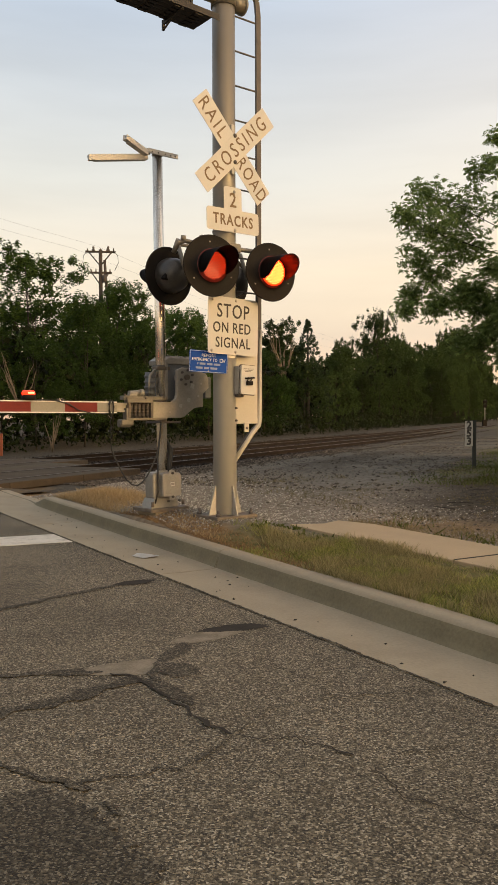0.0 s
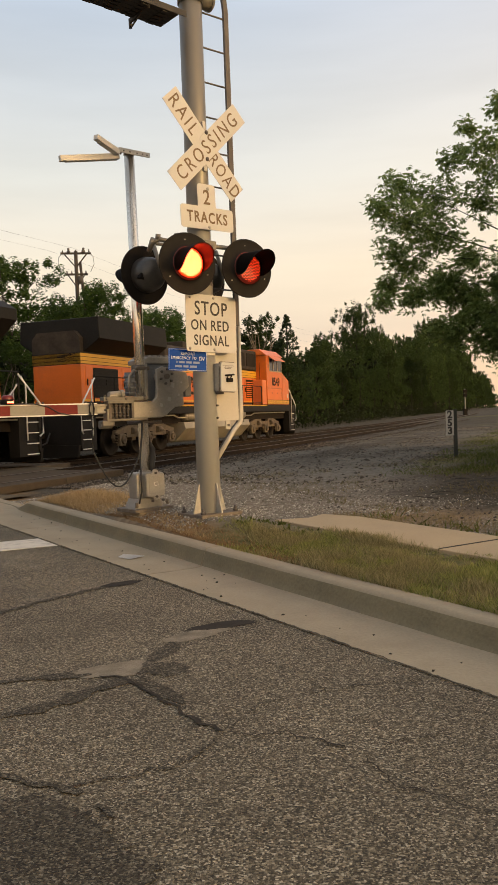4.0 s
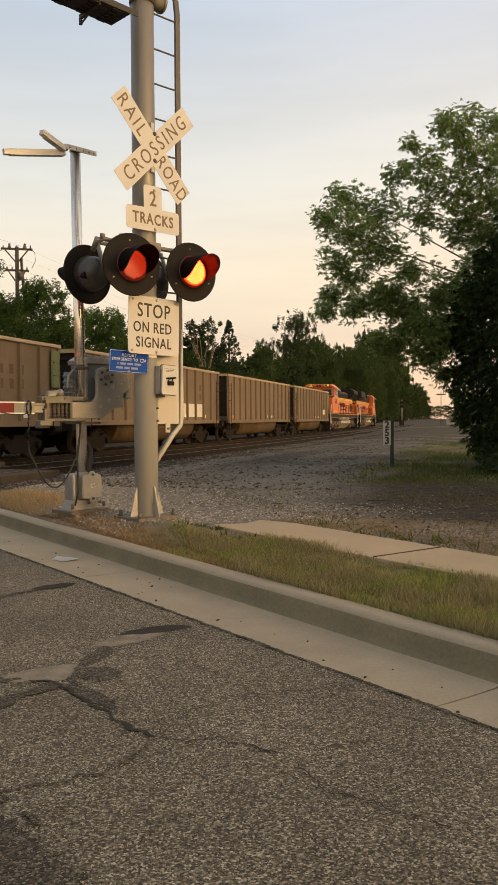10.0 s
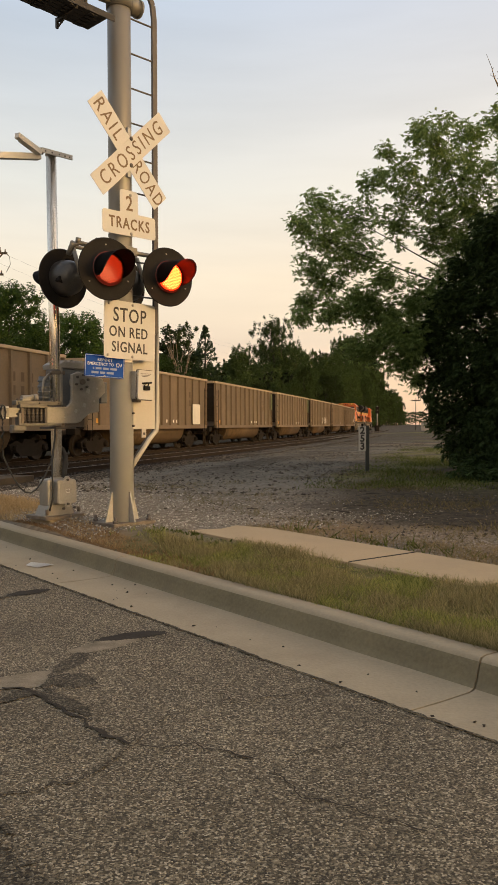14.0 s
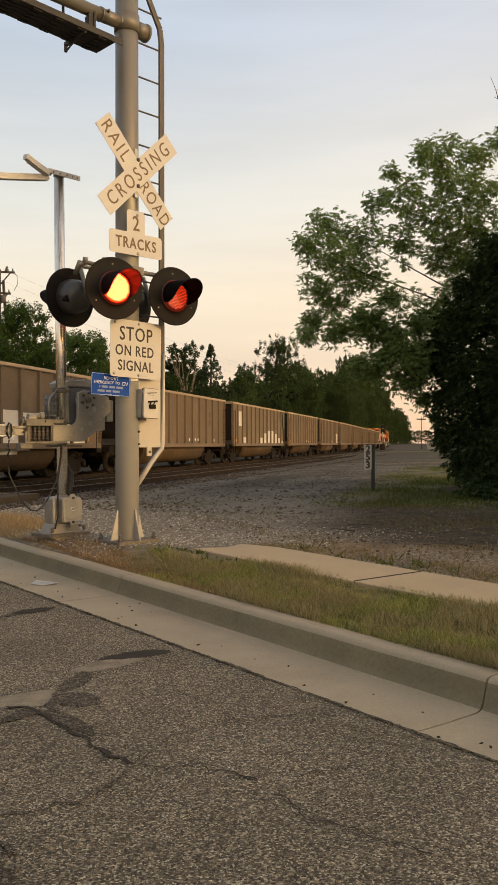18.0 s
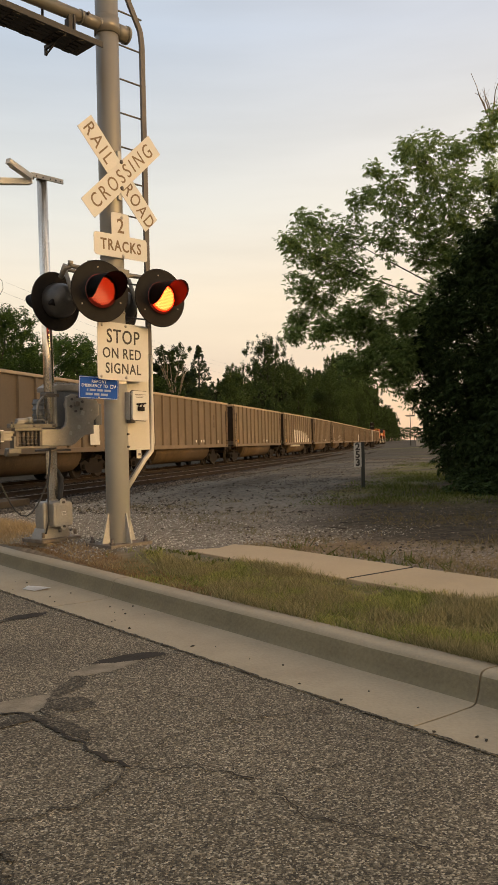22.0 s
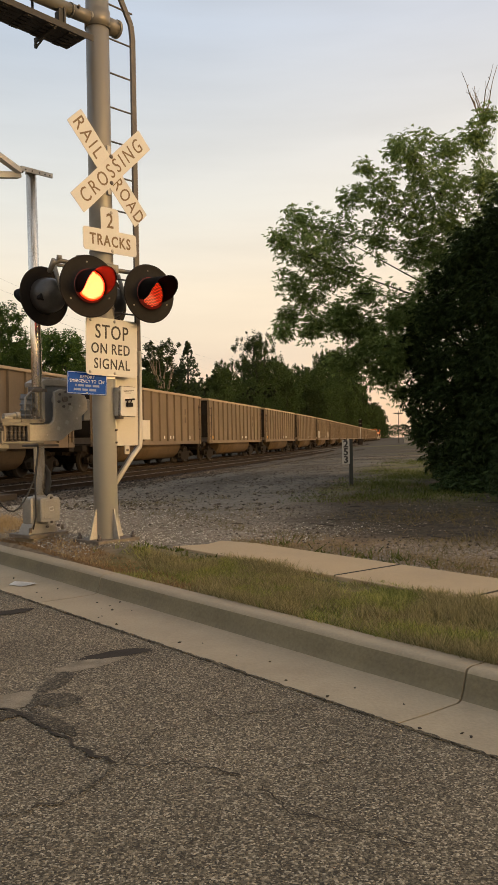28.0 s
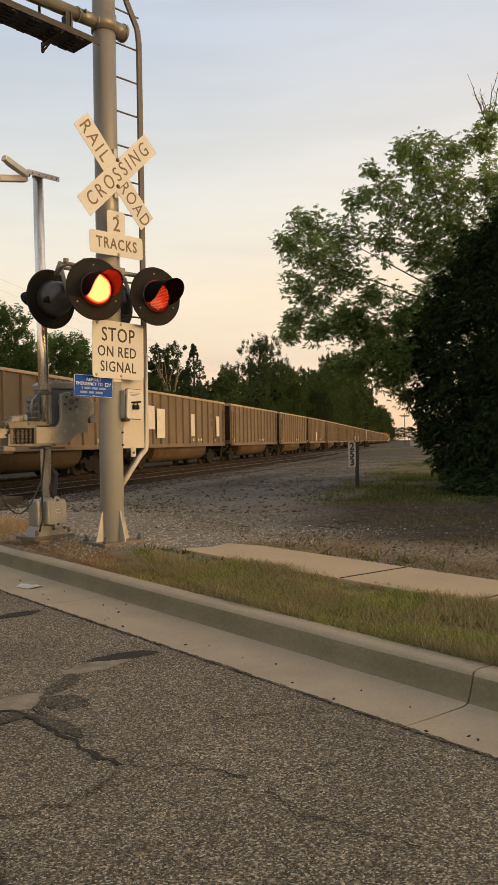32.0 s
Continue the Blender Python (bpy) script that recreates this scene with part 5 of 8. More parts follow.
# 2 TRACKS
tk = thing("track_count_sign", "white inverted-T sign reading 2 TRACKS", "railroad sign", frame_at(at_pole(0.0, 0.15, 3.30), tilt=1.2))
r = 0.035
outline = [(-0.34, -0.12), (0.34, -0.12), (0.34, 0.11), (0.115, 0.11), (0.115, 0.34), (-0.115, 0.34), (-0.115, 0.11), (-0.34, 0.11)]
def soften(pts, r, inner=(3, 6)):
    out = []
    for i, p in enumerate(pts):
        p, a, b_ = Vector(p), Vector(pts[i - 1]), Vector(pts[(i + 1) % len(pts)])
        rr = 0.004 if i in inner else r
        q0, q1 = p + (a - p).normalized() * rr, p + (b_ - p).normalized() * rr
        for k in range(4):
            t = k / 3
            v = q0 * (1 - t) ** 2 + p * 2 * t * (1 - t) + q1 * t * t
            out.append((v.x, v.y))
    return out
part("plate", prism(B(), soften(outline, r), 0.0, 0.004, "xy"), SIGNWHITE, tk)
lettering("lettering", "2", 0.21, BROWNTEXT, tk, pose(0.0, 0.20, 0.0055), 1, 0.9, 0.002)
lettering("lettering", "TRACKS", 0.155, BROWNTEXT, tk, pose(0.0, -0.005, 0.0055), 1.20, 0.80, 0.003)
for y in (0.295, -0.095):
    part("bolt", lathe(B(), [(0.018, 0), (0.018, 0.006), (0.008, 0.012), (0.0, 0.013)], pose(0.02, y, 0.004), 12), GALV, tk)
part("bracket", box(B(), -0.02, 0.02, -0.1, 0.3, -0.03, -0.001), GALV, tk)

# STOP ON RED SIGNAL
st = thing("stop_on_red_sign", "white sign with black lettering STOP ON RED SIGNAL", "road sign", frame_at(at_pole(-0.005, 0.155, 2.215), tilt=-0.8))
part("plate", prism(B(), rounded(0.655, 0.585, 0.04), 0.0, 0.004, "xy"), SIGNWHITE, st)
for txt, x, y, sz, sp in (("STOP", 0.0, 0.145, 0.20, 1.12), ("ON", -0.160, -0.025, 0.150, 1.12), ("RED", 0.112, -0.025, 0.150, 1.12), ("SIGNAL", 0.0, -0.178, 0.150, 1.12)):
    lettering("lettering", txt, sz, SIGNBACK, st, pose(x - 0.005, y, 0.0055), sp, 0.83, 0.0015)
for x, y in ((0.03, 0.265), (0.03, -0.262), (-0.28, -0.262), (-0.27, 0.255)):
    part("bolt", lathe(B(), [(0.016, 0), (0.016, 0.006), (0.007, 0.012), (0.0, 0.013)], pose(x, y, 0.004), 12), GALV, st)
part("bracket", box(B(), -0.02, 0.02, -0.25, 0.25, -0.03, -0.001), GALV, st)

# blue emergency notice on its own arm
bl = thing("emergency_notice", "small blue notice with white lettering beside the pole", "notice sign", frame_at(Vector((-0.50, 8.17, 1.845)), face=64, tilt=-2.5))
part("plate", prism(B(), rounded(0.425, 0.225, 0.012), 0.0, 0.003, "xy"), BLUE, bl)
BARTXT = plain("pale_blue_print", (0.17, 0.24, 0.40), 0.5, bump=0)
WTXT = plain("white_notice_print", (0.62, 0.66, 0.72), 0.5, bump=0)
lettering("lettering", "REPORT", 0.044, WTXT, bl, pose(0.0, 0.062, 0.0045), 1.15, 0.90, 0.0, 0.001)
lettering("lettering", "EMERGENCY TO", 0.044, WTXT, bl, pose(-0.045, 0.018, 0.0045), 1.1, 0.80, 0.0, 0.001)
bm = tube(B(), [(0.15, 0.035, 0.004), (0.125, 0.035, 0.004), (0.125, 0.004, 0.004), (0.15, 0.004, 0.004), (0.155, 0.035, 0.004), (0.172, 0.004, 0.004), (0.182, 0.035, 0.004)], 0.0042, 6)
part("emblem", bm, WTXT, bl, "plain white looped emblem")
for y, x0, x1 in ((-0.024, -0.125, 0.13), (-0.066, -0.14, 0.135)):
    x = x0
    for wv in (0.012, 0.062, 0.062, 0.08) if y > -0.03 else (0.075, 0.055, 0.075):
        part("print_bar", box(B(), x, min(x + wv, x1), y - 0.011, y + 0.011, 0.003, 0.0042), BARTXT, bl, "pale bar of print")
        x += wv + 0.016
bm = B()
for a_, b_ in (((-0.205, -0.105), (0.205, -0.105)), ((0.205, -0.105), (0.205, 0.105)), ((0.205, 0.105), (-0.205, 0.105)), ((-0.205, 0.105), (-0.205, -0.105))):
    rod(bm, (*a_, 0.0035), (*b_, 0.0035), 0.0022, seg=6)
part("border", bm, WTXT, bl)
for y in (0.098, -0.098):
    part("bolt", bolt(B(), (0.0, y, 0.003), (0, 0, 1), 0.009, 0.01), GALV, bl)
part("arm", box(B(), -0.02, 0.30, 0.06, 0.085, -0.02, -0.002), GALV, bl)

# flashing light units
def light_unit(p, face, label, seen_lit, core_mat=None):
    """A round-backed signal lamp; face: bearing in which it shines."""
    a = radians(face)
    f = Vector((math.sin(a), math.cos(a), 0))
    m = frame_at(p, math.degrees(math.atan2(-f.y, f.x)))
    ob = thing("flashing_light", label, "signal light", m, group="flashing lights of the crossing")
    bm = lathe(B(), [(0.160, 0.030), (0.165, 0.012), (0.20, 0.004), (0.29, 0.0), (0.303, 0.004), (0.305, -0.002), (0.302, -0.008), (0.29, -0.006), (0.16, -0.004)], None, 56)
    part("background", bm, BLACK, ob, "wide round black background disc", True)
    bm = lathe(B(), [(0.18, -0.004), (0.185, -0.05), (0.17, -0.13), (0.13, -0.19), (0.06, -0.215), (0.0, -0.22)], None, 40)
    part("housing", bm, HOUSING, ob, "domed black lamp housing", True)
    part("latch", box(B(), -0.03, 0.03, 0.145, 0.175, -0.12, -0.06, bevel=0.006), BLACK, ob)
    part("hinge", box(B(), 0.09, 0.15, -0.12, -0.06, -0.16, -0.10, m=pose(0, 0, 0, 0, 0, 20), bevel=0.008), BLACK, ob)
    # hood: open below, longer above, drooping outwards
    bm = B()
    rings = []
    seg = 28
    for k in range(9):
        t = k / 8
        ring = []
        for i in range(seg + 1):
            ang = radians(-28 + 236 * i / seg)
            reach = 0.07 + 0.31 * max(0.0, math.sin(ang * 0.0 + math.pi * i / seg)) ** 0.55
            z = 0.02 + t * reach
            rr = 0.158 - 0.012 * t
            ring.append(bm.verts.new((rr * math.cos(ang), rr * math.sin(ang) - 0.02 * t, z)))
        rings.append(ring)
    for a_, b_ in zip(rings, rings[1:]):
        for i in range(seg):
            bm.faces.new((a_[i], a_[i + 1], b_[i + 1], b_[i])).smooth = True
    bmesh.ops.solidify(bm, geom=bm.faces[:], thickness=0.004)
    part("hood", bm, BLACK, ob, "black sheet-metal hood over the lens")
    bm = lathe(B(), [(0.166, 0.026), (0.152, 0.030), (0.148, 0.036), (0.12, 0.045), (0.07, 0.051), (0.0, 0.053)], None, 40)
    part("lens", bm, REDLENS, ob, "round red lens", True)
    # the honeycomb of small lights behind the lens
    cells, core = B(), B()
    for i in range(-8, 9):
        for j in range(-9, 10):
            x, y = (i + 0.5 * (j % 2)) * 0.0175, j * 0.0152
            if x * x + y * y < 0.138 ** 2:
                z = float(np.interp(math.hypot(x, y), (0, 0.07, 0.12, 0.148), (0.053, 0.051, 0.045, 0.036))) + 0.001
                c = [cells.verts.new((x + 0.0062 * math.cos(radians(60 * q)), y + 0.0062 * math.sin(radians(60 * q)), z + 0.0015)) for q in range(6)]
                cells.faces.new(c)
    part("lens_pattern", cells, CELLDIM, ob, "red honeycomb lens pattern")
    module = None
    if seen_lit:
        core = lathe(B(), [(0.144, 0.0), (0.12, 0.010), (0.07, 0.016), (0.0, 0.018)], None, 40)
        module = part("lamp_module", core, LAMPON, ob, "glowing red lamp face", True)
        cells = B()
        for i in range(-9, 10):
            for j in range(-10, 11):
                x, y = (i + 0.5 * (j % 2)) * 0.0175, j * 0.0152
                if x * x + y * y < 0.130 ** 2:
                    z = 0.0195 - 0.010 * (x * x + y * y) / 0.138 ** 2
                    c = [cells.verts.new((x + 0.0072 * math.cos(radians(60 * q)), y + 0.0072 * math.sin(radians(60 * q)), z)) for q in range(6)]
                    cells.faces.new(c)
        part("light_cell", cells, core_mat, module, "bright cells of the lit lamp")
    for ang in (95, 215, 335):
        x, y = 0.235 * math.cos(radians(ang)), 0.235 * math.sin(radians(ang))
        part("screw", bolt(B(), (x, y, 0.003), (0, 0, 1), 0.008, 0.008), ALU, ob)
    return ob, module


CELLDIM = glow("dim_red_light_cells", (1.0, 0.048, 0.013), 1.25)
lamp_l, mod_l = light_unit(Vector((-0.449, 7.91, 2.77)), 152, "black-hooded red flashing light on the pole", True, LAMPWHITE)
lamp_r, mod_r = light_unit(Vector((0.14, 8.39, 2.79)), 148, "black-hooded red flashing light at the arm's end", True, LAMPCORE)
light_unit(Vector((-0.93, 8.42, 2.76)), -44, "black flashing light turned away, its housing dull", False)
light_unit(Vector((-0.33, 8.90, 2.78)), -44, "black flashing light turned away behind the pole", False)
ca = thing("lamp_crossarm", "galvanised pipe crossarm that carries the flashing lights", "crossarm", frame_at(at_pole(0, 0, 3.07)))
bm = tube(B(), [(-0.58, -0.10, -0.06), (-0.58, -0.05, 0.0), (-0.54, -0.03, 0.05), (-0.4, -0.04, 0.06), (0.0, -0.05, 0.13), (0.38, -0.05, 0.16), (0.41, -0.06, 0.2)], 0.024, 12)
part("pipe", bm, ARMSTEEL, ca)
part("pipe", tube(B(), [(-0.4, 0.0, -0.24), (-0.1, 0.0, -0.25), (0.4, 0.0, -0.25)], 0.02, 10), ARMSTEEL, ca)
bm = rod(B(), (-0.58, -0.02, 0.01), (-0.58, -0.13, -0.08), 0.030, 0.026, 12)
rod(bm, (-0.55, -0.03, 0.04), (-0.55, 0.02, 0.05), 0.026, seg=12)
part("elbow", bm, ARMSTEEL, ca, "cast elbow fitting")
bm = rod(B(), (0.40, 0.02, 0.2), (0.40, -0.06, 0.22), 0.035, seg=12)
part("elbow", bm, ARMSTEEL, ca, "cast elbow fitting")
part("clamp", box(B(), -0.09, 0.09, -0.09, 0.0, 0.115, 0.17, bevel=0.01), ARMSTEEL, ca)
part("wiring_box", rod(B(), (0, -0.35, 0.10), (0, -0.05, 0.10), 0.085, seg=20), DARKSTEEL, ca)
part("stub", rod(B(), (-0.40, -0.04, 0.16), (-0.40, 0.02, 0.16), 0.03, seg=10), ARMSTEEL, ca)
for x in (-0.38, 0.37):
    part("stay", rod(B(), (x, 0.0, 0.16), (x, -0.28, 0.10), 0.022, seg=10), ARMSTEEL, ca)
    part("stay", rod(B(), (x * 1.1, 0.0, -0.24), (x * 1.1, -0.28, -0.12), 0.022, seg=10), ARMSTEEL, ca)

# ---- gate ----
mast = thing("gate_mast", "slim aluminium gate mast standing in gravel", "gate mast", frame_at((MAST.x, MAST.y, 0.22)) @ pose(0, 0, 0, -90, 0, 0) @ pose(0, 0, 0, 0, -0.7, 0))
part("shaft", rod(B(), (0, 0, 0.3), (0, 0, 3.95), 0.058, 0.056, 28), MASTALU, mast, "round bright aluminium tube")
part("cap", rod(B(), (0, 0, 3.95), (0, 0, 3.985), 0.062, 0.055, 24), ALU, mast)
bm = box(B(), -0.17, 0.22, -0.085, -0.066, 3.935, 3.985, bevel=0.003)
box(bm, -0.17, 0.22, -0.085, -0.045, 3.978, 3.985)
part("top_channel", bm, SIGNWHITE, mast, "pale drilled sign bracket")
for ends, rise, say in (((Vector((-0.17, -0.06, 3.955)), Vector((-0.50, -0.16, 4.03))), 0.07, "pale raised sign bracket channel"), ((Vector((-0.15, -0.02, 3.93)), Vector((-0.80, 0.10, 3.83))), 0.075, "pale empty sign bracket channel")):
    p0_, p1_ = ends
    q_ = Matrix.Translation(p0_) @ (p1_ - p0_).to_track_quat("X", "Z").to_matrix().to_4x4()
    ln_ = (p1_ - p0_).length
    bm = box(B(), 0, ln_, -0.030, 0.030, -rise * 0.72, 0.004, m=q_, bevel=0.003)
    box(bm, 0.02, ln_ - 0.06, -0.034, 0.034, -rise * 0.72 - 0.006, -rise * 0.5, m=q_)
    part("top_channel", bm, SIGNWHITE, mast, say)
for x in (-0.12, -0.04, 0.05, 0.12, 0.18):
    part("bolt", rod(B(), (x, -0.085, 3.955), (x, -0.0885, 3.955), 0.009, seg=8), DARKSTEEL, mast)
part("cable", tube(B(), [(-0.42, -0.12, 3.985), (-0.33, -0.09, 3.96), (-0.24, -0.07, 3.945), (-0.14, -0.06, 3.93)], 0.016, 6), DARKSTEEL, mast, "dark lead inside the bracket")
part("footing", box(B(), -0.22, 0.20, -0.19, 0.19, -0.10, 0.030, bevel=0.02), CONCRETE, mast, "concrete footing")
bm = prism(B(), rounded(0.50, 0.42, 0.03), 0.031, 0.065, "xy", m=pose(-0.03, 0, 0))
part("base_plate", bm, RUSTPLATE, mast, "rusty base plate")
bm = rod(B(), (0, 0, 0.085), (0, 0, 0.47), 0.085, 0.075, 20)
box(bm, -0.185, 0.06, -0.10, 0.08, 0.16, 0.455, bevel=0.025)
prism(bm, [(-0.23, 0.065), (0.13, 0.065), (0.09, 0.17), (-0.18, 0.17)], -0.12, 0.09, "xz")
part("pinnacle", bm, ALU, mast, "cast base casting")
bm = prism(B(), rounded(0.245, 0.27, 0.03), -0.17, -0.09, "xz", m=pose(0.007, 0, 0.315), bevel=0.008)
part("junction_box", bm, ALU, mast, "cast junction box with a bolted cover")
part("cover", prism(B(), rounded(0.235, 0.255, 0.03), -0.185, -0.168, "xz", m=pose(0.007, 0, 0.315), bevel=0.005), GALV, mast, "pale bolted cover plate")
part("cover_panel", prism(B(), rounded(0.175, 0.20, 0.02), -0.190, -0.184, "xz", m=pose(0.007, 0, 0.32), bevel=0.003), GALV, mast, "raised field of the cover")
for z, r_ in ((0.445, 0.040), (0.185, 0.040)):
    part("cover_ear", rod(B(), (0.007, -0.168, z), (0.007, -0.186, z), r_, seg=16), GALV, mast)
for x, z in ((0.007, 0.445), (0.007, 0.185), (0.09, 0.14), (-0.05, 0.14)):
    part("bolt", rod(B(), (x, -0.18, z), (x, -0.205, z), 0.014, seg=6), DARKSTEEL, mast)
part("conduit_hose", tube(B(), [(0.05, -0.06, 0.45), (0.06, -0.04, 0.52), (0.11, 0.0, 0.60), (0.13, 0.03, 0.70), (0.10, 0.05, 0.76), (0.05, 0.05, 0.80)], 0.034, 10), BLACKRUBBER, mast, "thick black conduit hose")
part("mark", tube(B(), [(-0.02, -0.191, 0.34), (0.03, -0.191, 0.345), (0.035, -0.191, 0.31), (-0.01, -0.191, 0.305), (-0.02, -0.191, 0.34)], 0.004, 5), WHITEPAINT, mast, "faint painted mark")
for sx in (-0.2, 0.2):
    part("anchor_bolt", rod(B(), (sx - 0.03, -0.15, 0.085), (sx - 0.03, -0.15, 0.14), 0.018, seg=8), RUSTPLATE, mast)
part("band", rod(B(), (0, 0, 1.60), (0, 0, 1.64), 0.068, seg=24), DARKSTEEL, mast, "dark clamp band")
part("band", rod(B(), (0, 0, 1.20), (0, 0, 1.24), 0.068, seg=24), DARKSTEEL, mast, "dark clamp band")
part("cable", tube(B(), [(-0.05, -0.065, 1.03), (-0.07, -0.07, 0.85), (-0.11, -0.08, 0.62), (-0.14, -0.125, 0.46), (-0.145, -0.13, 0.25), (-0.19, -0.14, 0.12)], 0.009, 8), BLACKRUBBER, mast, "black cable down the mast")
gm = thing("gate_mechanism", "grey gate mechanism with a cast counterweight arm", "gate mechanism", frame_at((MAST.x, MAST.y, 0.22)) @ pose(0, 0, 0, -90, 0, 0))
bm = box(B(), 0.02, 0.36, -0.05, 0.26, 1.25, 1.66, bevel=0.02)
part("motor_case", bm, CASEGREY, gm, "blue-grey motor case")
bm = prism(B(), [(0.0, 1.655), (0.38, 1.655), (0.385, 1.70), (0.34, 1.735), (0.05, 1.735), (-0.005, 1.70)], -0.07, 0.28, "xz", bevel=0.012)
part("case_lid", bm, ALU, gm, "pale rounded lid of the motor case")
for k in range(4):
    part("lid_rib", box(B(), 0.06 + 0.075 * k, 0.10 + 0.075 * k, -0.06, 0.26, 1.735, 1.75, bevel=0.004), ALU, gm)
part("case_rim", box(B(), -0.002, 0.03, -0.075, -0.045, 1.26, 1.66, bevel=0.006), ALU, gm, "pale flange of the case")
outline = [(-0.267, 1.054), (-0.267, 1.231), (-0.02, 1.231), (0.03, 1.27), (0.048, 1.327), (0.05, 1.582), (0.129, 1.615), (0.445, 1.555), (0.475, 1.50), (0.48, 1.395), (0.40, 1.322), (0.40, 1.18), (0.283, 1.165), (0.20, 1.11), (0.15, 1.07), (0.097, 1.054)]
part("counterweight_arm", prism(B(), outline, -0.225, -0.18, "xz", bevel=0.008), ALU, gm, "pale cast counterweight arm with a bolted hub")
part("arm_web", box(B(), -0.26, -0.225, -0.18, 0.02, 1.06, 1.225, bevel=0.005), ALU, gm)
hub = Vector((0.171, -0.225, 1.505))
part("hub", rod(B(), hub, hub + Vector((0, -0.03, 0)), 0.030, seg=14), RUSTPLATE, gm)
for k in range(6):
    a = radians(60 * k + 20)
    p = hub + Vector((0.080 * math.cos(a), 0, 0.080 * math.sin(a)))
    part("hub_bolt", rod(B(), p, p + Vector((0, -0.018, 0)), 0.015, seg=6), DARKSTEEL, gm)
for x, z, r_ in ((0.25, 1.41, 0.030), (0.20, 1.255, 0.026), (0.09, 1.19, 0.024), (0.33, 1.30, 0.014), (0.37, 1.44, 0.012), (-0.05, 1.12, 0.010)):
    part("chip", prism(B(), [(x - r_, z - r_ * 0.6), (x + r_ * 0.6, z - r_), (x + r_, z + r_ * 0.5), (x - r_ * 0.4, z + r_)], -0.2275, -0.224, "xz"), GALV, gm, "pale scraped spot")
part("shaft_stub", rod(B(), (0.171, -0.2, 1.505), (0.171, 0.1, 1.505), 0.05, seg=16), ALU, gm)
part("side_weight", box(B(), 0.47, 0.56, -0.16, -0.05, 1.28, 1.52, bevel=0.01), CASEGREY, gm, "grey-green weight behind the arm")
# bars that carry the barrier, stacked dark springs between
part("upper_bar", box(B(), -0.633, -0.09, -0.23, -0.15, 1.243, 1.288, bevel=0.006), DARKALU, gm, "grimy upper bracket bar")
part("upper_bar", box(B(), -0.60, -0.28, -0.255, -0.23, 1.215, 1.250, bevel=0.004), DARKALU, gm)
part("lower_bar", box(B(), -0.56, -0.09, -0.23, -0.12, 1.028, 1.056, bevel=0.006), DARKALU, gm, "grimy lower bracket bar")
# added plate: keeps the bright background out of the gap between the springs
part("backing", box(B(), -0.545, -0.27, -0.13, -0.11, 1.056, 1.243), DARKSTEEL, gm, "added dark plate closing the gap behind the springs")
part("end_strap", box(B(), -0.575, -0.545, -0.235, -0.14, 1.056, 1.243, bevel=0.004), RUSTPLATE, gm, "rusty end strap")
part("end_strap", box(B(), -0.30, -0.27, -0.235, -0.14, 1.056, 1.243, bevel=0.004), DARKSTEEL, gm)
for k in range(5):
    bm = rod(B(), (-0.52 + 0.05 * k, -0.19, 1.056), (-0.52 + 0.05 * k, -0.19, 1.243), 0.016, seg=10)
    for q_ in range(5):
        rod(bm, (-0.52 + 0.05 * k, -0.19, 1.075 + 0.035 * q_), (-0.52 + 0.05 * k, -0.19, 1.090 + 0.035 * q_), 0.022, seg=10)
    part("spring", bm, DARKSTEEL, gm)
for x in (-0.60, -0.36, -0.13):
    part("bar_bolt", bolt(B(), (x, -0.2, 1.288), (0, 0, 1), 0.014, 0.022), DARKSTEEL, gm)
    part("bar_bolt", bolt(B(), (x, -0.232, 1.265), (0, -1, 0), 0.012, 0.015), DARKSTEEL, gm)
bm = rod(B(), (-0.55, -0.2, 1.312), (-0.40, -0.2, 1.322), 0.030, seg=16)
rod(bm, (-0.42, -0.2, 1.321), (-0.375, -0.2, 1.324), 0.038, seg=16)
rod(bm, (-0.375, -0.2, 1.324), (-0.368, -0.2, 1.324), 0.022, seg=12)
box(bm, -0.56, -0.46, -0.23, -0.17, 1.286, 1.31, bevel=0.006)
part("latch_cylinder", bm, ALU, gm, "small pale cylinder on the bracket")
bm = box(B(), -0.65, -0.50, -0.22, -0.12, 0.975, 1.04, bevel=0.014)
rod(bm, (-0.66, -0.17, 0.985), (-0.52, -0.17, 0.985), 0.030, seg=14)
box(bm, -0.60, -0.54, -0.23, -0.15, 1.03, 1.16, bevel=0.006)
part("lower_latch", bm, DARKALU, gm, "grimy lower latch casting")
bm = rod(B(), (-0.15, 0.02, 1.30), (-0.15, 0.02, 1.56), 0.055, seg=16)
for q_ in range(4):
    rod(bm, (-0.15, 0.02, 1.32 + 0.06 * q_), (-0.15, 0.02, 1.345 + 0.06 * q_), 0.066, seg=16)
part("buffer", bm, CASEGREY, gm, "grey-green spring buffer")
part("buffer_rod", tube(B(), [(-0.20, -0.05, 1.28), (-0.21, -0.05, 1.42), (-0.19, -0.04, 1.52), (-0.12, -0.02, 1.58), (-0.06, 0, 1.60)], 0.013, 8), ALU, gm)
bm = box(B(), -0.10, 0.06, -0.075, 0.05, 1.585, 1.625, bevel=0.006)
rod(bm, (-0.11, -0.06, 1.605), (-0.11, -0.10, 1.605), 0.016, seg=8)
part("clamp", bm, RUSTPLATE, gm, "rusty clamp round the mast")
part("platform", box(B(), -0.12, 0.14, -0.16, 0.16, 0.995, 1.02, bevel=0.004), DARKSTEEL, gm)

arm_z = 1.385 - 0.22
ga = thing("crossing_barrier", "lowered barrier arm in red and grey bands with white edges", "barrier", frame_at((MAST.x, MAST.y, 0.22)) @ pose(0, 0, 0, -90, 0, 0) @ pose(0, -0.19, arm_z))
x = -0.70
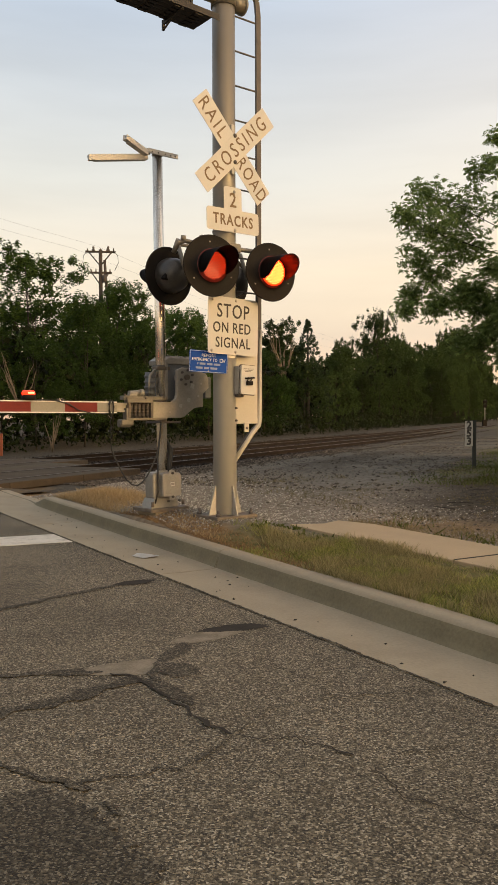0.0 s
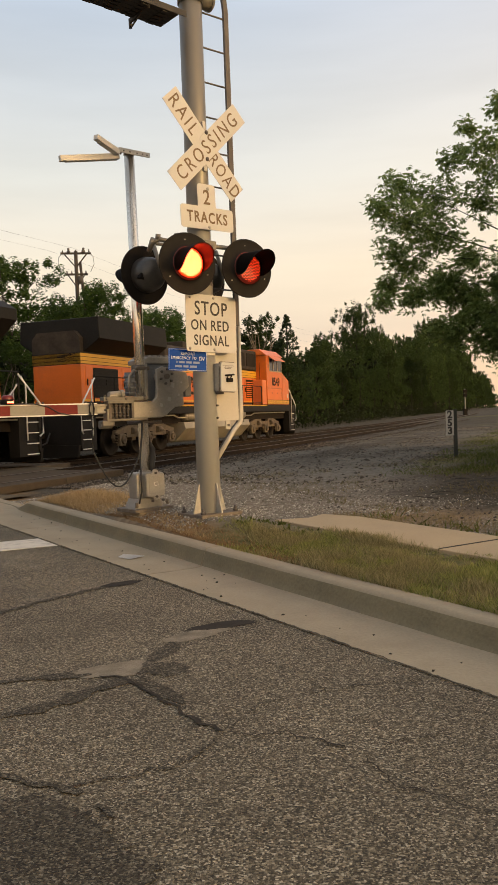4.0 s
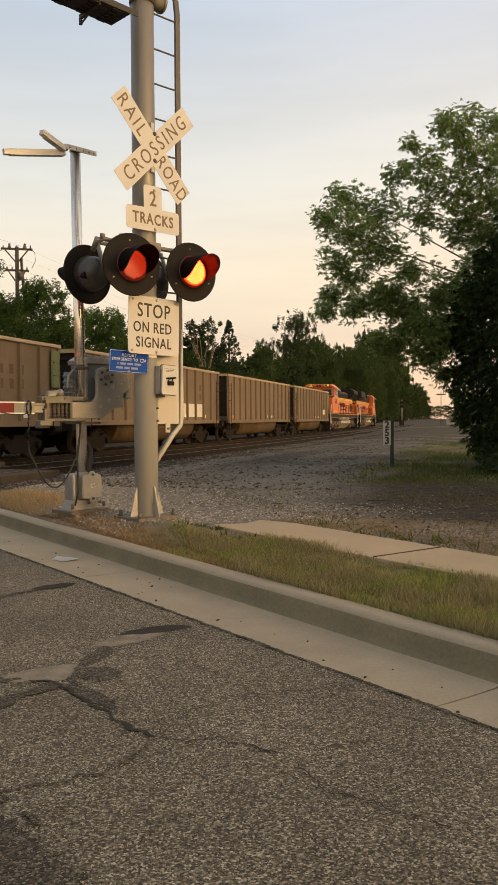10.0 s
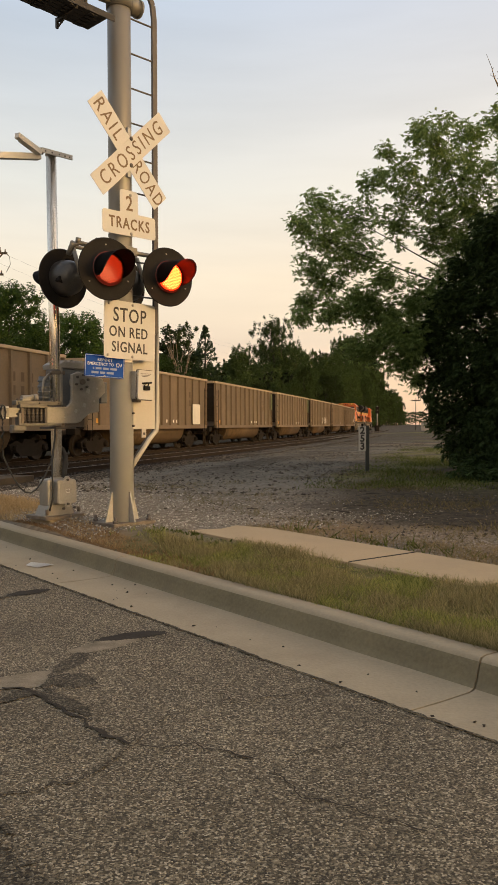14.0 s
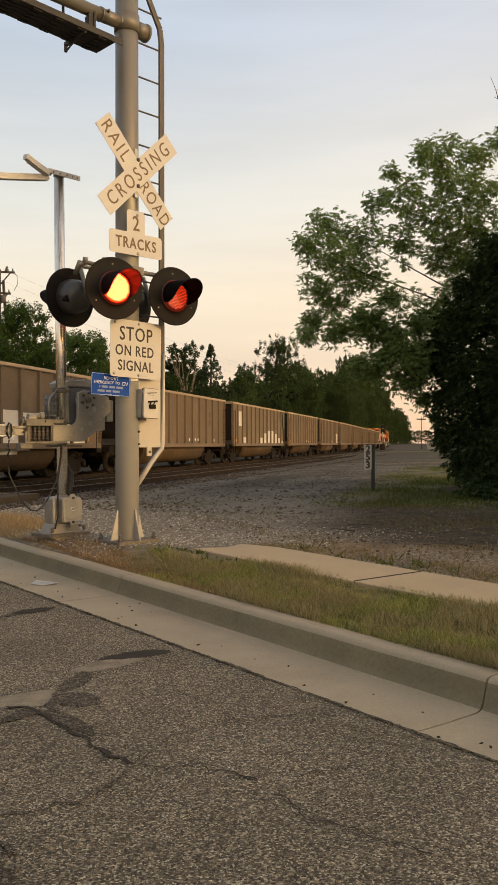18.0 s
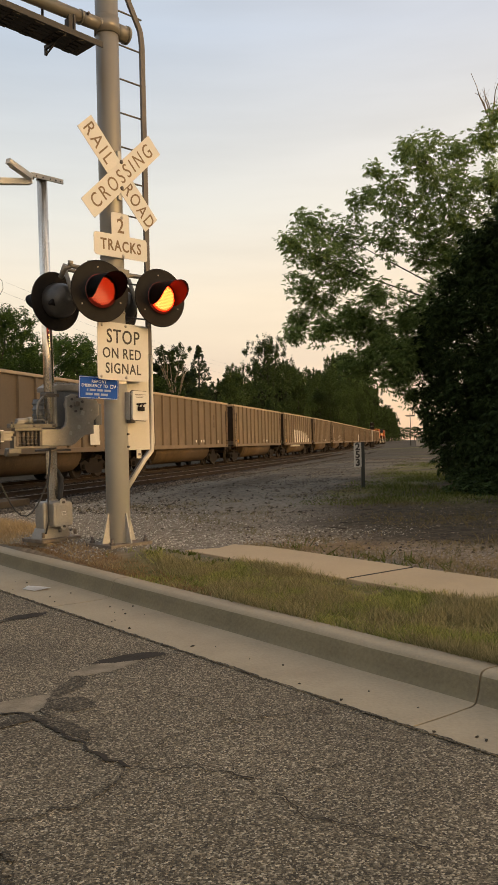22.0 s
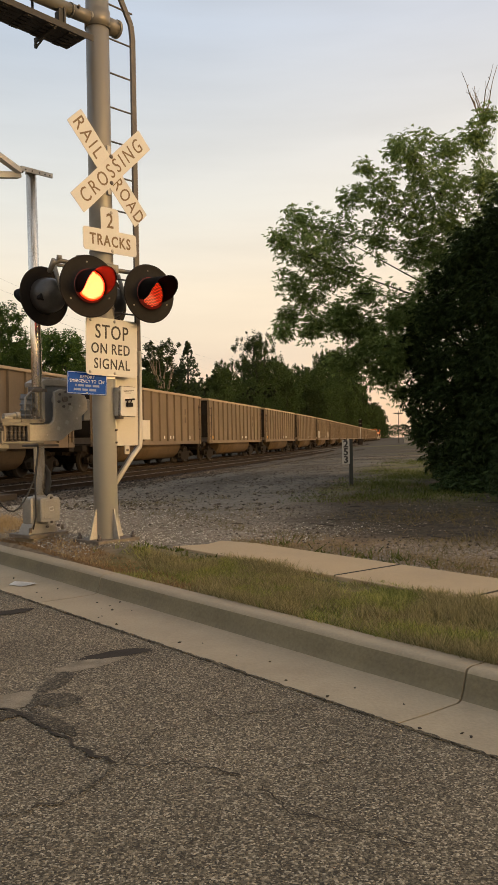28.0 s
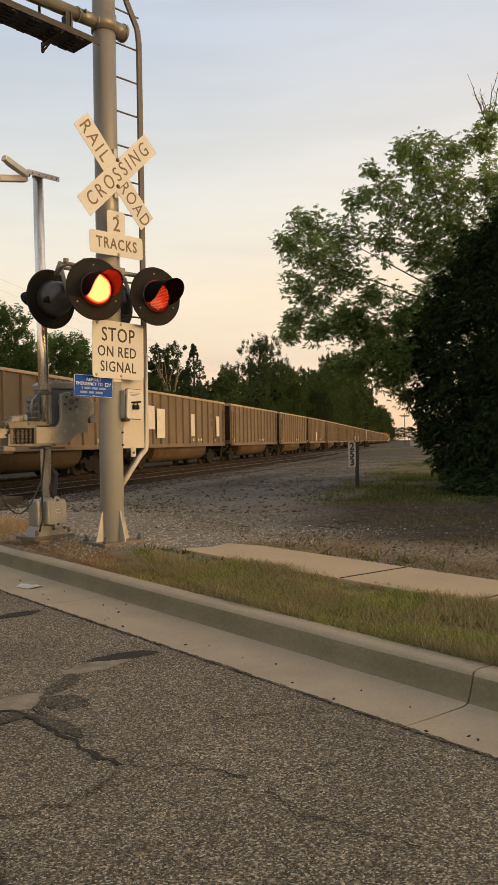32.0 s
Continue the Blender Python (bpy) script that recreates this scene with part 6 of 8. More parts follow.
cols = [GATEGREY, GATERED]
for z in (-0.036, 0.036):
    part("prong", box(B(), -0.76, -0.53, -0.012, 0.03, z - 0.012, z + 0.012, bevel=0.003), ALU, ga, "pale end prong")
part("socket_plate", box(B(), -0.76, -0.53, 0.012, 0.02, -0.05, 0.05), ALU, ga, "pale end plate")
first_w = 0.225
k = 0
while x > -7.4:
    w = first_w if k == 0 else 0.362
    part("band", box(B(), x - w, x, -0.012, 0.022, -0.049, 0.049), cols[k % 2], ga, "red sheeting band" if k % 2 else "grey sheeting band")
    x -= w
    k += 1
for z in (-0.055, 0.055):
    part("edge_strip", box(B(), -7.4, -0.70, -0.016, 0.026, z - 0.006, z + 0.006), WHITEPAINT, ga, "white edge strip")
for x in (-0.82, -1.30, -1.36, -2.0, -2.7):
    part("clip", box(B(), x - 0.008, x + 0.008, -0.01, 0.01, 0.056, 0.082), DARKSTEEL, ga)
part("wire_coil", tube(B(), [(-0.775 + 0.028 * math.cos(0.9 * i), -0.03 - 0.004 * (i % 3), 0.0 + 0.078 * math.sin(0.9 * i)) for i in range(22)], 0.008, 6), BLACKRUBBER, ga, "loop of black cable")
part("cable", tube(B(), [(-0.78, -0.03, -0.05), (-0.84, -0.032, -0.068), (-1.0, -0.034, -0.062), (-1.15, -0.03, -0.03), (-1.25, -0.026, 0.03), (-1.40, -0.026, 0.064), (-1.64, -0.02, 0.068)], 0.006, 6), BLACKRUBBER, ga, "black cable to the gate lamp")
loop = [Vector((-0.78, -0.03, -0.06)) + Vector((0.012 * math.sin(9 * i), 0, -0.047 * i)) for i in range(9)]
loop += [Vector((-0.785 + 0.062 * i, -0.04, -0.436 - 0.365 * math.sin(math.pi * min(i / 9.6, 1.0)) - 0.012 * i + 0.10 * (i / 9) ** 2)) for i in range(1, 10)]
loop += [Vector((-0.16, 0.02, -0.38)), Vector((-0.11, 0.06, -0.24)), Vector((-0.09, 0.10, -0.12))]
part("hanging_cable", tube(B(), loop, 0.0085, 6), BLACKRUBBER, ga, "slack black cable hanging to the mast")
gl = thing("gate_lamp", "small red gate lamp on top of the arm", "gate lamp", ga.matrix_basis @ pose(-1.665, 0, 0.061))
part("can", rod(B(), (0, 0, 0.0), (0, 0, 0.050), 0.066, 0.070, seg=20), BLACK, gl, "black lamp can")
part("dome", lathe(B(), [(0.058, 0.050), (0.058, 0.070), (0.050, 0.086), (0.03, 0.092), (0, 0.093)], None, 24), REDLENS, gl, "dark red lens dome", True)
gmod = part("lamp_module", lathe(B(), [(0.0, 0.0), (0.062, 0.001), (0.063, 0.026), (0.056, 0.039), (0.032, 0.045), (0, 0.046)], None, 24), GATELAMP, gl, "glowing lamp insert", True, pose(0, 0, 0.051))
part("light_cell", rod(B(), (-0.030, -0.0635, 0.020), (0.030, -0.0635, 0.020), 0.009, 0.009, 10), GATECORE, gmod, "bright bulb of the gate lamp")
# ---- train: local y ahead, x to the side that the viewer sees, z up from the rail ----
def wheel_mesh(r=0.46):
    bm = lathe(B(), [(0.0, 0.075), (0.10, 0.075), (0.12, 0.03), (r - 0.09, 0.02), (r - 0.07, 0.055), (r, 0.06), (r + 0.012, -0.05), (r + 0.03, -0.07), (r - 0.05, -0.075), (0.0, -0.075)], pose(0, 0, 0, 0, 90, 0), 24)
    return bm


def side_frame(bm, y, x, base, z0, thick=0.09):
    pts = [(-base / 2 - 0.28, z0 + 0.10), (-base / 2 - 0.18, z0 - 0.16), (-base / 2 + 0.22, z0 - 0.16), (-base / 2 + 0.40, z0 - 0.30), (base / 2 - 0.40, z0 - 0.30), (base / 2 - 0.22, z0 - 0.16),
           (base / 2 + 0.18, z0 - 0.16), (base / 2 + 0.28, z0 + 0.10), (base / 2 - 0.15, z0 + 0.24), (base / 2 - 0.50, z0 + 0.12), (0.32, z0 + 0.28), (-0.32, z0 + 0.28), (-base / 2 + 0.50, z0 + 0.12), (-base / 2 + 0.15, z0 + 0.24)]
    prism(bm, pts, x - thick, x + thick, "yz", m=Matrix.Translation((0, y, 0)))


def truck(car, y, axles, base, r, mat, name="truck", width=1.02):
    bm = B()
    span = base * (axles - 1)
    for x in (-width, width):
        if axles == 2:
            side_frame(bm, y, x, base, r + 0.02)
        else:
            prism(bm, [(-span / 2 - 0.35, 0.62), (-span / 2 - 0.3, 0.42), (span / 2 + 0.3, 0.42), (span / 2 + 0.35, 0.62), (span / 2 + 0.1, 0.86), (-span / 2 - 0.1, 0.86)], x - 0.10, x + 0.10, "yz", m=Matrix.Translation((0, y, 0)))
    box(bm, -width, width, y - 0.2, y + 0.2, r - 0.12, r + 0.2)
    t = part(name, bm, mat, car, "grimy cast truck side frames" if axles == 2 else "grimy three-axle truck frame")
    for i in range(axles):
        yy = y - span / 2 + base * i
        for x in (-0.78, 0.78):
            w = part("wheel", wheel_mesh(r), WHEEL, t, smooth=True, m=Matrix.Translation((x, yy, r)) @ (pose(0, 0, 0) if x > 0 else pose(0, 0, 0, 0, 0, 180)))
        for x in (-1, 1):
            bmj = B()
            rod(bmj, (x * (width + 0.02), yy, r), (x * (width + 0.22), yy, r), 0.11, 0.10, 14)
            if axles == 3:
                box(bmj, x * 1.16 - 0.09, x * 1.16 + 0.09, yy - 0.19, yy + 0.19, r - 0.17, r + 0.17, bevel=0.03)
            part("axle_box", bmj, mat, t)
    if axles == 2:
        bms = B()
        for x in (-width, width):
            for dy in (-0.16, 0, 0.16):
                rod(bms, (x, y + dy, r - 0.22), (x, y + dy, r + 0.14), 0.07, seg=10)
        part("spring", bms, TRUCK, t)
    return t


def coal_car():
    car = thing("coal_gondola", "dusty tan ribbed bathtub coal gondola in a moving train", "freight car", group="coal cars of the train")
    L2, W, Z0, Z1 = 7.30, 1.50, 1.05, 3.71
    for x in (-1, 1):
        part("side_sheet", box(B(), x * W - 0.02, x * W + 0.02, -L2, L2, Z0 + 0.1, Z1 - 0.08), COALCAR, car)
        bm = box(B(), x * (W + 0.03) - 0.07, x * (W + 0.03) + 0.07, -L2 - 0.05, L2 + 0.05, Z1 - 0.11, Z1, bevel=0.015)
        part("top_chord", bm, CHORD, car, "pale worn top chord")
        bm = box(B(), x * (W + 0.02) - 0.075, x * (W + 0.02) + 0.075, -L2, L2, Z0 - 0.02, Z0 + 0.16, bevel=0.01)
        part("side_sill", bm, COALCAR, car)
    # posts down each side
    bmp = prism(B(), [(-0.075, 0.0), (-0.05, 0.085), (0.05, 0.085), (0.075, 0.0)], Z0 + 0.16, Z1 - 0.11, "yx")
    post_me = bpy.data.meshes.new("side_post")
    bmp.to_mesh(post_me)
    bmp.free()
    post_me.materials.append(COALCAR)
    for x in (-1, 1):
        for i in range(14):
            o = new("side_post", post_me)
            o.parent = car
            o.matrix_basis = pose(x * (W + 0.02), -L2 + 0.10 + (2 * L2 - 0.2) * i / 13, 0, 0, 0, 0 if x > 0 else 180)
    for y in (-1, 1):
        bm = box(B(), -W, W, y * (L2 - 0.03) - 0.02, y * (L2 - 0.03) + 0.02, Z0 + 0.35, Z1 - 0.02)
        for k in range(4):
            box(bm, -W, W, y * (L2 + 0.02) - 0.05, y * (L2 + 0.02) + 0.05, Z0 + 0.5 + 0.6 * k, Z0 + 0.6 + 0.6 * k)
        part("end_sheet", bm, CARDARK, car, "dark braced end wall")
        bm = box(B(), -W, W, y * (L2 + 0.05) - 0.05, y * (L2 + 0.05) + 0.05, Z1 - 0.12, Z1 + 0.01)
        part("end_chord", bm, CHORD, car)
        bm = box(B(), -1.35, 1.35, min(y * L2, y * (L2 + 0.45)), max(y * L2, y * (L2 + 0.45)), 0.86, 1.10, bevel=0.02)
        box(bm, -0.16, 0.16, min(y * (L2 + 0.4), y * (L2 + 0.80)), max(y * (L2 + 0.4), y * (L2 + 0.80)), 0.72, 0.98, bevel=0.03)
        part("coupler", bm, CARDARK, car, "dark end platform and coupler")
        for x in (-1, 1):
            bm = B()
            for k in range(6):
                rod(bm, (x * (W + 0.10), y * (L2 - 0.08), 1.0 + 0.42 * k), (x * (W + 0.10), y * (L2 - 0.5), 1.0 + 0.42 * k), 0.014, seg=6)
            for q in (0.08, 0.5):
                rod(bm, (x * (W + 0.10), y * (L2 - q), 0.62), (x * (W + 0.10), y * (L2 - q), 3.2), 0.014, seg=6)
            part("ladder", bm, CARDARK, car)
    # twin tubs hanging between the trucks
    bm = B()
    prof = [(-1.32, 1.06), (-1.30, 0.82), (-1.18, 0.55), (-0.95, 0.36), (-0.6, 0.28), (0.6, 0.28), (0.95, 0.36), (1.18, 0.55), (1.30, 0.82), (1.32, 1.06)]
    prism(bm, prof, -4.2, 4.2, "xz")
    for f in bm.faces:
        f.smooth = abs(f.normal.y) < 0.5
    part("tub", bm, TUB, car, "rounded tub under the floor")
    part("centre_sill", box(B(), -0.35, 0.35, -7.5, 7.5, 0.72, 1.06), CARDARK, car)
    part("floor", box(B(), -W, W, -L2, L2, 1.06, 1.14), CARDARK, car)
    for y in (-5.65, 5.65):
        truck(car, y, 2, 1.83, 0.46, TRUCK)
    for k in range(4):
        part("stencil", box(B(), W + 0.022, W + 0.026, 1.2 + 0.45 * k, 1.34 + 0.45 * k, 1.33, 1.47), WHITEPAINT, car, "small white stencil block")
    part("stencil", box(B(), W + 0.022, W + 0.026, -6.35, -6.05, 1.30, 1.48), YELLOWTAG, car, "orange reflector square")
    part("stencil", box(B(), W + 0.022, W + 0.026, 6.05, 6.35, 1.30, 1.48), YELLOWTAG, car, "orange reflector square")
    part("stencil", box(B(), W + 0.022, W + 0.026, 5.2, 5.42, 1.30, 1.46), STENCIL, car, "small white square")
    for y_, z_ in ((5.05, 2.62), (4.50, 2.62), (3.98, 2.62), (5.05, 2.18), (4.50, 2.18), (3.98, 2.18)):
        part("stencil", box(B(), W + 0.022, W + 0.025, y_, y_ + 0.20, z_, z_ + 0.30), FADEDMARK, car, "faded dark stencil bar")
    return car


# tub below the sides: rust, with the shadow under the car coloured in
TUB = plain("rusty_shadowed_tub", (0.105, 0.068, 0.036), 0.7, 0, 0.25, 1.2, 0.05, 14, random_amount=0.15, dirt=(0.035, 0.025, 0.016), dirt_amount=0.7, spec=0.2)
CHORD = plain("worn_pale_aluminium", (0.38, 0.28, 0.17), 0.5, 0.3, 0.15, 2, 0.05)
FADEDMARK = plain("faded_dark_stencil", (0.095, 0.062, 0.034), 0.8, 0, 0.3, 6)
YELLOWTAG = plain("yellow_reflector", (0.6, 0.28, 0.03), 0.5)
STENCIL = plain("white_stencil_panel", (0.58, 0.54, 0.47), 0.6, 0, 0.12, 3)


def side_letters(loco, x, y, z, size, txt, flip=1):
    lettering("number", txt, size, LOCOBLACK, loco, Matrix.Translation((x, y, z)) @ pose(0, 0, 0, 90, 0, 90 if x > 0 else -90), 1.05, 0.95, 0.01, 0.004, "black painted road number")


def railing(loco, x, y0, y1, z0, z1, n):
    bm = tube(B(), [(x, y0, z1), (x, y1, z1)], 0.02, 6)
    tube(bm, [(x, y0, z0 + 0.12), (x, y1, z0 + 0.12)], 0.012, 6)
    part("handrail", bm, LOCOBLACK, loco, "black walkway handrail")
    for i in range(n):
        y = y0 + (y1 - y0) * i / (n - 1)
        part("stanchion", rod(B(), (x, y, z0 - 0.1), (x, y, z1 + 0.02), 0.024, seg=6), LOCOBLACK, loco)


def loco_truck(lo, y, base):
    """A three-axle cast frame with arched tops, journal boxes, springs and brake gear."""
    bm = B()
    e = base + 0.42
    pts = [(-e, 0.62), (-e + 0.05, 0.50), (-base - 0.30, 0.46), (-base + 0.30, 0.46), (-base + 0.36, 0.62), (-0.36, 0.62), (-0.30, 0.46), (0.30, 0.46), (0.36, 0.62), (base - 0.36, 0.62), (base - 0.30, 0.46), (base + 0.30, 0.46),
           (e - 0.05, 0.50), (e, 0.62), (e - 0.1, 0.88), (base + 0.1, 0.90), (base - 0.5, 1.04), (0.55, 1.04), (0.42, 0.92), (-0.42, 0.92), (-0.55, 1.04), (-base + 0.5, 1.04), (-base - 0.1, 0.90), (-e + 0.1, 0.88)]
    for x in (-1, 1):
        prism(bm, pts, x * 1.16 - 0.07, x * 1.16 + 0.07, "yz", m=Matrix.Translation((0, y, 0)), bevel=0.015)
    box(bm, -1.1, 1.1, y - 0.9, y - 0.6, 0.5, 0.9)
    box(bm, -1.1, 1.1, y + 0.6, y + 0.9, 0.5, 0.9)
    t = part("truck", bm, LOCOTRUCK, lo, "dusty brown cast truck frame")
    for i in (-1, 0, 1):
        yy = y + base * i
        for x in (-0.78, 0.78):
            part("wheel", wheel_mesh(0.53), WHEEL, t, smooth=True, m=Matrix.Translation((x, yy, 0.53)) @ (pose(0, 0, 0) if x > 0 else pose(0, 0, 0, 0, 0, 180)))
        for x in (-1, 1):
            bj = box(B(), x * 1.24 - 0.08, x * 1.24 + 0.08, yy - 0.20, yy + 0.20, 0.34, 0.76, bevel=0.03)
            rod(bj, (x * 1.30, yy, 0.54), (x * 1.40, yy, 0.54), 0.14, 0.12, 16)
            rod(bj, (x * 1.38, yy, 0.54), (x * 1.43, yy, 0.54), 0.05, seg=10)
            part("journal_box", bj, LOCOTRUCK, t, "round-capped journal box")
            for dy in (-0.30, 0.30):
                bs = B()
                for k in range(6):
                    rod(bs, (x * 1.22, yy + dy, 0.50 + 0.05 * k), (x * 1.22, yy + dy, 0.525 + 0.05 * k), 0.075, seg=10)
                part("coil_spring", bs, TRUCK, t)
    for x in (-1, 1):
        for dy in (-0.5 * base, 0.5 * base):
            bb = rod(B(), (x * 1.26, y + dy - 0.22, 0.84), (x * 1.26, y + dy + 0.16, 0.84), 0.12, 0.10, 14)
            rod(bb, (x * 1.26, y + dy + 0.16, 0.84), (x * 1.26, y + dy + 0.4, 0.80), 0.03, seg=8)
            part("brake_cylinder", bb, LOCOTRUCK, t)
            part("brake_shoe", box(B(), x * 0.80 - 0.07, x * 0.80 + 0.07, y + dy - 0.3, y + dy - 0.2, 0.36, 0.7), TRUCK, t)
    return t


def slanted_mark(bm, y0, z0, h, w, gap, put, n=4):
    """A row of heavy slanted blocks, each with a slanted slit, over a bar that tapers away."""
    sh = h * 0.42
    for k in range(n):
        y = y0 + (w + gap) * k
        lo_, hi = ((0.36, 0.50), (0.44, 0.60), (0.30, 0.46), (0.52, 0.66))[k % 4]
        put(bm, [(y, z0), (y + w * lo_, z0), (y + w * lo_ + sh, z0 + h), (y + sh, z0 + h)])
        put(bm, [(y + w * hi, z0 + (0.45 * h if k == 3 else 0)), (y + w, z0 + (0.45 * h if k == 3 else 0)), (y + w + sh, z0 + h), (y + w * hi + sh, z0 + h)])
        zc = z0 + h * (0.0, 0.62, 0.36, 0.70)[k % 4]
        sc = sh * (zc - z0) / h
        put(bm, [(y + w * lo_ + sc, zc), (y + w * hi + sc, zc), (y + w * hi + sc + sh * 0.3, zc + h * 0.3), (y + w * lo_ + sc + sh * 0.3, zc + h * 0.3)])
    return bm


def locomotive(style, number):
    """style 0: long sloped nose beside the cab; style 1: short broad nose, lit number boards."""
    lo = thing("locomotive", "orange and black diesel locomotive, cab leading" if style == 0 else "orange and black diesel locomotive, cab facing the coal cars", "locomotive", group="locomotives of the train")
    deck, tail, nf = 10.62, -11.0 if style == 0 else -10.4, 9.70 if style == 0 else 9.05
    part("deck", box(B(), -1.50, 1.50, tail, deck - 0.02, 1.40, 1.74, bevel=0.02), LOCOBLACK, lo, "black deck and side sill")
    part("underframe", box(B(), -1.15, 1.15, tail + 0.3, 9.6, 1.02, 1.40), CARDARK, lo, "grimy dark underframe")
    for x in (-1, 1):
        part("sill_stripe", box(B(), x * 1.503 - 0.006, x * 1.503 + 0.006, tail + 0.1, 6.0, 1.69, 1.735), YELLOW, lo)
        for k in range(7):
            y = -3.2 + 0.95 * k
            part("pipe_bracket", box(B(), x * 1.34 - 0.05, x * 1.34 + 0.05, y, y + 0.12, 1.14, 1.42), TANKGREY, lo)
        part("train_pipe", tube(B(), [(x * 1.40, tail + 0.8, 1.34), (x * 1.40, -4.4, 1.34), (x * 1.38, -4.0, 1.24), (x * 1.38, 4.0, 1.24), (x * 1.40, 4.4, 1.34), (x * 1.40, 9.0, 1.34)], 0.03, 6), TANKGREY, lo)
    for y in (-6.3, 6.3):
        loco_truck(lo, y, 1.88)
    prof = [(-1.42, 1.06), (-1.48, 0.80), (-1.02, 0.32), (-0.9, 0.26), (0.9, 0.26), (1.02, 0.32), (1.48, 0.80), (1.42, 1.06)]
    part("fuel_tank", prism(B(), prof, -3.55, 3.55, "xz", bevel=0.02), TANKGREY, lo, "grey-tan fuel tank with bevelled sides")
    for x in (-1, 1):
        for y0_, y1_ in ((-3.3, -0.25), (0.15, 3.3)):
            bm = rod(B(), (x * 1.24, y0_ + 0.1, 1.30), (x * 1.24, y1_ - 0.1, 1.30), 0.20, seg=18)
            rod(bm, (x * 1.24, y0_, 1.30), (x * 1.24, y0_ + 0.1, 1.30), 0.12, 0.20, 18)
            rod(bm, (x * 1.24, y1_ - 0.1, 1.30), (x * 1.24, y1_, 1.30), 0.20, 0.12, 18)
            part("air_reservoir", bm, TANKGREY, lo, "long grey air reservoir above the tank")
    for y in (-2.4, 2.5):
        part("tank_filler", rod(B(), (1.44, y, 0.96), (1.58, y, 1.0), 0.06, seg=12), RUSTPLATE, lo)
    # long hood
    hw, back, front = 0.92, tail + 1.0, 6.1
    part("hood", box(B(), -hw, hw, back, front, 1.74, 3.10, bevel=0.02), ORANGE, lo, "orange long hood")
    for x in (-1, 1):
        part("hood_base_stripe", box(B(), x * (hw + 0.014) - 0.012, x * (hw + 0.014) + 0.012, back, front, 1.78, 1.86), LOCOBLACK, lo)
        part("hood_base_stripe", box(B(), x * (hw + 0.017) - 0.012, x * (hw + 0.017) + 0.012, back, front, 1.88, 1.95), YELLOW, lo, "yellow stripe")
    part("hood_band", box(B(), -hw, hw, back, front, 3.10, 3.47), LOCOBLACK, lo)
    for z0, z1 in ((3.115, 3.20), (3.215, 3.33), (3.345, 3.45)):
        part("hood_stripe", box(B(), -hw - 0.008, hw + 0.008, back, front, z0, z1), YELLOW, lo, "yellow stripe")
    part("hood_top", prism(B(), [(-hw, 3.47), (-hw, 3.95), (-0.72, 4.18), (0.72, 4.18), (hw, 3.95), (hw, 3.47)], back, front, "xz"), LOCODUST, lo, "black hood roof")
    for i in range(13):
        y = back + 0.25 + 1.18 * i
        for x in (-1, 1):
            d = part("hood_door", box(B(), x * (hw + 0.008) - 0.008, x * (hw + 0.008) + 0.008, y, y + 1.08, 2.02, 3.03, bevel=0.004), ORANGE, lo, "orange hood door")
            part("latch", box(B(), x * (hw + 0.03) - 0.016, x * (hw + 0.03) + 0.016, y + 0.06, y + 0.10, 2.4, 2.62), LOCOBLACK, d)
            part("louvre", box(B(), x * (hw + 0.01) - 0.006, x * (hw + 0.01) + 0.006, y + 0.1, y + 0.98, 3.56, 3.88), CARDARK, lo, "dusty dark louvred panel")
    if style == 0:
        part("radiator", prism(B(), [(-0.95, 3.5), (-1.55, 3.9), (-1.50, 4.60), (1.50, 4.60), (1.55, 3.9), (0.95, 3.5)], back + 0.2, back + 5.0, "xz", bevel=0.03), LOCOBLACK, lo, "black flared radiator housing")
        part("exhaust", box(B(), -0.5, 0.5, -1.5, 1.0, 4.18, 4.48, bevel=0.04), LOCODUST, lo)
        part("dynamic_brake", box(B(), -1.02, 1.02, 2.9, 5.95, 3.5, 4.46, bevel=0.05), LOCODUST, lo, "black dynamic brake housing")
        for x in (-1, 1):
            for k in range(2):
                part("brake_grille", box(B(), x * 1.03 - 0.01, x * 1.03 + 0.01, 3.1 + 1.45 * k, 4.3 + 1.45 * k, 3.66, 4.3), CARDARK, lo, "dusty intake grille")
    else:
        part("radiator", prism(B(), [(-0.95, 3.5), (-1.60, 4.05), (-1.60, 4.35), (-1.2, 4.6), (1.2, 4.6), (1.60, 4.35), (1.60, 4.05), (0.95, 3.5)], back, back + 3.6, "xz", bevel=0.03), LOCOBLACK, lo, "black radiator wings")
        part("exhaust", box(B(), -0.6, 0.6, -2.4, 0.4, 4.18, 4.5, bevel=0.04), LOCOBLACK, lo)
        part("blower_box", box(B(), -1.10, 1.10, 2.0, 5.9, 3.55, 4.36, bevel=0.05), LOCODUST, lo)
        for x in (-1, 1):
            for k in range(3):
                part("blower_grille", box(B(), x * 1.11 - 0.01, x * 1.11 + 0.01, 2.2 + 1.2 * k, 3.2 + 1.2 * k, 3.7, 4.2), CARDARK, lo, "dusty intake grille")
    for y0, y1, z0, z1 in ((back + 0.7, back + 2.3, 2.0, 3.0), (4.6, 5.8, 2.1, 3.0)):
        for x in (-1, 1):
            g = part("grille", box(B(), x * (hw + 0.018) - 0.008, x * (hw + 0.018) + 0.008, y0, y1, z0, z1), CARDARK if y0 > 0 else LOCOBLACK, lo, "dark louvred grille")
            bm = B()
            for k in range(8):
                z = z0 + 0.05 + (z1 - z0 - 0.1) * k / 8
                box(bm, x * (hw + 0.034) - 0.01, x * (hw + 0.034) + 0.01, y0 + 0.04, y1 - 0.04, z, z + 0.05)
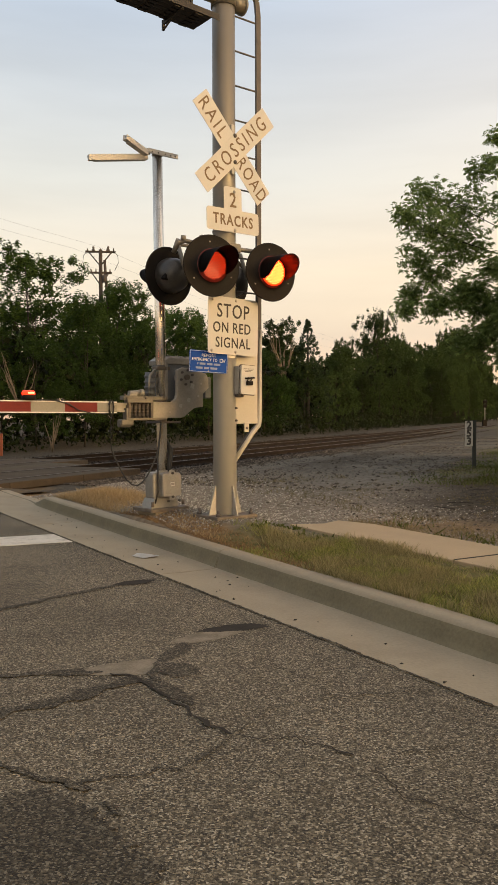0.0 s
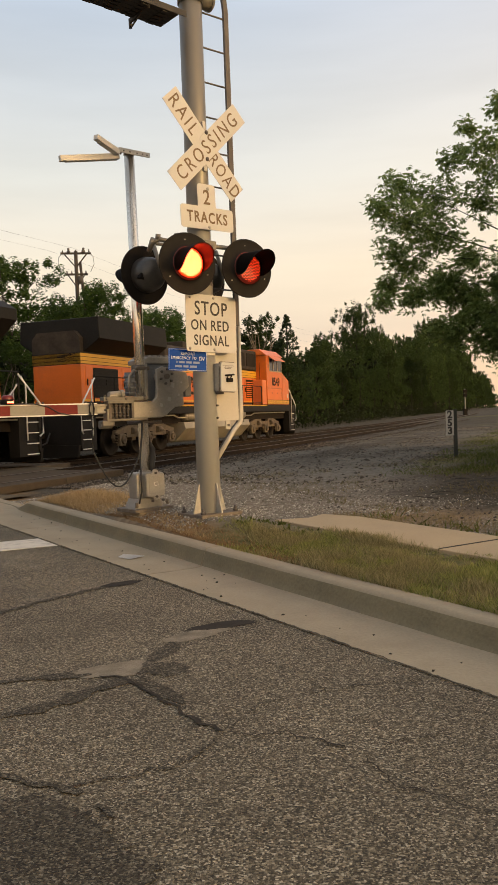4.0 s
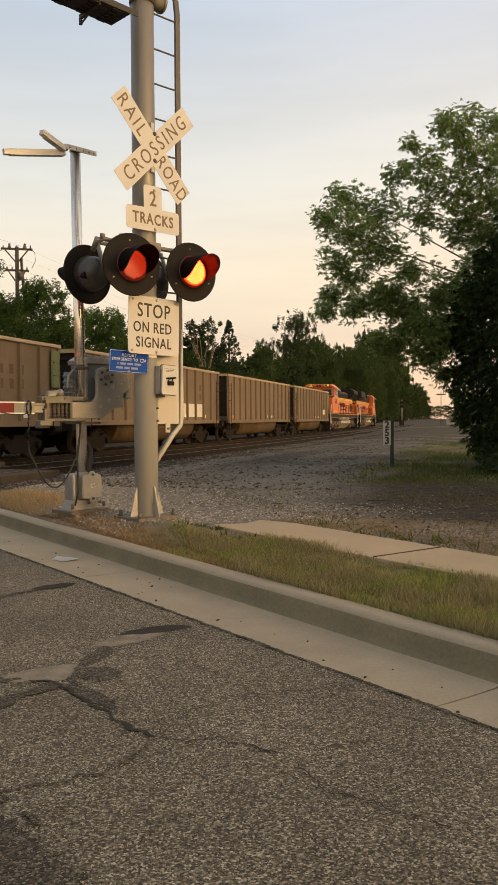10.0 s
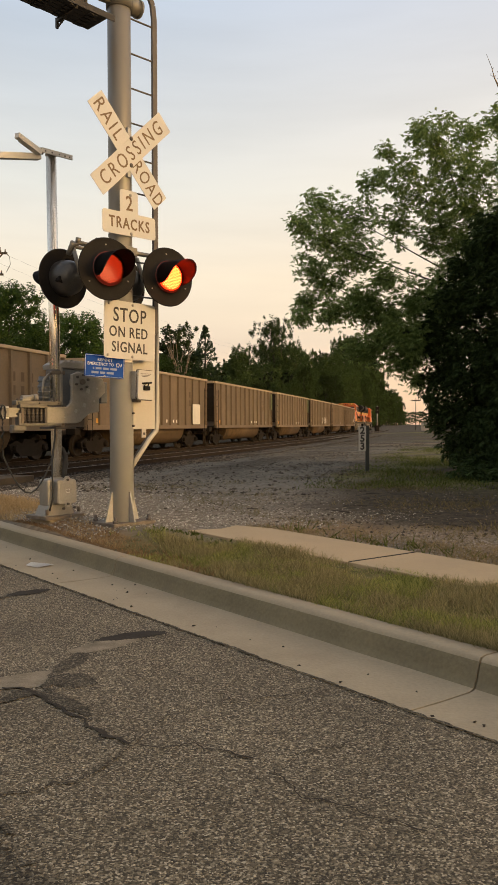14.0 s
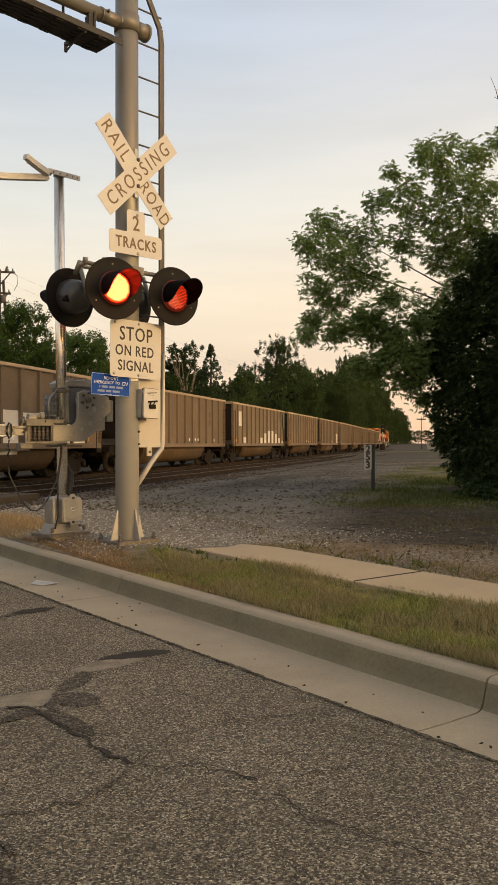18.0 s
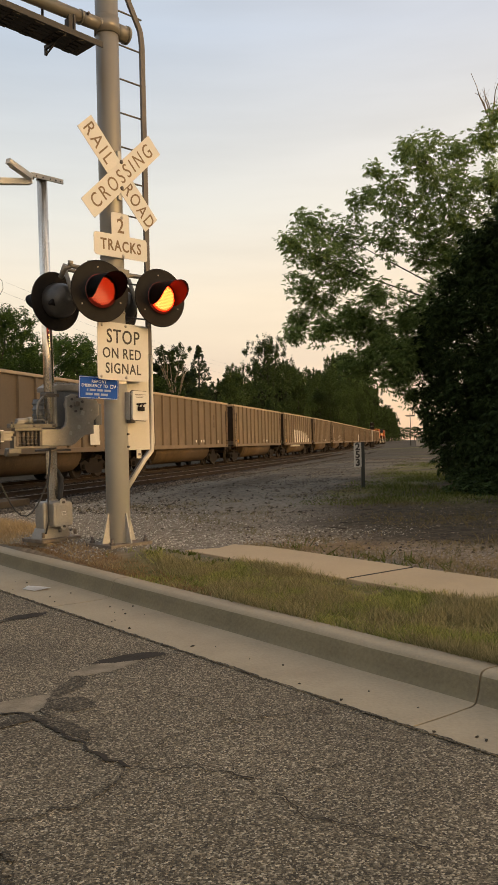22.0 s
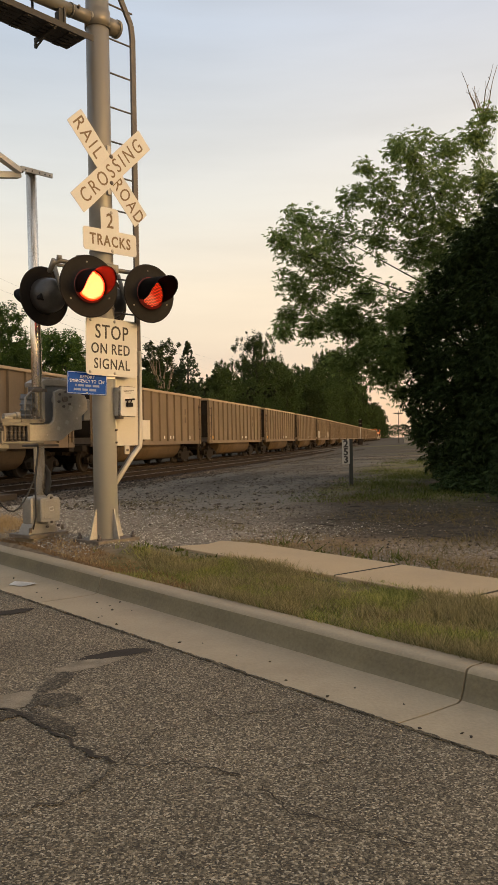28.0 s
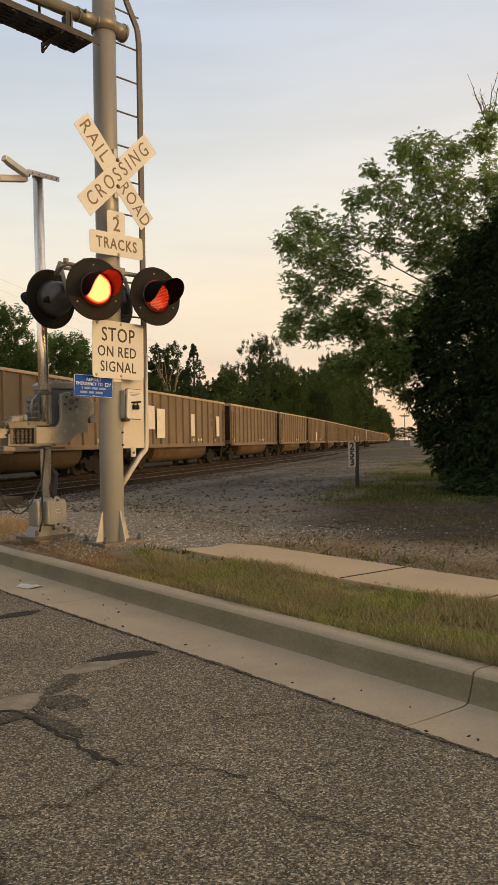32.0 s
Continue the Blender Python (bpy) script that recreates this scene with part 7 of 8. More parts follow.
            part("louvres", bm, ORANGE if style == 0 and y0 > 0 else LOCOBLACK, g)
    # cab and nose are one broad body with flush sides
    w = 1.50
    ws = 8.55 if style == 0 else 8.02
    cab_b = 6.12 if style == 0 else 5.75
    prof = [(cab_b, 1.74), (ws, 1.74), (ws, 3.42), (ws - 0.14, 4.30), (cab_b, 4.30)]
    part("cab", prism(B(), prof, -w, w, "yz", bevel=0.03), ORANGE, lo, "orange crew cab")
    roof = [(-1.54, 4.26), (-1.16, 4.58), (1.16, 4.58), (1.54, 4.26)]
    part("cab_roof", prism(B(), roof, cab_b - 0.1, ws + 0.10, "xz", bevel=0.03), ORANGE, lo, "orange cab roof")
    bm = B()
    side, mid, low = (3.04, 3.32, 1.74) if style == 0 else (3.22, 3.50, 1.74)
    f = [(-w + 0.04, nf, low), (w - 0.04, nf, low), (w - 0.04, nf, side), (0.5, nf, mid), (-0.5, nf, mid), (-w + 0.04, nf, side)]
    g = [(-w, ws, low), (w, ws, low), (w, ws, 3.42), (0.5, ws, 3.52), (-0.5, ws, 3.52), (-w, ws, 3.42)]
    fv, gv = [bm.verts.new(p) for p in f], [bm.verts.new(p) for p in g]
    bm.faces.new(fv)
    bm.faces.new(gv[::-1])
    for i in range(6):
        q = bm.faces.new((fv[i], gv[i], gv[(i + 1) % 6], fv[(i + 1) % 6]))
        q.material_index = 1 if i in (2, 3, 4) else 0
    bmesh.ops.recalc_face_normals(bm, faces=bm.faces[:])
    es = [e for e in bm.edges if abs(e.verts[0].co.x) > 1 and abs(e.verts[1].co.x) > 1 and e.verts[0].co.y == nf and e.verts[1].co.y == nf and e.verts[0].co.z != e.verts[1].co.z and e.verts[0].co.x == e.verts[1].co.x]
    bmesh.ops.bevel(bm, geom=es, offset=0.12, segments=4, affect="EDGES", profile=0.5)
    part("nose", bm, (ORANGE, ORANGE if style == 0 else LOCOBLACK), lo, "broad orange nose")
    for x in (-1, 1):
        # striping along the foot of cab and nose
        part("stripe_band", box(B(), x * (w + 0.003) - 0.005, x * (w + 0.003) + 0.005, cab_b, nf - 0.15, 1.76, 2.0 if style == 0 else 2.12), LOCOBLACK, lo)
        for z0, z1 in (((1.80, 1.87), (1.90, 1.97)) if style == 0 else ((1.80, 1.87), (1.90, 1.98), (2.01, 2.09))):
            part("stripe", box(B(), x * (w + 0.007) - 0.005, x * (w + 0.007) + 0.005, cab_b, nf - 0.15, z0, z1), YELLOW, lo, "yellow stripe")
        y0 = cab_b + 0.42 if style == 0 else cab_b + 0.22
        for k, ww in enumerate((0.50, 0.56, 0.52)):
            if style == 0 and k == 2:
                ww = 0.62
            wi = part("cab_window", box(B(), x * (w + 0.004) - 0.006, x * (w + 0.004) + 0.006, y0, y0 + ww, 3.50, 4.12), GLASS, lo, "dark side window")
            bm = B()
            for a, b_, c, d in ((y0 - 0.04, y0 + ww + 0.04, 4.12, 4.17), (y0 - 0.04, y0 + ww + 0.04, 3.45, 3.50), (y0 - 0.04, y0, 3.50, 4.12), (y0 + ww, y0 + ww + 0.04, 3.50, 4.12)):
                box(bm, x * (w + 0.01) - 0.012, x * (w + 0.01) + 0.012, a, b_, c, d)
            part("frame", bm, CHORD, wi, "worn aluminium window frame")
            y0 += ww + 0.09
        part("sun_shade", prism(B(), [(x * 1.5, 4.22), (x * 1.84, 3.98), (x * 1.84, 4.01), (x * 1.5, 4.27)], cab_b + 0.3, ws - 0.5, "xz"), SHADE, lo, "faded orange window awning")
        part("marker", box(B(), x * (w + 0.004) - 0.006, x * (w + 0.004) + 0.006, nf - 0.42, nf - 0.27, 2.1 if style == 0 else 3.0, 2.32 if style == 0 else 3.08), STENCIL, lo, "small pale square plate")
        for z in (2.60, 2.50):
            part("panel_joint", box(B(), x * (w + 0.003) - 0.004, x * (w + 0.003) + 0.004, cab_b + 0.2, nf - 1.3, z - 0.008, z + 0.008) if z > 2.55 else box(B(), x * (w + 0.003) - 0.004, x * (w + 0.003) + 0.004, nf - 1.32, nf - 1.30, 2.0, 2.6), RUSTPLATE, lo)
        for y in (cab_b + 0.7, cab_b + 1.5):
            part("cab_bolt", rod(B(), (x * w, y, 2.35), (x * (w + 0.02), y, 2.35), 0.03, seg=8), RUSTPLATE, lo)
        part("cab_door", box(B(), x * (hw + 0.2) - 0.01, x * (hw + 0.2) + 0.01, cab_b - 0.02, cab_b - 0.01, 1.9, 3.9), LOCOBLACK, lo)
        part("door_recess", box(B(), x * 1.2 - 0.27, x * 1.2 + 0.27, cab_b - 0.6, cab_b - 0.02, 1.76, 3.0, bevel=0.03), SHADE, lo, "orange battery box behind the cab")
        side_letters(lo, x * (w + 0.012), (cab_b + 1.33) if style == 0 else cab_b + 1.30, 2.92, 0.60, number)
    for x in (-0.66, 0.66):
        wi = part("windscreen", prism(B(), [(x - 0.56, 3.58), (x + 0.56, 3.58), (x + 0.56 * (1 if x < 0 else 0.92), 4.12), (x - 0.56 * (1 if x > 0 else 0.92), 4.12)], -0.01, 0.01, "xz", m=pose(0, ws + 0.556, 0, 9, 0, 0)), GLASS, lo, "dark blue-tinted windscreen")
        nb = part("number_board", box(B(), x * 1.15 - 0.30, x * 1.15 + 0.30, ws + 0.08, ws + 0.16, 4.33, 4.55, bevel=0.01), LOCOBLACK, lo, "amber-lit number board" if style == 1 else "")
        if style == 1:
            lettering("number", number, 0.27, NUMBERLIGHT, nb, Matrix.Translation((x * 1.15, ws + 0.165, 4.44)) @ pose(0, 0, 0, 90, 0, 180), 1.0, 0.95, 0.006, 0.003, "glowing amber numerals")
    for x in (-0.13, 0.13):
        part("headlight", rod(B(), (x, ws + 0.05, 4.42), (x, ws + 0.17, 4.42), 0.095, seg=14), GLASS, lo, "round headlight")
        part("ditch_light", rod(B(), (x * 6.4, deck - 0.05, 1.50), (x * 6.4, deck + 0.05, 1.50), 0.09, seg=14), GLASS, lo, "round ditch light")
    # marks drawn as plain slanted shapes
    for x in (-1, 1):
        xx0, xx1 = (hw + 0.022, hw + 0.030) if x > 0 else (-hw - 0.030, -hw - 0.022)
        bm = slanted_mark(B(), -3.2, 2.50, 0.44, 0.86, 0.17, lambda m_, p: prism(m_, p, xx0, xx1, "yz"))
        prism(bm, [(-3.6, 2.16), (-3.6, 2.36), (0.9, 2.27), (1.5, 2.25)], xx0, xx1, "yz")
        part("company_mark", bm, LOCOBLACK, lo, "black slanted blocks over a tapering bar")
    bm = slanted_mark(B(), -1.22, 2.62, 0.30, 0.50, 0.10, lambda m_, p: prism(m_, [(-a, b) for a, b in p], nf + 0.004, nf + 0.012, "xz"))
    prism(bm, [(1.25, 2.42), (1.25, 2.52), (-1.2, 2.47)], nf + 0.004, nf + 0.012, "xz")
    part("nose_mark", bm, LOCOBLACK, lo, "black slanted blocks on the nose")
    for z0, z1 in ((1.80, 1.88), (1.92, 2.0), (2.04, 2.12)):
        part("nose_stripe", box(B(), -1.30, 1.30, nf, nf + 0.006, z0, z1), YELLOW if z0 != 1.92 else LOCOBLACK, lo)
    for x in (-1, 1):
        part("nose_grab", tube(B(), [(x * 0.5, nf + 0.02, 2.75), (x * 0.5, nf + 0.14, 2.72), (x * 0.85, deck - 0.25, 2.2), (x * 0.98, deck - 0.1, 1.74)], 0.022, 6), WHITEPAINT, lo, "white bent grab rail")
        railing(lo, x * 1.44, tail + 0.9, cab_b - 0.7, 1.74, 2.66, 13)
    for y, e in ((1, deck), (-1, tail)):
        bm = box(B(), -1.48, 1.48, min(e, e - y * 0.12), max(e, e - y * 0.12), 0.42, 1.42, bevel=0.02)
        prism(bm, [(-1.40, 0.12), (1.40, 0.12), (1.45, 0.5), (-1.45, 0.5)], min(e, e + y * 0.10), max(e, e + y * 0.10), "xz")
        part("pilot", bm, LOCOBLACK, lo, "black pilot plate")
        part("coupler", box(B(), -0.15, 0.15, min(e, e + y * 0.68), max(e, e + y * 0.68), 0.72, 0.98, bevel=0.03), CARDARK, lo)
        for x in (-1, 1):
            part("step_well", box(B(), min(x * 1.08, x * 1.44), max(x * 1.08, x * 1.44), min(e - y * 0.1, e - y * 0.95), max(e - y * 0.1, e - y * 0.95), 0.30, 1.42), LOCOBLACK, lo, "black step well")
            for k in range(4):
                part("step_edge", box(B(), x * 1.455 - 0.02, x * 1.455 + 0.02, min(e - y * 0.12, e - y * 0.62), max(e - y * 0.12, e - y * 0.62), 0.345 + 0.30 * k, 0.372 + 0.30 * k), WHITEPAINT, lo, "white step edge")
            part("grab_iron", tube(B(), [(x * 1.50, e - y * 0.66, 0.75), (x * 1.50, e - y * 0.66, 2.3), (x * 1.46, e - y * 0.8, 2.55)], 0.022, 6), WHITEPAINT, lo, "white grab iron")
            part("grab_iron", tube(B(), [(x * 1.50, e - y * 0.10, 0.85), (x * 1.53, e + y * 0.02, 0.95), (x * 1.53, e + y * 0.02, 1.7), (x * 1.46, e - y * 0.92, 2.6)], 0.026, 6), WHITEPAINT, lo, "white slanting grab iron")
        part("hose", tube(B(), [(0.4, e + y * 0.1, 0.9), (0.42, e + y * 0.3, 0.6), (0.3, e + y * 0.5, 0.5), (0.15, e + y * 0.6, 0.7)], 0.03, 6), BLACKRUBBER, lo)
    return lo


LOCODUST = plain("dusty_black_hood_paint", (0.040, 0.032, 0.025), 0.75, 0, 0.3, 1.5, 0.05, 20, spec=0.15, dirt=(0.085, 0.065, 0.048), dirt_amount=0.7)
LOCOTRUCK = plain("dusty_brown_casting", (0.110, 0.080, 0.049), 0.75, 0.0, 0.3, 4, 0.2, 30, dirt=(0.035, 0.026, 0.018), dirt_amount=0.8)
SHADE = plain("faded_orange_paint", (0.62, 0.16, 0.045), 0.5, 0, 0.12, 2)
LOCO = 22.0
CAR = 16.18
train = [(locomotive(0, "8549"), LOCO * 1.5 + 1.4, 0), (locomotive(1, "6333"), LOCO * 0.5, 180)]
first = coal_car()
train.append((first, -CAR * 0.5, 0))
cars = [first]
for k in range(1, 24):
    c = copy_thing(first, Matrix())
    train.append((c, -CAR * (k + 0.5), 0))
    cars.append(c)
# marks that set single cars apart
def panel(car, y0, y1, z0, z1, mat, label):
    part("panel", box(B(), 1.605, 1.610, y0, y1, z0, z1), mat, car, label)


for k, marks in {5: ((4.8, 6.0, 1.25, 2.3),), 
                 12: ((-6.6, -5.8, 1.3, 2.1), (-5.4, -4.8, 1.3, 2.1), (4.4, 5.2, 1.3, 2.1)), 16: ((-2.0, -1.0, 1.3, 2.2),), 19: ((-6.0, -4.9, 1.9, 3.0), (-4.6, -3.5, 1.5, 2.9), (0.6, 1.2, 1.6, 2.8), (5.4, 6.0, 1.6, 2.8))}.items():
    for y0, y1, z0, z1 in marks:
        panel(cars[k], y0, y1, z0, z1, STENCIL, "pale stencilled panel")
panel(cars[0], 6.25, 7.15, 2.1, 3.4, GREEN, "faded green end panel")
panel(cars[0], 4.1, 5.0, 1.62, 2.05, STENCIL, "pale painted square")
for k in (3, 4, 7, 20):
    panel(cars[k], 6.7, 7.2, 2.3, 3.5, GREEN, "faded green end panel")


# pale fills between the ribs of single cars
def bay_fill(car, bay, z0, z1):
    y = -7.2 + 14.4 / 13 * (bay + 0.5)
    part("pale_fill", box(B(), 1.521, 1.525, y - 0.46, y + 0.46, z0, z1), STENCIL, car, "weathered white paint between the ribs")


for i, top in enumerate((2.35, 2.35, 2.30, 2.25, 2.20, 2.10, 1.90, 1.60)):
    bay_fill(cars[9], i + 4, 1.22, top)
part("pale_fill", box(B(), 1.29, 1.335, -3.2, 1.8, 0.86, 1.03), STENCIL, cars[9], "weathered white paint on the tub")
for i in (7, 8, 9, 10):
    bay_fill(cars[2], i, 1.35, 1.98)
for i, top in enumerate((1.60, 1.90, 2.10, 2.10, 1.90, 1.60, 1.40)):
    bay_fill(cars[7], i + 6, 1.22, top)
bay_fill(cars[7], 1, 2.3, 3.2)
bay_fill(cars[7], 2, 1.22, 1.6)
# ---- trees ----
def leaf_quads(centres, radii, per, size, rng, droop=0.35, slim=0.5):
    """Leaves scattered round the centres, as loose pointed four-sided blades."""
    n = len(centres) * per
    c = np.repeat(np.asarray(centres), per, 0)
    r = np.repeat(np.asarray(radii), per)[:, None]
    d = rng.normal(size=(n, 3))
    d /= np.linalg.norm(d, axis=1, keepdims=True)
    p = c + d * r * rng.random((n, 1)) ** 0.45
    ax = rng.normal(size=(n, 3)) + d * 0.5
    ax[:, 2] -= droop
    ax /= np.linalg.norm(ax, axis=1, keepdims=True)
    sd = np.cross(ax, rng.normal(size=(n, 3)))
    sd /= np.linalg.norm(sd, axis=1, keepdims=True) + 1e-9
    L = size * (0.6 + 0.8 * rng.random((n, 1)))
    w = L * slim
    return np.stack([p - ax * L * 0.5, p + sd * w * 0.5, p + ax * L * 0.5, p - sd * w * 0.5], 1)


def leaf_fans(centres, radii, per, size, rng, leaflets=5, slim=0.30):
    """Compound leaves: fans of pointed leaflets that hang outwards from one stalk."""
    n = len(centres) * per
    c = np.repeat(np.asarray(centres), per, 0)
    r = np.repeat(np.asarray(radii), per)[:, None]
    d = rng.normal(size=(n, 3))
    d /= np.linalg.norm(d, axis=1, keepdims=True)
    p = c + d * r * rng.random((n, 1)) ** 0.4
    stalk = rng.normal(size=(n, 3)) * np.array([1, 1, 0.35]) + d * 0.6
    stalk[:, 2] -= 0.25
    stalk /= np.linalg.norm(stalk, axis=1, keepdims=True)
    across = np.cross(stalk, rng.normal(size=(n, 3)) * 0.35 + np.array([0, 0, 1.0]))
    across /= np.linalg.norm(across, axis=1, keepdims=True) + 1e-9
    out = []
    L = size * (0.7 + 0.6 * rng.random((n, 1)))
    for k in range(leaflets):
        f = (k - (leaflets - 1) / 2) / max(1, (leaflets - 1) / 2)
        ax = stalk * (1.0 - 0.55 * abs(f)) + across * f * 0.95
        ax[:, 2] -= 0.30 + 0.25 * rng.random(n)
        ax /= np.linalg.norm(ax, axis=1, keepdims=True)
        sd = np.cross(ax, rng.normal(size=(n, 3)) * 0.5 + np.array([0.2, 0.2, 1.0]))
        sd /= np.linalg.norm(sd, axis=1, keepdims=True) + 1e-9
        q = p - stalk * L * 0.35 * abs(f)
        w = L * slim
        out.append(np.stack([q, q + ax * L * 0.45 + sd * w * 0.5, q + ax * L, q + ax * L * 0.45 - sd * w * 0.5], 1))
    return np.concatenate(out)


def wood_tree(name, seed, shape, mat, twigs=170, per=26, leaf=0.030):
    """A tree of height 1: returns its thing with trunk, limbs and crown."""
    rng = np.random.default_rng(seed)
    ob = thing(name, "leafy green tree in a dense trackside wood", "tree", group="trees of the trackside wood")
    lean = rng.normal(size=2) * 0.008
    pts = [(lean[0] * k, lean[1] * k, 0.95 * k / 6 - 0.02) for k in range(7)]
    bm = tube(B(), pts, [0.012 * (1 - 0.13 * k) for k in range(7)], 7)
    lobes = []
    for k in range(shape["lobes"]):
        h = shape["low"] + (0.93 - shape["low"]) * (k + 0.5) / shape["lobes"]
        a = 2.4 * k + rng.random()
        t = (h - shape["low"]) / (1 - shape["low"])
        rad = shape["wide"] * (1.0 - 0.62 * t ** 1.6) * (0.55 + 0.6 * rng.random())
        c = np.array([rad * math.cos(a), rad * math.sin(a), h + 0.05 * rng.normal()])
        lobes.append((c, 0.125 + 0.085 * rng.random() * (1 - 0.4 * t)))
        tube(bm, [(0, 0, max(h - 0.22, 0.1)), tuple(c * np.array([0.45, 0.45, 1]) - np.array([0, 0, 0.09])), tuple(c)], [0.004, 0.003, 0.0015], 4)
    lobes.append((np.array([0, 0, 0.90]), 0.10))
    part("trunk", bm, BARK, ob)
    cen, rad = [], []
    for k in range(twigs):
        c, r = lobes[k % len(lobes)]
        v = rng.normal(size=3)
        v /= np.linalg.norm(v)
        v[2] = max(v[2], -0.25)
        cen.append(c + v * r * rng.random() ** 0.22 * np.array([1.25, 1.25, 0.70]))
        rad.append(0.020 + 0.026 * rng.random())
    q = leaf_quads(cen, rad, per, leaf, rng)
    mid = q.mean(1, keepdims=True)
    crown = quads_mesh("crown", mid + (q - mid) * np.array([1.25, 1.25, 0.62]), mat, ob)
    return ob


def scaled(x, y, z, h, w, turn):
    return Matrix.LocRotScale((x, y, z), Euler((0, 0, turn)), (w, w, h))


shapes = [dict(lobes=14, low=0.20, wide=0.34), dict(lobes=16, low=0.12, wide=0.40), dict(lobes=13, low=0.26, wide=0.30), dict(lobes=15, low=0.14, wide=0.42), dict(lobes=12, low=0.30, wide=0.34)]
kinds = [wood_tree("broadleaf_tree", 11 + i, s, LEAF, 460, 56, 0.0185) for i, s in enumerate(shapes)]
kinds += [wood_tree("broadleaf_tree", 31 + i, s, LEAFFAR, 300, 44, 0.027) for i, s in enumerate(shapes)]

# skyline of the far wood: bearing in degrees and height in hundredths of the distance
SKY = [(-60, 17), (-30, 18), (-17, 17.8), (-13.4, 18), (-10, 17), (-7.7, 16.5), (-6, 14), (-4.7, 12.2), (-1, 12.2), (0.6, 12.5), (1.8, 10.8), (3.4, 11.2), (5, 11.0), (7.2, 10.2), (7.6, 10.8), (9.8, 10.8), (10.8, 10.0), (11.6, 9.2), (12.4, 8.4), (13.4, 9.2), (15.4, 8.0), (15.8, 5.0), (16.1, 3.9), (17.1, 3.9), (17.7, 2.0), (18.7, 1.0)]
rng = np.random.default_rng(5)
used = [0] * 10
spots = []
for row, (d0, step) in enumerate(((24.0, 3.4), (28.0, 3.6), (33.0, 4.0))):
    s = -42.0
    while s < 950:
        p, a = rail_at(s, d0 + 0.6 * rng.normal())
        spots.append((p, row))
        s += (step + s * (0.026 if s < 60 else 0.034) if s > 0 else step * 1.4) * (0.8 + 0.4 * rng.random())
for p, row in spots:
    b_ = math.degrees(math.atan2(p.x, p.y))
    dist = math.hypot(p.x, p.y)
    e = np.interp(b_, [q[0] for q in SKY], [q[1] for q in SKY]) / 100
    top = 1.25 + e * dist
    lift = 1.0 + 0.14 * smoothstep(-2.0, -8.0, b_) + 0.10 * smoothstep(9.5, 13.0, b_)
    h = lift * top * ((0.55 + 0.25 * rng.random()) if row == 0 else (0.58 + 0.42 * rng.random()) if row == 1 else (0.68 + 0.40 * rng.random()))
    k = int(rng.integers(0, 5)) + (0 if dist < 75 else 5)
    w = max(h * (0.50 + 0.28 * rng.random()), 3.6) * (1.0 if row == 0 else 1.1) * (1.0 - 0.30 * smoothstep(2.0, 9.0, b_))
    m = scaled(p.x, p.y, 0.0, h, w, rng.random() * 6.28)
    if used[k] == 0:
        kinds[k].matrix_basis = m
    else:
        o = copy_thing(kinds[k], Matrix())
        o.matrix_basis = m
    used[k] += 1

# trees that close the view where the line bends away, and beside the drive far off
for s_, d_, h_ in ((980, -6, 13), (985, 6, 15), (990, 14, 14), (1000, 22, 16), (975, -18, 13), (240, -22, 7), (255, -27, 8), (300, -24, 9), (350, -26, 9), (190, -24, 6), (420, -24, 9), (520, -22, 10)):
    p, a = rail_at(s_, d_)
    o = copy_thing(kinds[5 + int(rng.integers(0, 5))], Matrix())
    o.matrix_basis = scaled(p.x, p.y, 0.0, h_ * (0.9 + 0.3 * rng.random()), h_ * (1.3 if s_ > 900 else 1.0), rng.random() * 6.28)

# leaf mass inside the wood; a dark leaf colour stands for its shade
inner = thing("wood_interior", "leaf mass inside the wood, coloured dark for the shade there", "brush", kind="stuff")
cen, rad = [], []
for i in range(2600):
    s = -40 + 330 * rng.random() ** 1.5
    p, a = rail_at(s, 25.5 + 7 * rng.random())
    b_ = math.degrees(math.atan2(p.x, p.y))
    e = np.interp(b_, [q[0] for q in SKY], [q[1] for q in SKY]) / 100
    top = 0.58 * (1.25 + e * math.hypot(p.x, p.y))
    cen.append((p.x, p.y, 0.2 + (top - 0.2) * rng.random()))
    rad.append(0.7 + 0.7 * rng.random())
quads_mesh("leaves", leaf_quads(cen, rad, 24, 0.46, rng, 0.35, 0.7), LEAFSHADE, inner)

# low brush at the foot of the wood, its leaves coloured dark for shade
brush = thing("undergrowth", "tangled low green brush along the foot of the wood", "brush", kind="stuff")
cen, rad = [], []
for i in range(1500):
    s = -20 + 400 * rng.random() ** 1.7
    p, a = rail_at(s, 21.8 + 2.2 * rng.random())
    cen.append((p.x, p.y, 0.15 + 1.9 * rng.random() ** 1.3))
    rad.append(0.35 + 0.4 * rng.random())
quads_mesh("leaves", leaf_quads(cen, rad, 26, 0.20, rng), LEAFSHADE, brush)

# spruce
def spruce(p, h, seed):
    rng = np.random.default_rng(seed)
    ob = thing("spruce_tree", "dark pointed spruce rising above the wood", "tree", Matrix.Translation(p))
    part("trunk", rod(B(), (0, 0, 0), (0, 0, h), 0.22, 0.03, 8), BARK, ob)
    cen, rad = [], []
    for k in range(int(h * 26)):
        z = h * (0.15 + 0.85 * rng.random() ** 0.8)
        r = (1 - z / h) * h * 0.40 * (0.4 + 0.6 * rng.random()) + 0.1
        a = rng.random() * 6.28
        cen.append((r * math.cos(a), r * math.sin(a), z - r * 0.25))
        rad.append(0.08 + 0.40 * (1 - z / h))
    quads_mesh("crown", leaf_quads(cen, rad, 18, 0.26, rng, 0.6, 0.3), NEEDLE, ob)
    return ob


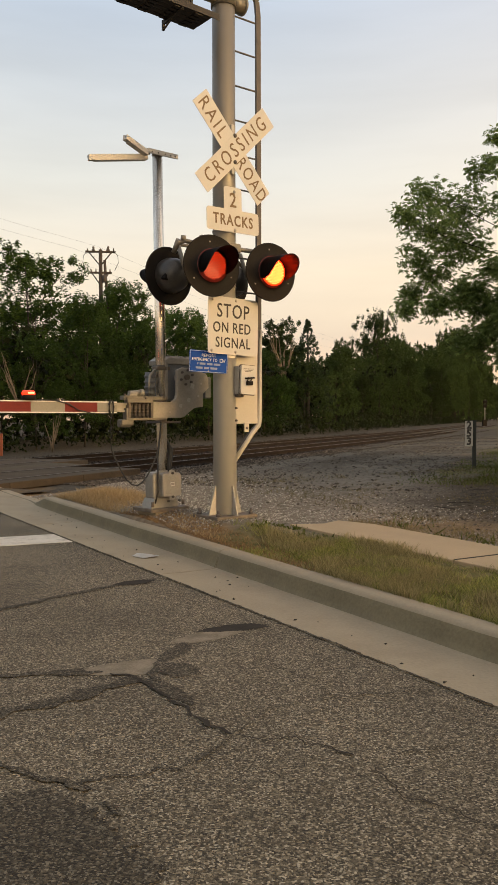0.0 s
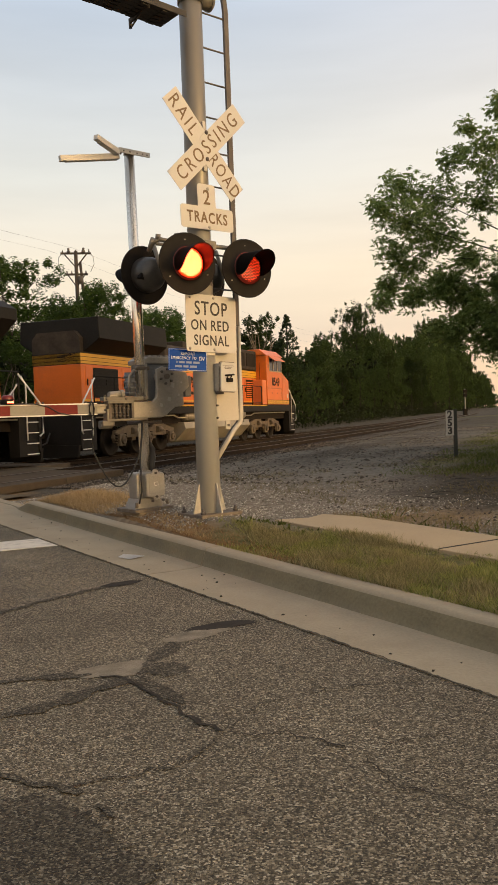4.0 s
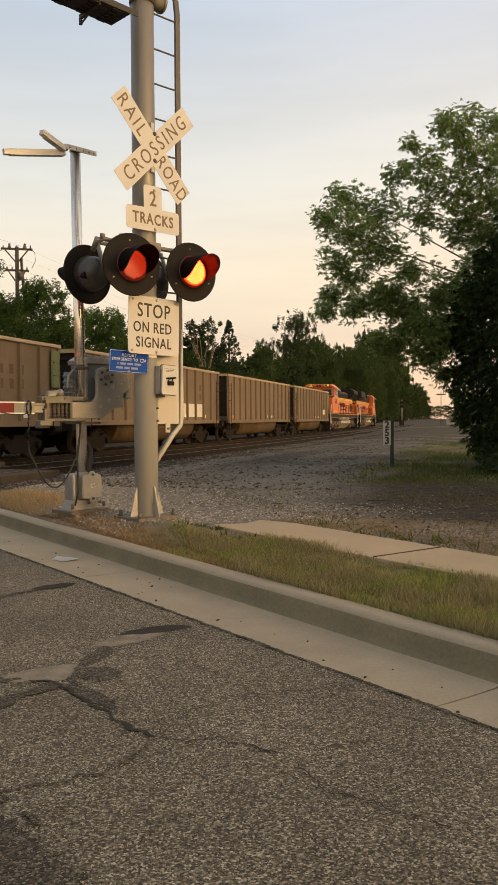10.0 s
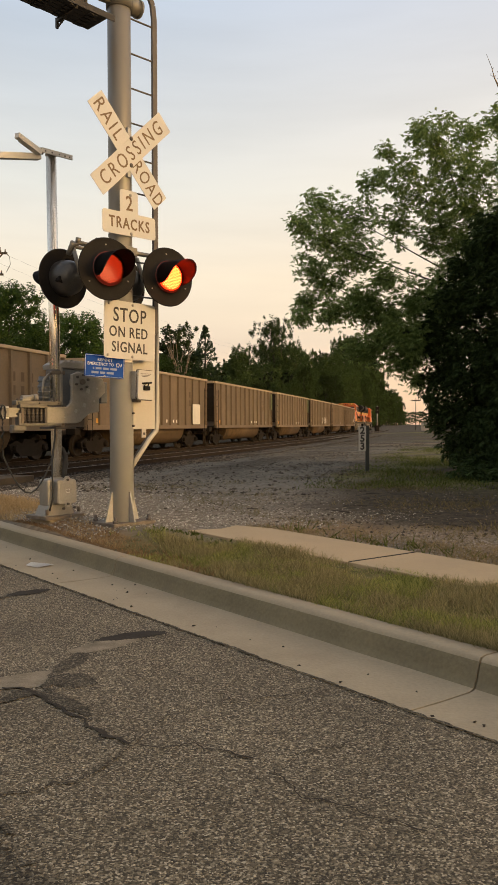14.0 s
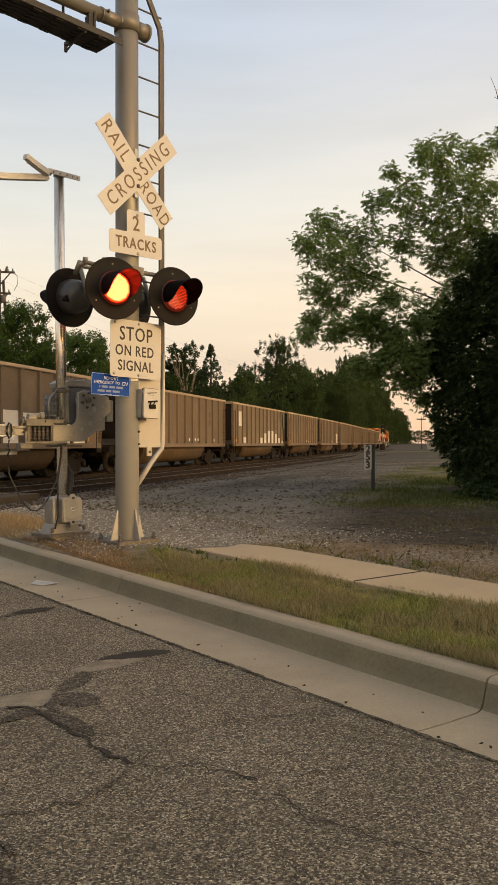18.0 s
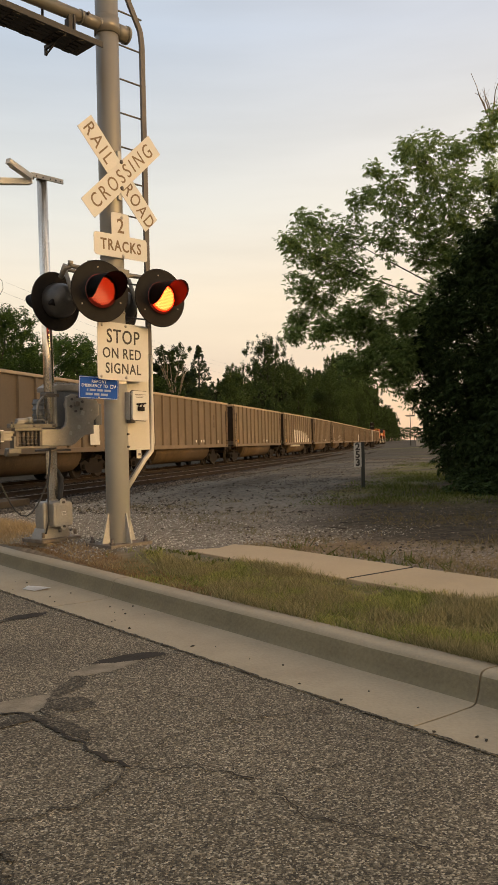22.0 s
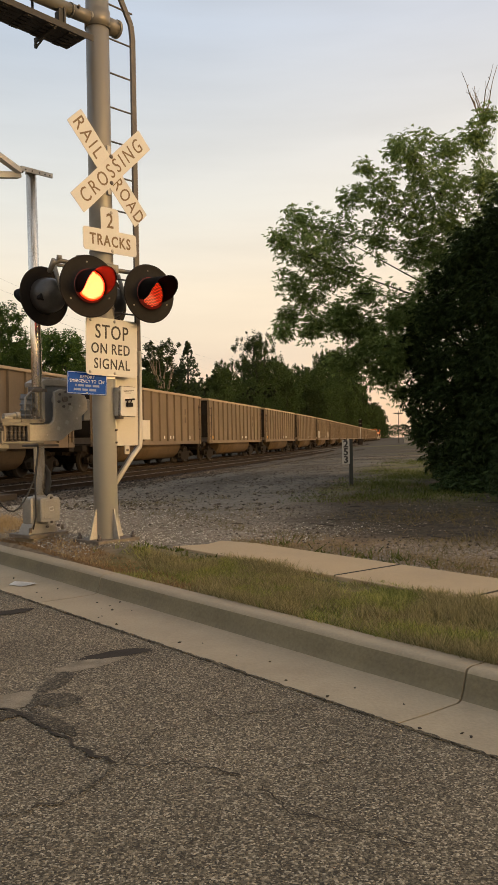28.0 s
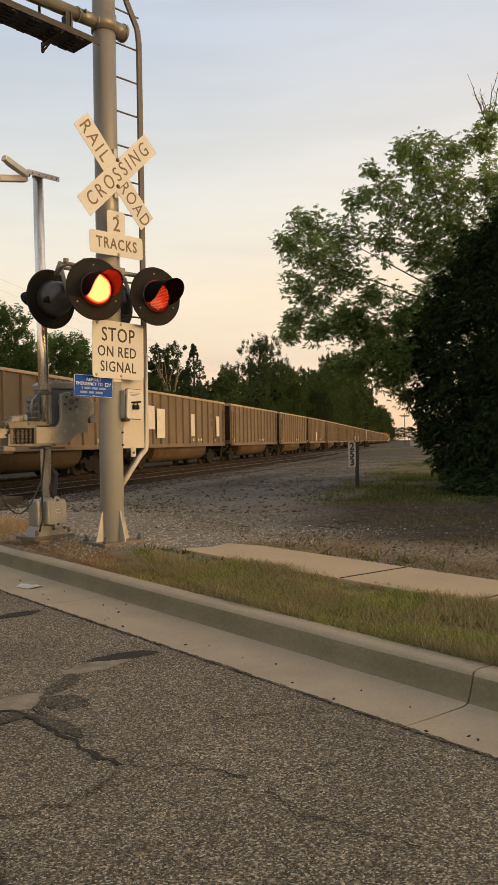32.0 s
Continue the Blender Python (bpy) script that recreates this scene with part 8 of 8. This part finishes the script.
spruce(Vector((4.9, 78, 0)), 1.25 + 0.124 * 78, 3)
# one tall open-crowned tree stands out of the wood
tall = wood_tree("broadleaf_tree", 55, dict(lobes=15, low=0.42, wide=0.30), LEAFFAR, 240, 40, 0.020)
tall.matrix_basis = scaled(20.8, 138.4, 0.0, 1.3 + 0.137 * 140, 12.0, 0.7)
tagged(tall, "tall open-crowned tree rising above the wood")
spruce(Vector((-0.6, 74, 0)), 1.25 + 0.110 * 74, 4)

# bare twigs at the foot of the wood
def bare_shrub(p, h, seed, n=7, label="leafless pale shrub standing at the wood's edge"):
    rng = np.random.default_rng(seed)
    ob = thing("bare_shrub", label, "shrub", Matrix.Translation(p))
    bm = B()
    for k in range(n):
        a, l = rng.random() * 6.28, h * (0.6 + 0.4 * rng.random())
        q = [Vector((0, 0, 0))]
        d = Vector((0.35 * math.cos(a), 0.35 * math.sin(a), 1)).normalized()
        for i in range(5):
            q.append(q[-1] + (d + Vector(rng.normal(size=3) * 0.12)) * l / 5)
        tube(bm, q, [k_ * max(1.0, h / 1.3) for k_ in (0.018, 0.015, 0.012, 0.009, 0.006, 0.004)], 5)
        for i in (2, 3, 4):
            e = q[i] + Vector(rng.normal(size=3) * 0.2 + np.array([0, 0, 0.35])) * l * 0.3
            tube(bm, [q[i], (q[i] + e) / 2 + Vector(rng.normal(size=3) * 0.03), e], [0.008, 0.005, 0.003], 4)
    part("branch", bm, plain("pale_dead_wood", (0.20, 0.15, 0.10), 0.9, 0, 0.2), ob)


bare_shrub(Vector((-9.2, 31.0, 1.6)), 2.4, 1)
bare_shrub(Vector((-8.0, 31.0, 0.0)), 1.8, 2)
bare_shrub(Vector((2.6, 78, 5.0)), 5.5, 6, 12, "leafless grey treetop among the green trees")

# the near tree beside the drive
def near_tree():
    rng = np.random.default_rng(77)
    ob = thing("ash_tree", "tall leafy tree overhanging the gravel drive", "tree", Matrix.Translation((10.6, 21.0, 0.0)))
    base = Vector((10.6, 21.0, 0.0))
    bm = tube(B(), [(0, 0, -0.1), (0.1, 0, 1.5), (0.0, 0.2, 3.4), (-0.2, 0.2, 5.6), (-0.1, 0.1, 8.0), (0.2, 0, 10.5), (0.3, 0, 12.5)], [0.36, 0.30, 0.26, 0.20, 0.15, 0.09, 0.04], 12)
    # sprays of the crown: bearing, elevation and radius in hundredths of the distance
    lobes = [(12.0, 27.0, 2.4), (10.5, 24.5, 1.8), (12.2, 22.7, 3.5), (14.1, 25.4, 2.4), (14.3, 21.0, 3.1), (10.9, 19.3, 1.7), (12.3, 17.6, 2.4), (10.9, 15.3, 1.3), (10.4, 13.4, 0.7), (12.7, 14.1, 1.6), (14.8, 15.2, 2.4),
             (16.1, 12.9, 2.4), (14.2, 9.7, 1.2), (15.8, 9.5, 2.0), (17.6, 11.3, 2.7), (17.2, 7.5, 1.0), (18.7, 5.9, 1.3), (16.5, 33.2, 0.8), (15.8, 29.6, 1.7), (17.8, 30.2, 2.3), (18.7, 35.5, 1.4), (20.0, 34.0, 3.1),
             (22.1, 34.4, 2.5), (24.1, 35.8, 1.8), (21.6, 29.6, 3.4), (19.2, 27.0, 3.0), (16.9, 25.1, 2.1), (19.7, 22.7, 2.4), (22.4, 24.7, 3.2), (24.3, 30.0, 3.4), (16.6, 17.8, 2.0), (18.3, 14.5, 1.8), (18.0, 8.8, 1.6), (19.3, 16.8, 1.7), (18.9, 11.0, 1.8), (24.8, 38.5, 1.0),
             (20.3, 14.7, 2.0), (20.8, 18.6, 2.2), (21.6, 22.0, 2.2), (23.8, 23.2, 2.6), (18.0, 7.6, 0.9)]
    cen, rad = [], []
    hub = Vector((-0.1, 0.15, 5.2))
    for b_, e, r in lobes:
        a, dist = radians(b_), 20.0 + 2.0 * rng.random()
        c = Vector((dist * math.sin(a), dist * math.cos(a), 1.25 + e / 100 * dist)) - base
        rr = r / 100 * dist
        mid = hub.lerp(c, 0.5) + Vector((0, 0, -0.5 - 0.5 * rng.random())) + Vector(rng.normal(size=3) * 0.45)
        start = Vector((0, 0.1, max(2.8, min(c.z * 0.72, 9.5))))
        if r > 2.3:
            tube(bm, [start, start.lerp(mid, 0.6), mid, mid.lerp(c, 0.6), c], [0.040, 0.030, 0.022, 0.013, 0.006], 6)
        k = int((30 if e > 16 else 66) * (rr / 0.6) ** 2) + 8
        for i in range(3):
            cen.append(np.array(mid.lerp(c, 0.45 + 0.18 * i)) + rng.normal(size=3) * 0.12)
            rad.append(0.14 + 0.10 * rng.random())
        for i in range(k):
            v = rng.normal(size=3)
            v /= np.linalg.norm(v)
            q = np.array(c) + v * rr * 1.12 * rng.random() ** 0.45 * np.array([1, 1, 0.9])
            cen.append(q)
            rad.append(0.14 + 0.20 * rng.random())
            if i % 4 == 0:
                tube(bm, [c, Vector(q)], [0.008, 0.003], 4)
    part("trunk", bm, BARK, ob)
    quads_mesh("crown", leaf_fans(cen, rad, 14, 0.105, rng), LEAFNEAR, ob)


near_tree()
bare_shrub(Vector((9.7, 21.2, 9.9)), 1.9, 21, 6, "leafless dead top of a trackside tree")


def dark_thicket():
    rng = np.random.default_rng(31)
    ob = thing("thicket", "dense dark green shrubs in shade beside the drive, continued unseen as a shade screen", "shrub", kind="stuff")
    # its edge: bearing by elevation in hundredths; tops by bearing
    edge = ((-14, -12, -8.7, -5.3, -1.8, 1, 5, 9.3, 14, 20, 25.5, 32), (25.5, 23.7, 22.1, 21.2, 19.9, 19.3, 18.8, 18.6, 19.4, 20.8, 22.0, 23.6))
    cen, rad = [], []
    while len(cen) < 5700:
        # bearings past 26 are out of view, added to shade the verge
        b_, e = rng.uniform(17.5, 62), rng.uniform(-12, 34)
        inside = b_ - np.interp(e, *edge) - 0.9 * noise.noise((b_ * 0.7, e * 0.35, 3.0))
        if inside < 0 or e > np.interp(b_, (19, 22, 24, 27, 40, 62), (18, 22, 26, 31, 40, 40)) + 3 * noise.noise((b_ * 0.9, 4.0, 1.0)):
            continue
        if inside > 9 and rng.random() < 0.55:
            continue
        dist = np.interp(b_, (19, 22, 26, 32, 62), (20.5, 19.0, 17.0, 14.5, 13.0)) * (1 if e > -4 else 1 + 0.045 * (e + 4)) + 0.9 * noise.noise((b_ * 0.45, e * 0.22, 8.0)) + rng.random() ** 2 * (3.0 if inside > 1 else 0.8)
        a = radians(b_)
        z = 1.25 + e / 100 * dist
        if z < 0.12:
            continue
        cen.append((dist * math.sin(a), dist * math.cos(a), z))
        rad.append(0.16 + 0.17 * rng.random())
    quads_mesh("leaves", leaf_fans(cen, rad, 16, 0.125, rng), THICKET, ob)
    # what fills its inside, in leaves coloured dark for shade
    cen, rad = [], []
    for k in range(900):
        b_ = rng.uniform(23.0, 62)
        dist = np.interp(b_, (19, 22, 26, 32, 62), (23.5, 22.0, 20.0, 17.5, 16.0)) + rng.random() * 2
        a = radians(b_)
        cen.append((dist * math.sin(a), dist * math.cos(a), 0.2 + (3.0 if b_ < 26 else 6.0) * rng.random()))
        rad.append(0.6)
    quads_mesh("inner_leaves", leaf_quads(cen, rad, 40, 0.26, rng, 0.35, 0.6), LEAFSHADE, ob)


dark_thicket()
# ---- what moves ----
def front_gap(t):
    """How far along the railway the gap behind the locomotives has come."""
    return 60.09 + 12.576 * (t - 9) + 0.0117 * (t - 9) ** 2


def flashes(first, every, on, end):
    """The times at which a lamp comes on and goes off."""
    out, t = [], first
    while t < end:
        out.append((t, t + on))
        t += every
    return out


def shuttle(ob, spans, off, on, end):
    """A lamp insert that is pushed forward into its lens while it is lit and drawn back into the dark housing between."""
    rows = []
    lit = any(a <= 0 < b_ for a, b_ in spans)
    rows.append((0.0, on if lit else off))
    for a, b_ in spans:
        for t, before, after in ((a, off, on), (b_, on, off)):
            if 0.05 < t < end - 0.05:
                rows.append((t - 1 / 30, before))
                rows.append((t, after))
    rows.append((end, rows[-1][1]))
    walk(ob, rows)


def motions():
    for ob, off, turn in train:
        rows = []
        for i in range(33):
            c, a = rail_at(front_gap(i) + off, FAR_TRACK, RAIL_Z)
            rows.append((float(i), Matrix.Translation(c) @ pose(0, 0, 0, 0, 0, turn - math.degrees(a))))
        walk(ob, rows)
    every = 1.082
    shuttle(mod_l, flashes(0.42, every, 0.60, 32), pose(0, 0, -0.06), pose(0, 0, 0.046), 32.0)
    shuttle(mod_r, flashes(-0.07, every, 0.49, 32), pose(0, 0, -0.06), pose(0, 0, 0.046), 32.0)
    shuttle(gmod, flashes(-0.20, every, 0.575, 32), pose(0, 0, 0.002), pose(0, 0, 0.051), 32.0)


motions()
